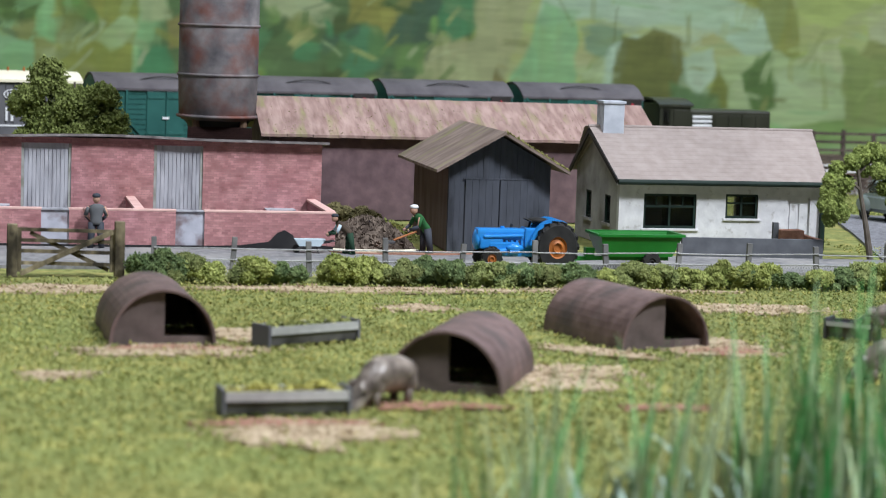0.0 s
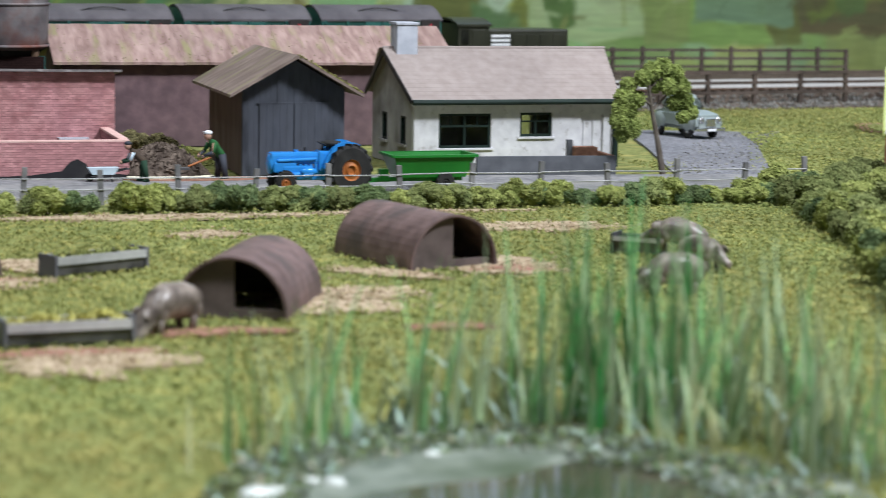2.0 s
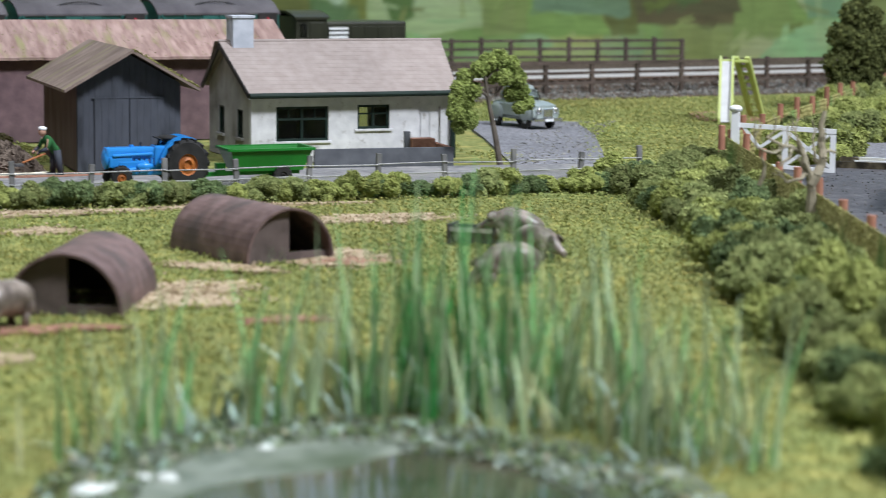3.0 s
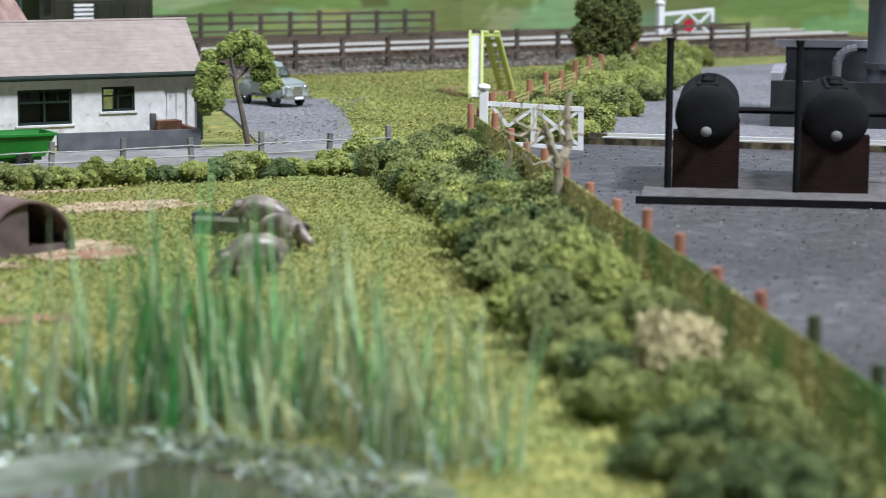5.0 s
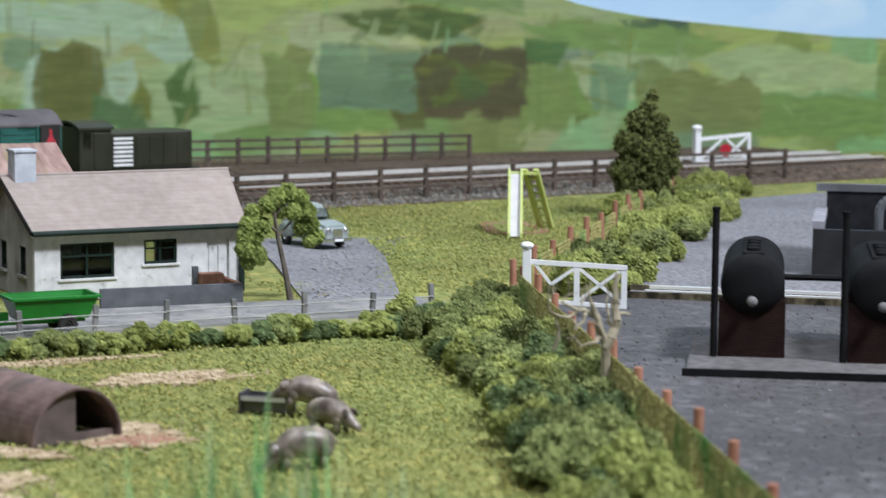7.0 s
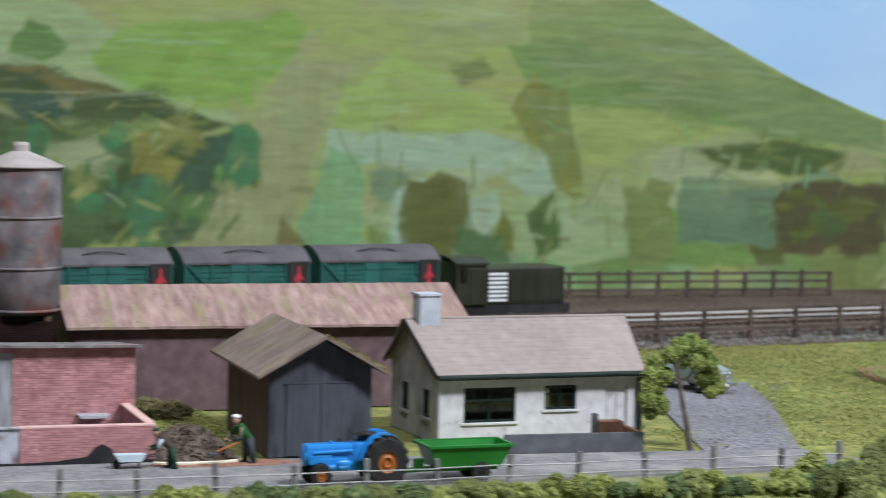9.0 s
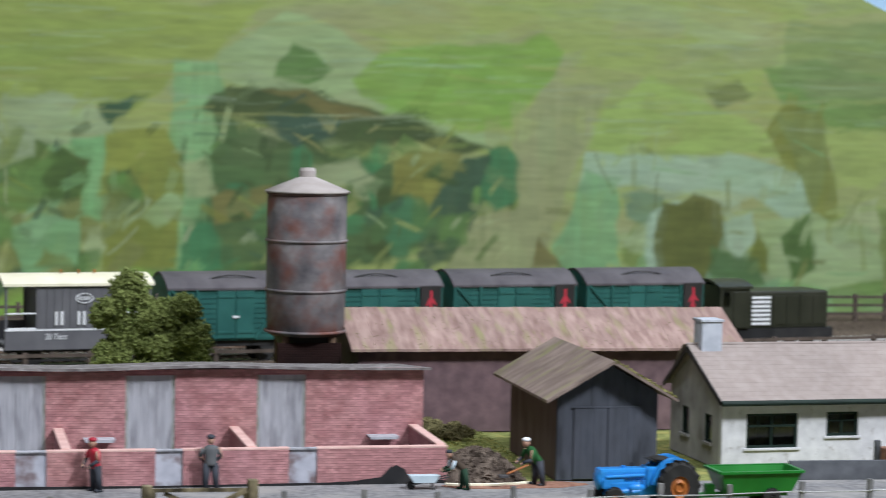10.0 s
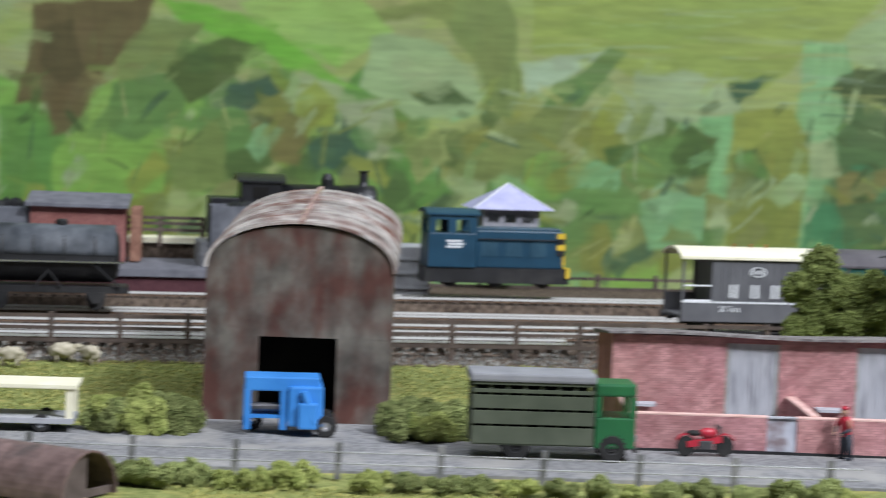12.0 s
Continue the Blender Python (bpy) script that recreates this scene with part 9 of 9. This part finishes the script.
def pond():
    cx, cy, rx, ry = -12.0, -50.6, 3.8, 5.3
    patch("pond_bank", -11.4, -49.9, 4.7, 6.6, 0, -0.045, "pond_mud", "damp grey-green muddy bank round the pond", "bank", 0.2, 60, 0.06, "structure")
    ring = 90

    def shore(k):
        """Edge of the open water, square-shouldered towards the reeds."""
        a = math.tau * k / ring
        c, d = math.cos(a), math.sin(a)
        x, y = (2.95 if c > 0 else 4.0) * math.copysign(abs(c) ** 0.8, c), 4.7 * math.copysign(abs(d) ** 0.8, d)
        return -11.6 + x + 0.08 * noise.noise(Vector((3 * c, 3 * d, 2.0))), max(-57.5, -52.3 + y + 0.9 * max(0.0, x))

    def bank_edge(k):
        a = math.tau * k / ring - 0.12
        w = 1.03 + 0.09 * noise.noise(Vector((2.4 * math.cos(a), 2.4 * math.sin(a), 4.0)))
        return cx + rx * w * math.cos(a), cy + ry * w * math.sin(a)
    tagged(part("pond", prism([shore(k) for k in range(ring)], -0.03, 0.02, "Z"), "water"), "glossy dark resin pond water", "water", kind="structure")
    bm = bmesh.new()
    rings = []
    for q, z in ((-0.04, 0.0), (0.06, 0.035), (0.25, 0.06), (0.5, 0.08), (0.75, 0.09), (1.0, 0.06), (1.1, 0.0)):
        loop = []
        for k in range(ring):
            (x0, y0), (x1, y1) = shore(k), bank_edge(k)
            x, y = x0 + (x1 - x0) * q, y0 + (y1 - y0) * q
            loop.append(bm.verts.new((x, y, z * (1 + 0.9 * noise.noise(Vector((x * 1.9, y * 1.9, 7.0)))))))
        rings.append(loop)
    for p, q in zip(rings, rings[1:]):
        for k in range(ring):
            bm.faces.new((p[k], p[(k + 1) % ring], q[(k + 1) % ring], q[k]))
    tagged(part("pond_lip", bm, "pond_lip", smooth=True), "pale grey-green hardened margin round the pond water", "bank", kind="structure")
    rng = np.random.default_rng(91)
    n = 5200
    a = rng.uniform(-0.3, math.pi + 0.2, n)
    r = rng.uniform(0.9, 1.3, n)
    c = np.stack([cx + rx * r * np.cos(a), cy + ry * r * np.sin(a), rng.uniform(0, 0.16, n)], 1)
    for part_, mt, lab in ((c[:2500], "pond_mud", "damp grey-green scatter on the pond bank"), (c[2500:4300], "foliage_dark", "dark green moss on the pond bank"), (c[4300:5000], "reed_pale", "pale teal flecks on the pond bank"), (c[5000:], "fleece", "pale dry flecks on the pond bank")):
        s = solid("pond_margin", crumbs(part_, rng.uniform(0.025, 0.085, len(part_)), rng, flat=0.7), mt)
        tagged(s, lab, "scatter", kind="stuff")
    # small domes added where bright glints sit on the pond edge
    for k, (x, y, r) in enumerate(((-15.71, -48.05, 0.3), (-15.4, -47.95, 0.2), (-14.71, -47.4, 0.17), (-14.4, -47.55, 0.2), (-12.38, -45.94, 0.15), (-12.08, -45.57, 0.12))):
        tagged(part("glint_bead", lump((0, 0, 0.03), (r, 0.8 * r, 0.42 * r), sub=3), "clear_resin", smooth=True, m=at(x, y, 0.05, 40 * k)), "glossy resin puddle at the pond edge, coloured pale as a glint", "bead", "resin beads")


pond()


def blade_mesh(seed, hue):
    """One upright tapered reed blade of unit height, curved a little."""
    rng = random.Random(seed)
    lx, ly, w, a = rng.gauss(0, 0.42), rng.gauss(0, 0.3), rng.uniform(0.025, 0.075), rng.uniform(0, math.pi)
    dx, dy = w * math.cos(a), w * math.sin(a)
    bm = bmesh.new()
    rows = []
    for k in range(5):
        q = k / 4
        ww = 1 - 0.88 * q ** 1.5
        ox, oy = lx * q * q, ly * q * q
        rows.append([bm.verts.new((ox - dx * ww, oy - dy * ww, q)), bm.verts.new((ox + dy * ww * 0.4, oy - dx * ww * 0.4, q)), bm.verts.new((ox + dx * ww, oy + dy * ww, q))])
    for p, q in zip(rows, rows[1:]):
        for i in range(3):
            bm.faces.new((p[i], p[(i + 1) % 3], q[(i + 1) % 3], q[i]))
    bm.faces.new(rows[-1])
    bmesh.ops.scale(bm, vec=(U, U, U), verts=bm.verts)
    me = bpy.data.meshes.new("blade")
    bm.to_mesh(me)
    bm.free()
    me.materials.append(M[hue])
    return me


BLADES = {h: [blade_mesh(500 + 10 * i + k, h) for k in range(6)] for i, h in enumerate(("reed_green", "reed_dry", "reed_grey", "reed_bright", "reed_pale"))}


def reed_stand(x, y, seed, count, spread, label, tall, mix):
    """A stand of upright reed blades."""
    rng = random.Random(seed)
    t = thing("reeds", x, y, 0, 0, label, "reeds", "pond reeds")
    tufts = [(rng.gauss(0, spread * 1.15), rng.gauss(0, spread * 1.1)) for _ in range(11)]
    for _ in range(int(1.5 * count)):
        hue = rng.choice(mix)
        o = new("blade", rng.choice(BLADES[hue]))
        o.parent = t
        h = tall * rng.choice((rng.uniform(0.25, 0.7), rng.uniform(0.6, 1.0), rng.uniform(0.8, 1.1))) * {"reed_dry": 0.62, "reed_pale": 0.34}.get(hue, 1.0)
        cx, cy = rng.choice(tufts)
        o.matrix_basis = at(cx + rng.gauss(0, spread * 0.4), cy + rng.gauss(0, spread * 0.5), 0, rng.uniform(0, 360)) @ Matrix.Rotation(rng.gauss(0, 0.07), 4, "Y") @ Matrix.Diagonal((1.0, 1.0, h, 1))


WISPY = ("reed_grey", "reed_grey", "reed_green", "reed_dry", "reed_pale", "reed_pale")
FULL = ("reed_green", "reed_grey", "reed_green", "reed_bright", "reed_green", "reed_grey", "reed_dry", "reed_pale", "reed_pale", "reed_pale")
MIXED = ("reed_grey", "reed_green", "reed_grey", "reed_grey", "reed_dry", "reed_dry", "reed_pale", "reed_pale")
REEDS = ((-15.0, -45.6, 16, 2.4, WISPY), (-13.8, -44.6, 20, 2.7, WISPY), (-12.4, -44.0, 24, 2.9, WISPY), (-11.1, -43.6, 28, 3.0, WISPY), (-10.0, -43.4, 36, 3.4, MIXED), (-9.0, -43.3, 48, 3.9, FULL),
         (-8.1, -43.6, 50, 4.0, FULL), (-7.3, -44.3, 46, 3.8, FULL), (-6.7, -45.2, 48, 3.6, MIXED), (-6.2, -46.3, 48, 3.4, MIXED), (-5.8, -47.5, 48, 3.0, MIXED), (-5.5, -48.8, 36, 2.7, MIXED), (-8.6, -44.6, 30, 2.6, FULL), (-7.3, -46.0, 30, 2.5, MIXED))
for k, (x, y, n, tall, mix) in enumerate(REEDS):
    reed_stand(x, y, 300 + k, n, 0.46, "sparse thin reeds at the pond margin" if mix is WISPY else "tall green reeds standing at the pond margin", tall, mix)


# ---- brickwork of the piggery, brick by brick, last ----
BW, BH, GAP = 0.205, 0.088, 0.009


def brick_rows(x0, x1, z0, z1):
    """Running bond over one stretch of wall: (left, right, bottom, top) of each brick."""
    out = []
    row = 0
    z = z0
    while z < z1 - 0.03:
        x = x0 - (BW / 2 if row % 2 else 0.0)
        while x < x1 - 0.02:
            a, c = max(x, x0), min(x + BW - GAP, x1)
            if c - a > 0.03:
                out.append((a, c, z, min(z + BH - GAP, z1)))
            x += BW
        z += BH
        row += 1
    return out


def brickwork(wall, rows, y, rng, single_from=1e9):
    """Bricks standing a little proud of the mortar; those past single_from one by one, the rest joined."""
    co, fa = [], []
    shared = {}
    for a, c, lo, hi in rows:
        d = 0.010 + rng.uniform(0.0, 0.010)
        if a >= single_from:
            key = (round(c - a, 3), round(hi - lo, 3), int(d * 400))
            if key not in shared:
                me = bpy.data.meshes.new("brick")
                w, hh = (c - a) * U, (hi - lo) * U
                me.from_pydata([(0, 0, 0), (w, 0, 0), (w, 0, hh), (0, 0, hh), (0, -d * U, 0), (w, -d * U, 0), (w, -d * U, hh), (0, -d * U, hh)], [], [(4, 5, 6, 7), (0, 4, 7, 3), (5, 1, 2, 6), (7, 6, 2, 3), (0, 1, 5, 4), (0, 3, 2, 1)])
                me.materials.append(M["brick_piece"])
                shared[key] = me
            o = new("brick", shared[key])
            o.parent = wall
            o.matrix_basis = at(a, y, lo)
        else:
            n = len(co)
            co += [(px * U, py * U, pz * U) for px, py, pz in ((a, y, lo), (c, y, lo), (c, y, hi), (a, y, hi), (a, y - d, lo), (c, y - d, lo), (c, y - d, hi), (a, y - d, hi))]
            fa += [tuple(n + i for i in f) for f in ((4, 5, 6, 7), (0, 4, 7, 3), (5, 1, 2, 6), (7, 6, 2, 3), (0, 1, 5, 4), (0, 3, 2, 1))]
    if co:
        me = bpy.data.meshes.new("brickwork")
        me.from_pydata(co, [], fa)
        me.materials.append(M["brick_course"])
        ob = new("brickwork", me)
        ob.parent = wall
        ob["kind"] = "stuff"


def lay_bricks():
    rng = random.Random(64)
    walls = [o for o in bpy.data.objects if o.name.split(".")[0] in ("front_wall", "pen_wall") and o.parent and o.parent.name.startswith("brick_piggery")]
    for o in walls:
        xs = [v.co.x / U for v in o.data.vertices]
        zs = [v.co.z / U for v in o.data.vertices]
        y = min(v.co.y for v in o.data.vertices) / U
        pen = o.name.startswith("pen_wall")
        brickwork(o, brick_rows(min(xs), max(xs), 0.01 if pen else 0.5, max(zs) - 0.005), y, rng, -14.9 if pen else 1e9)


lay_bricks()
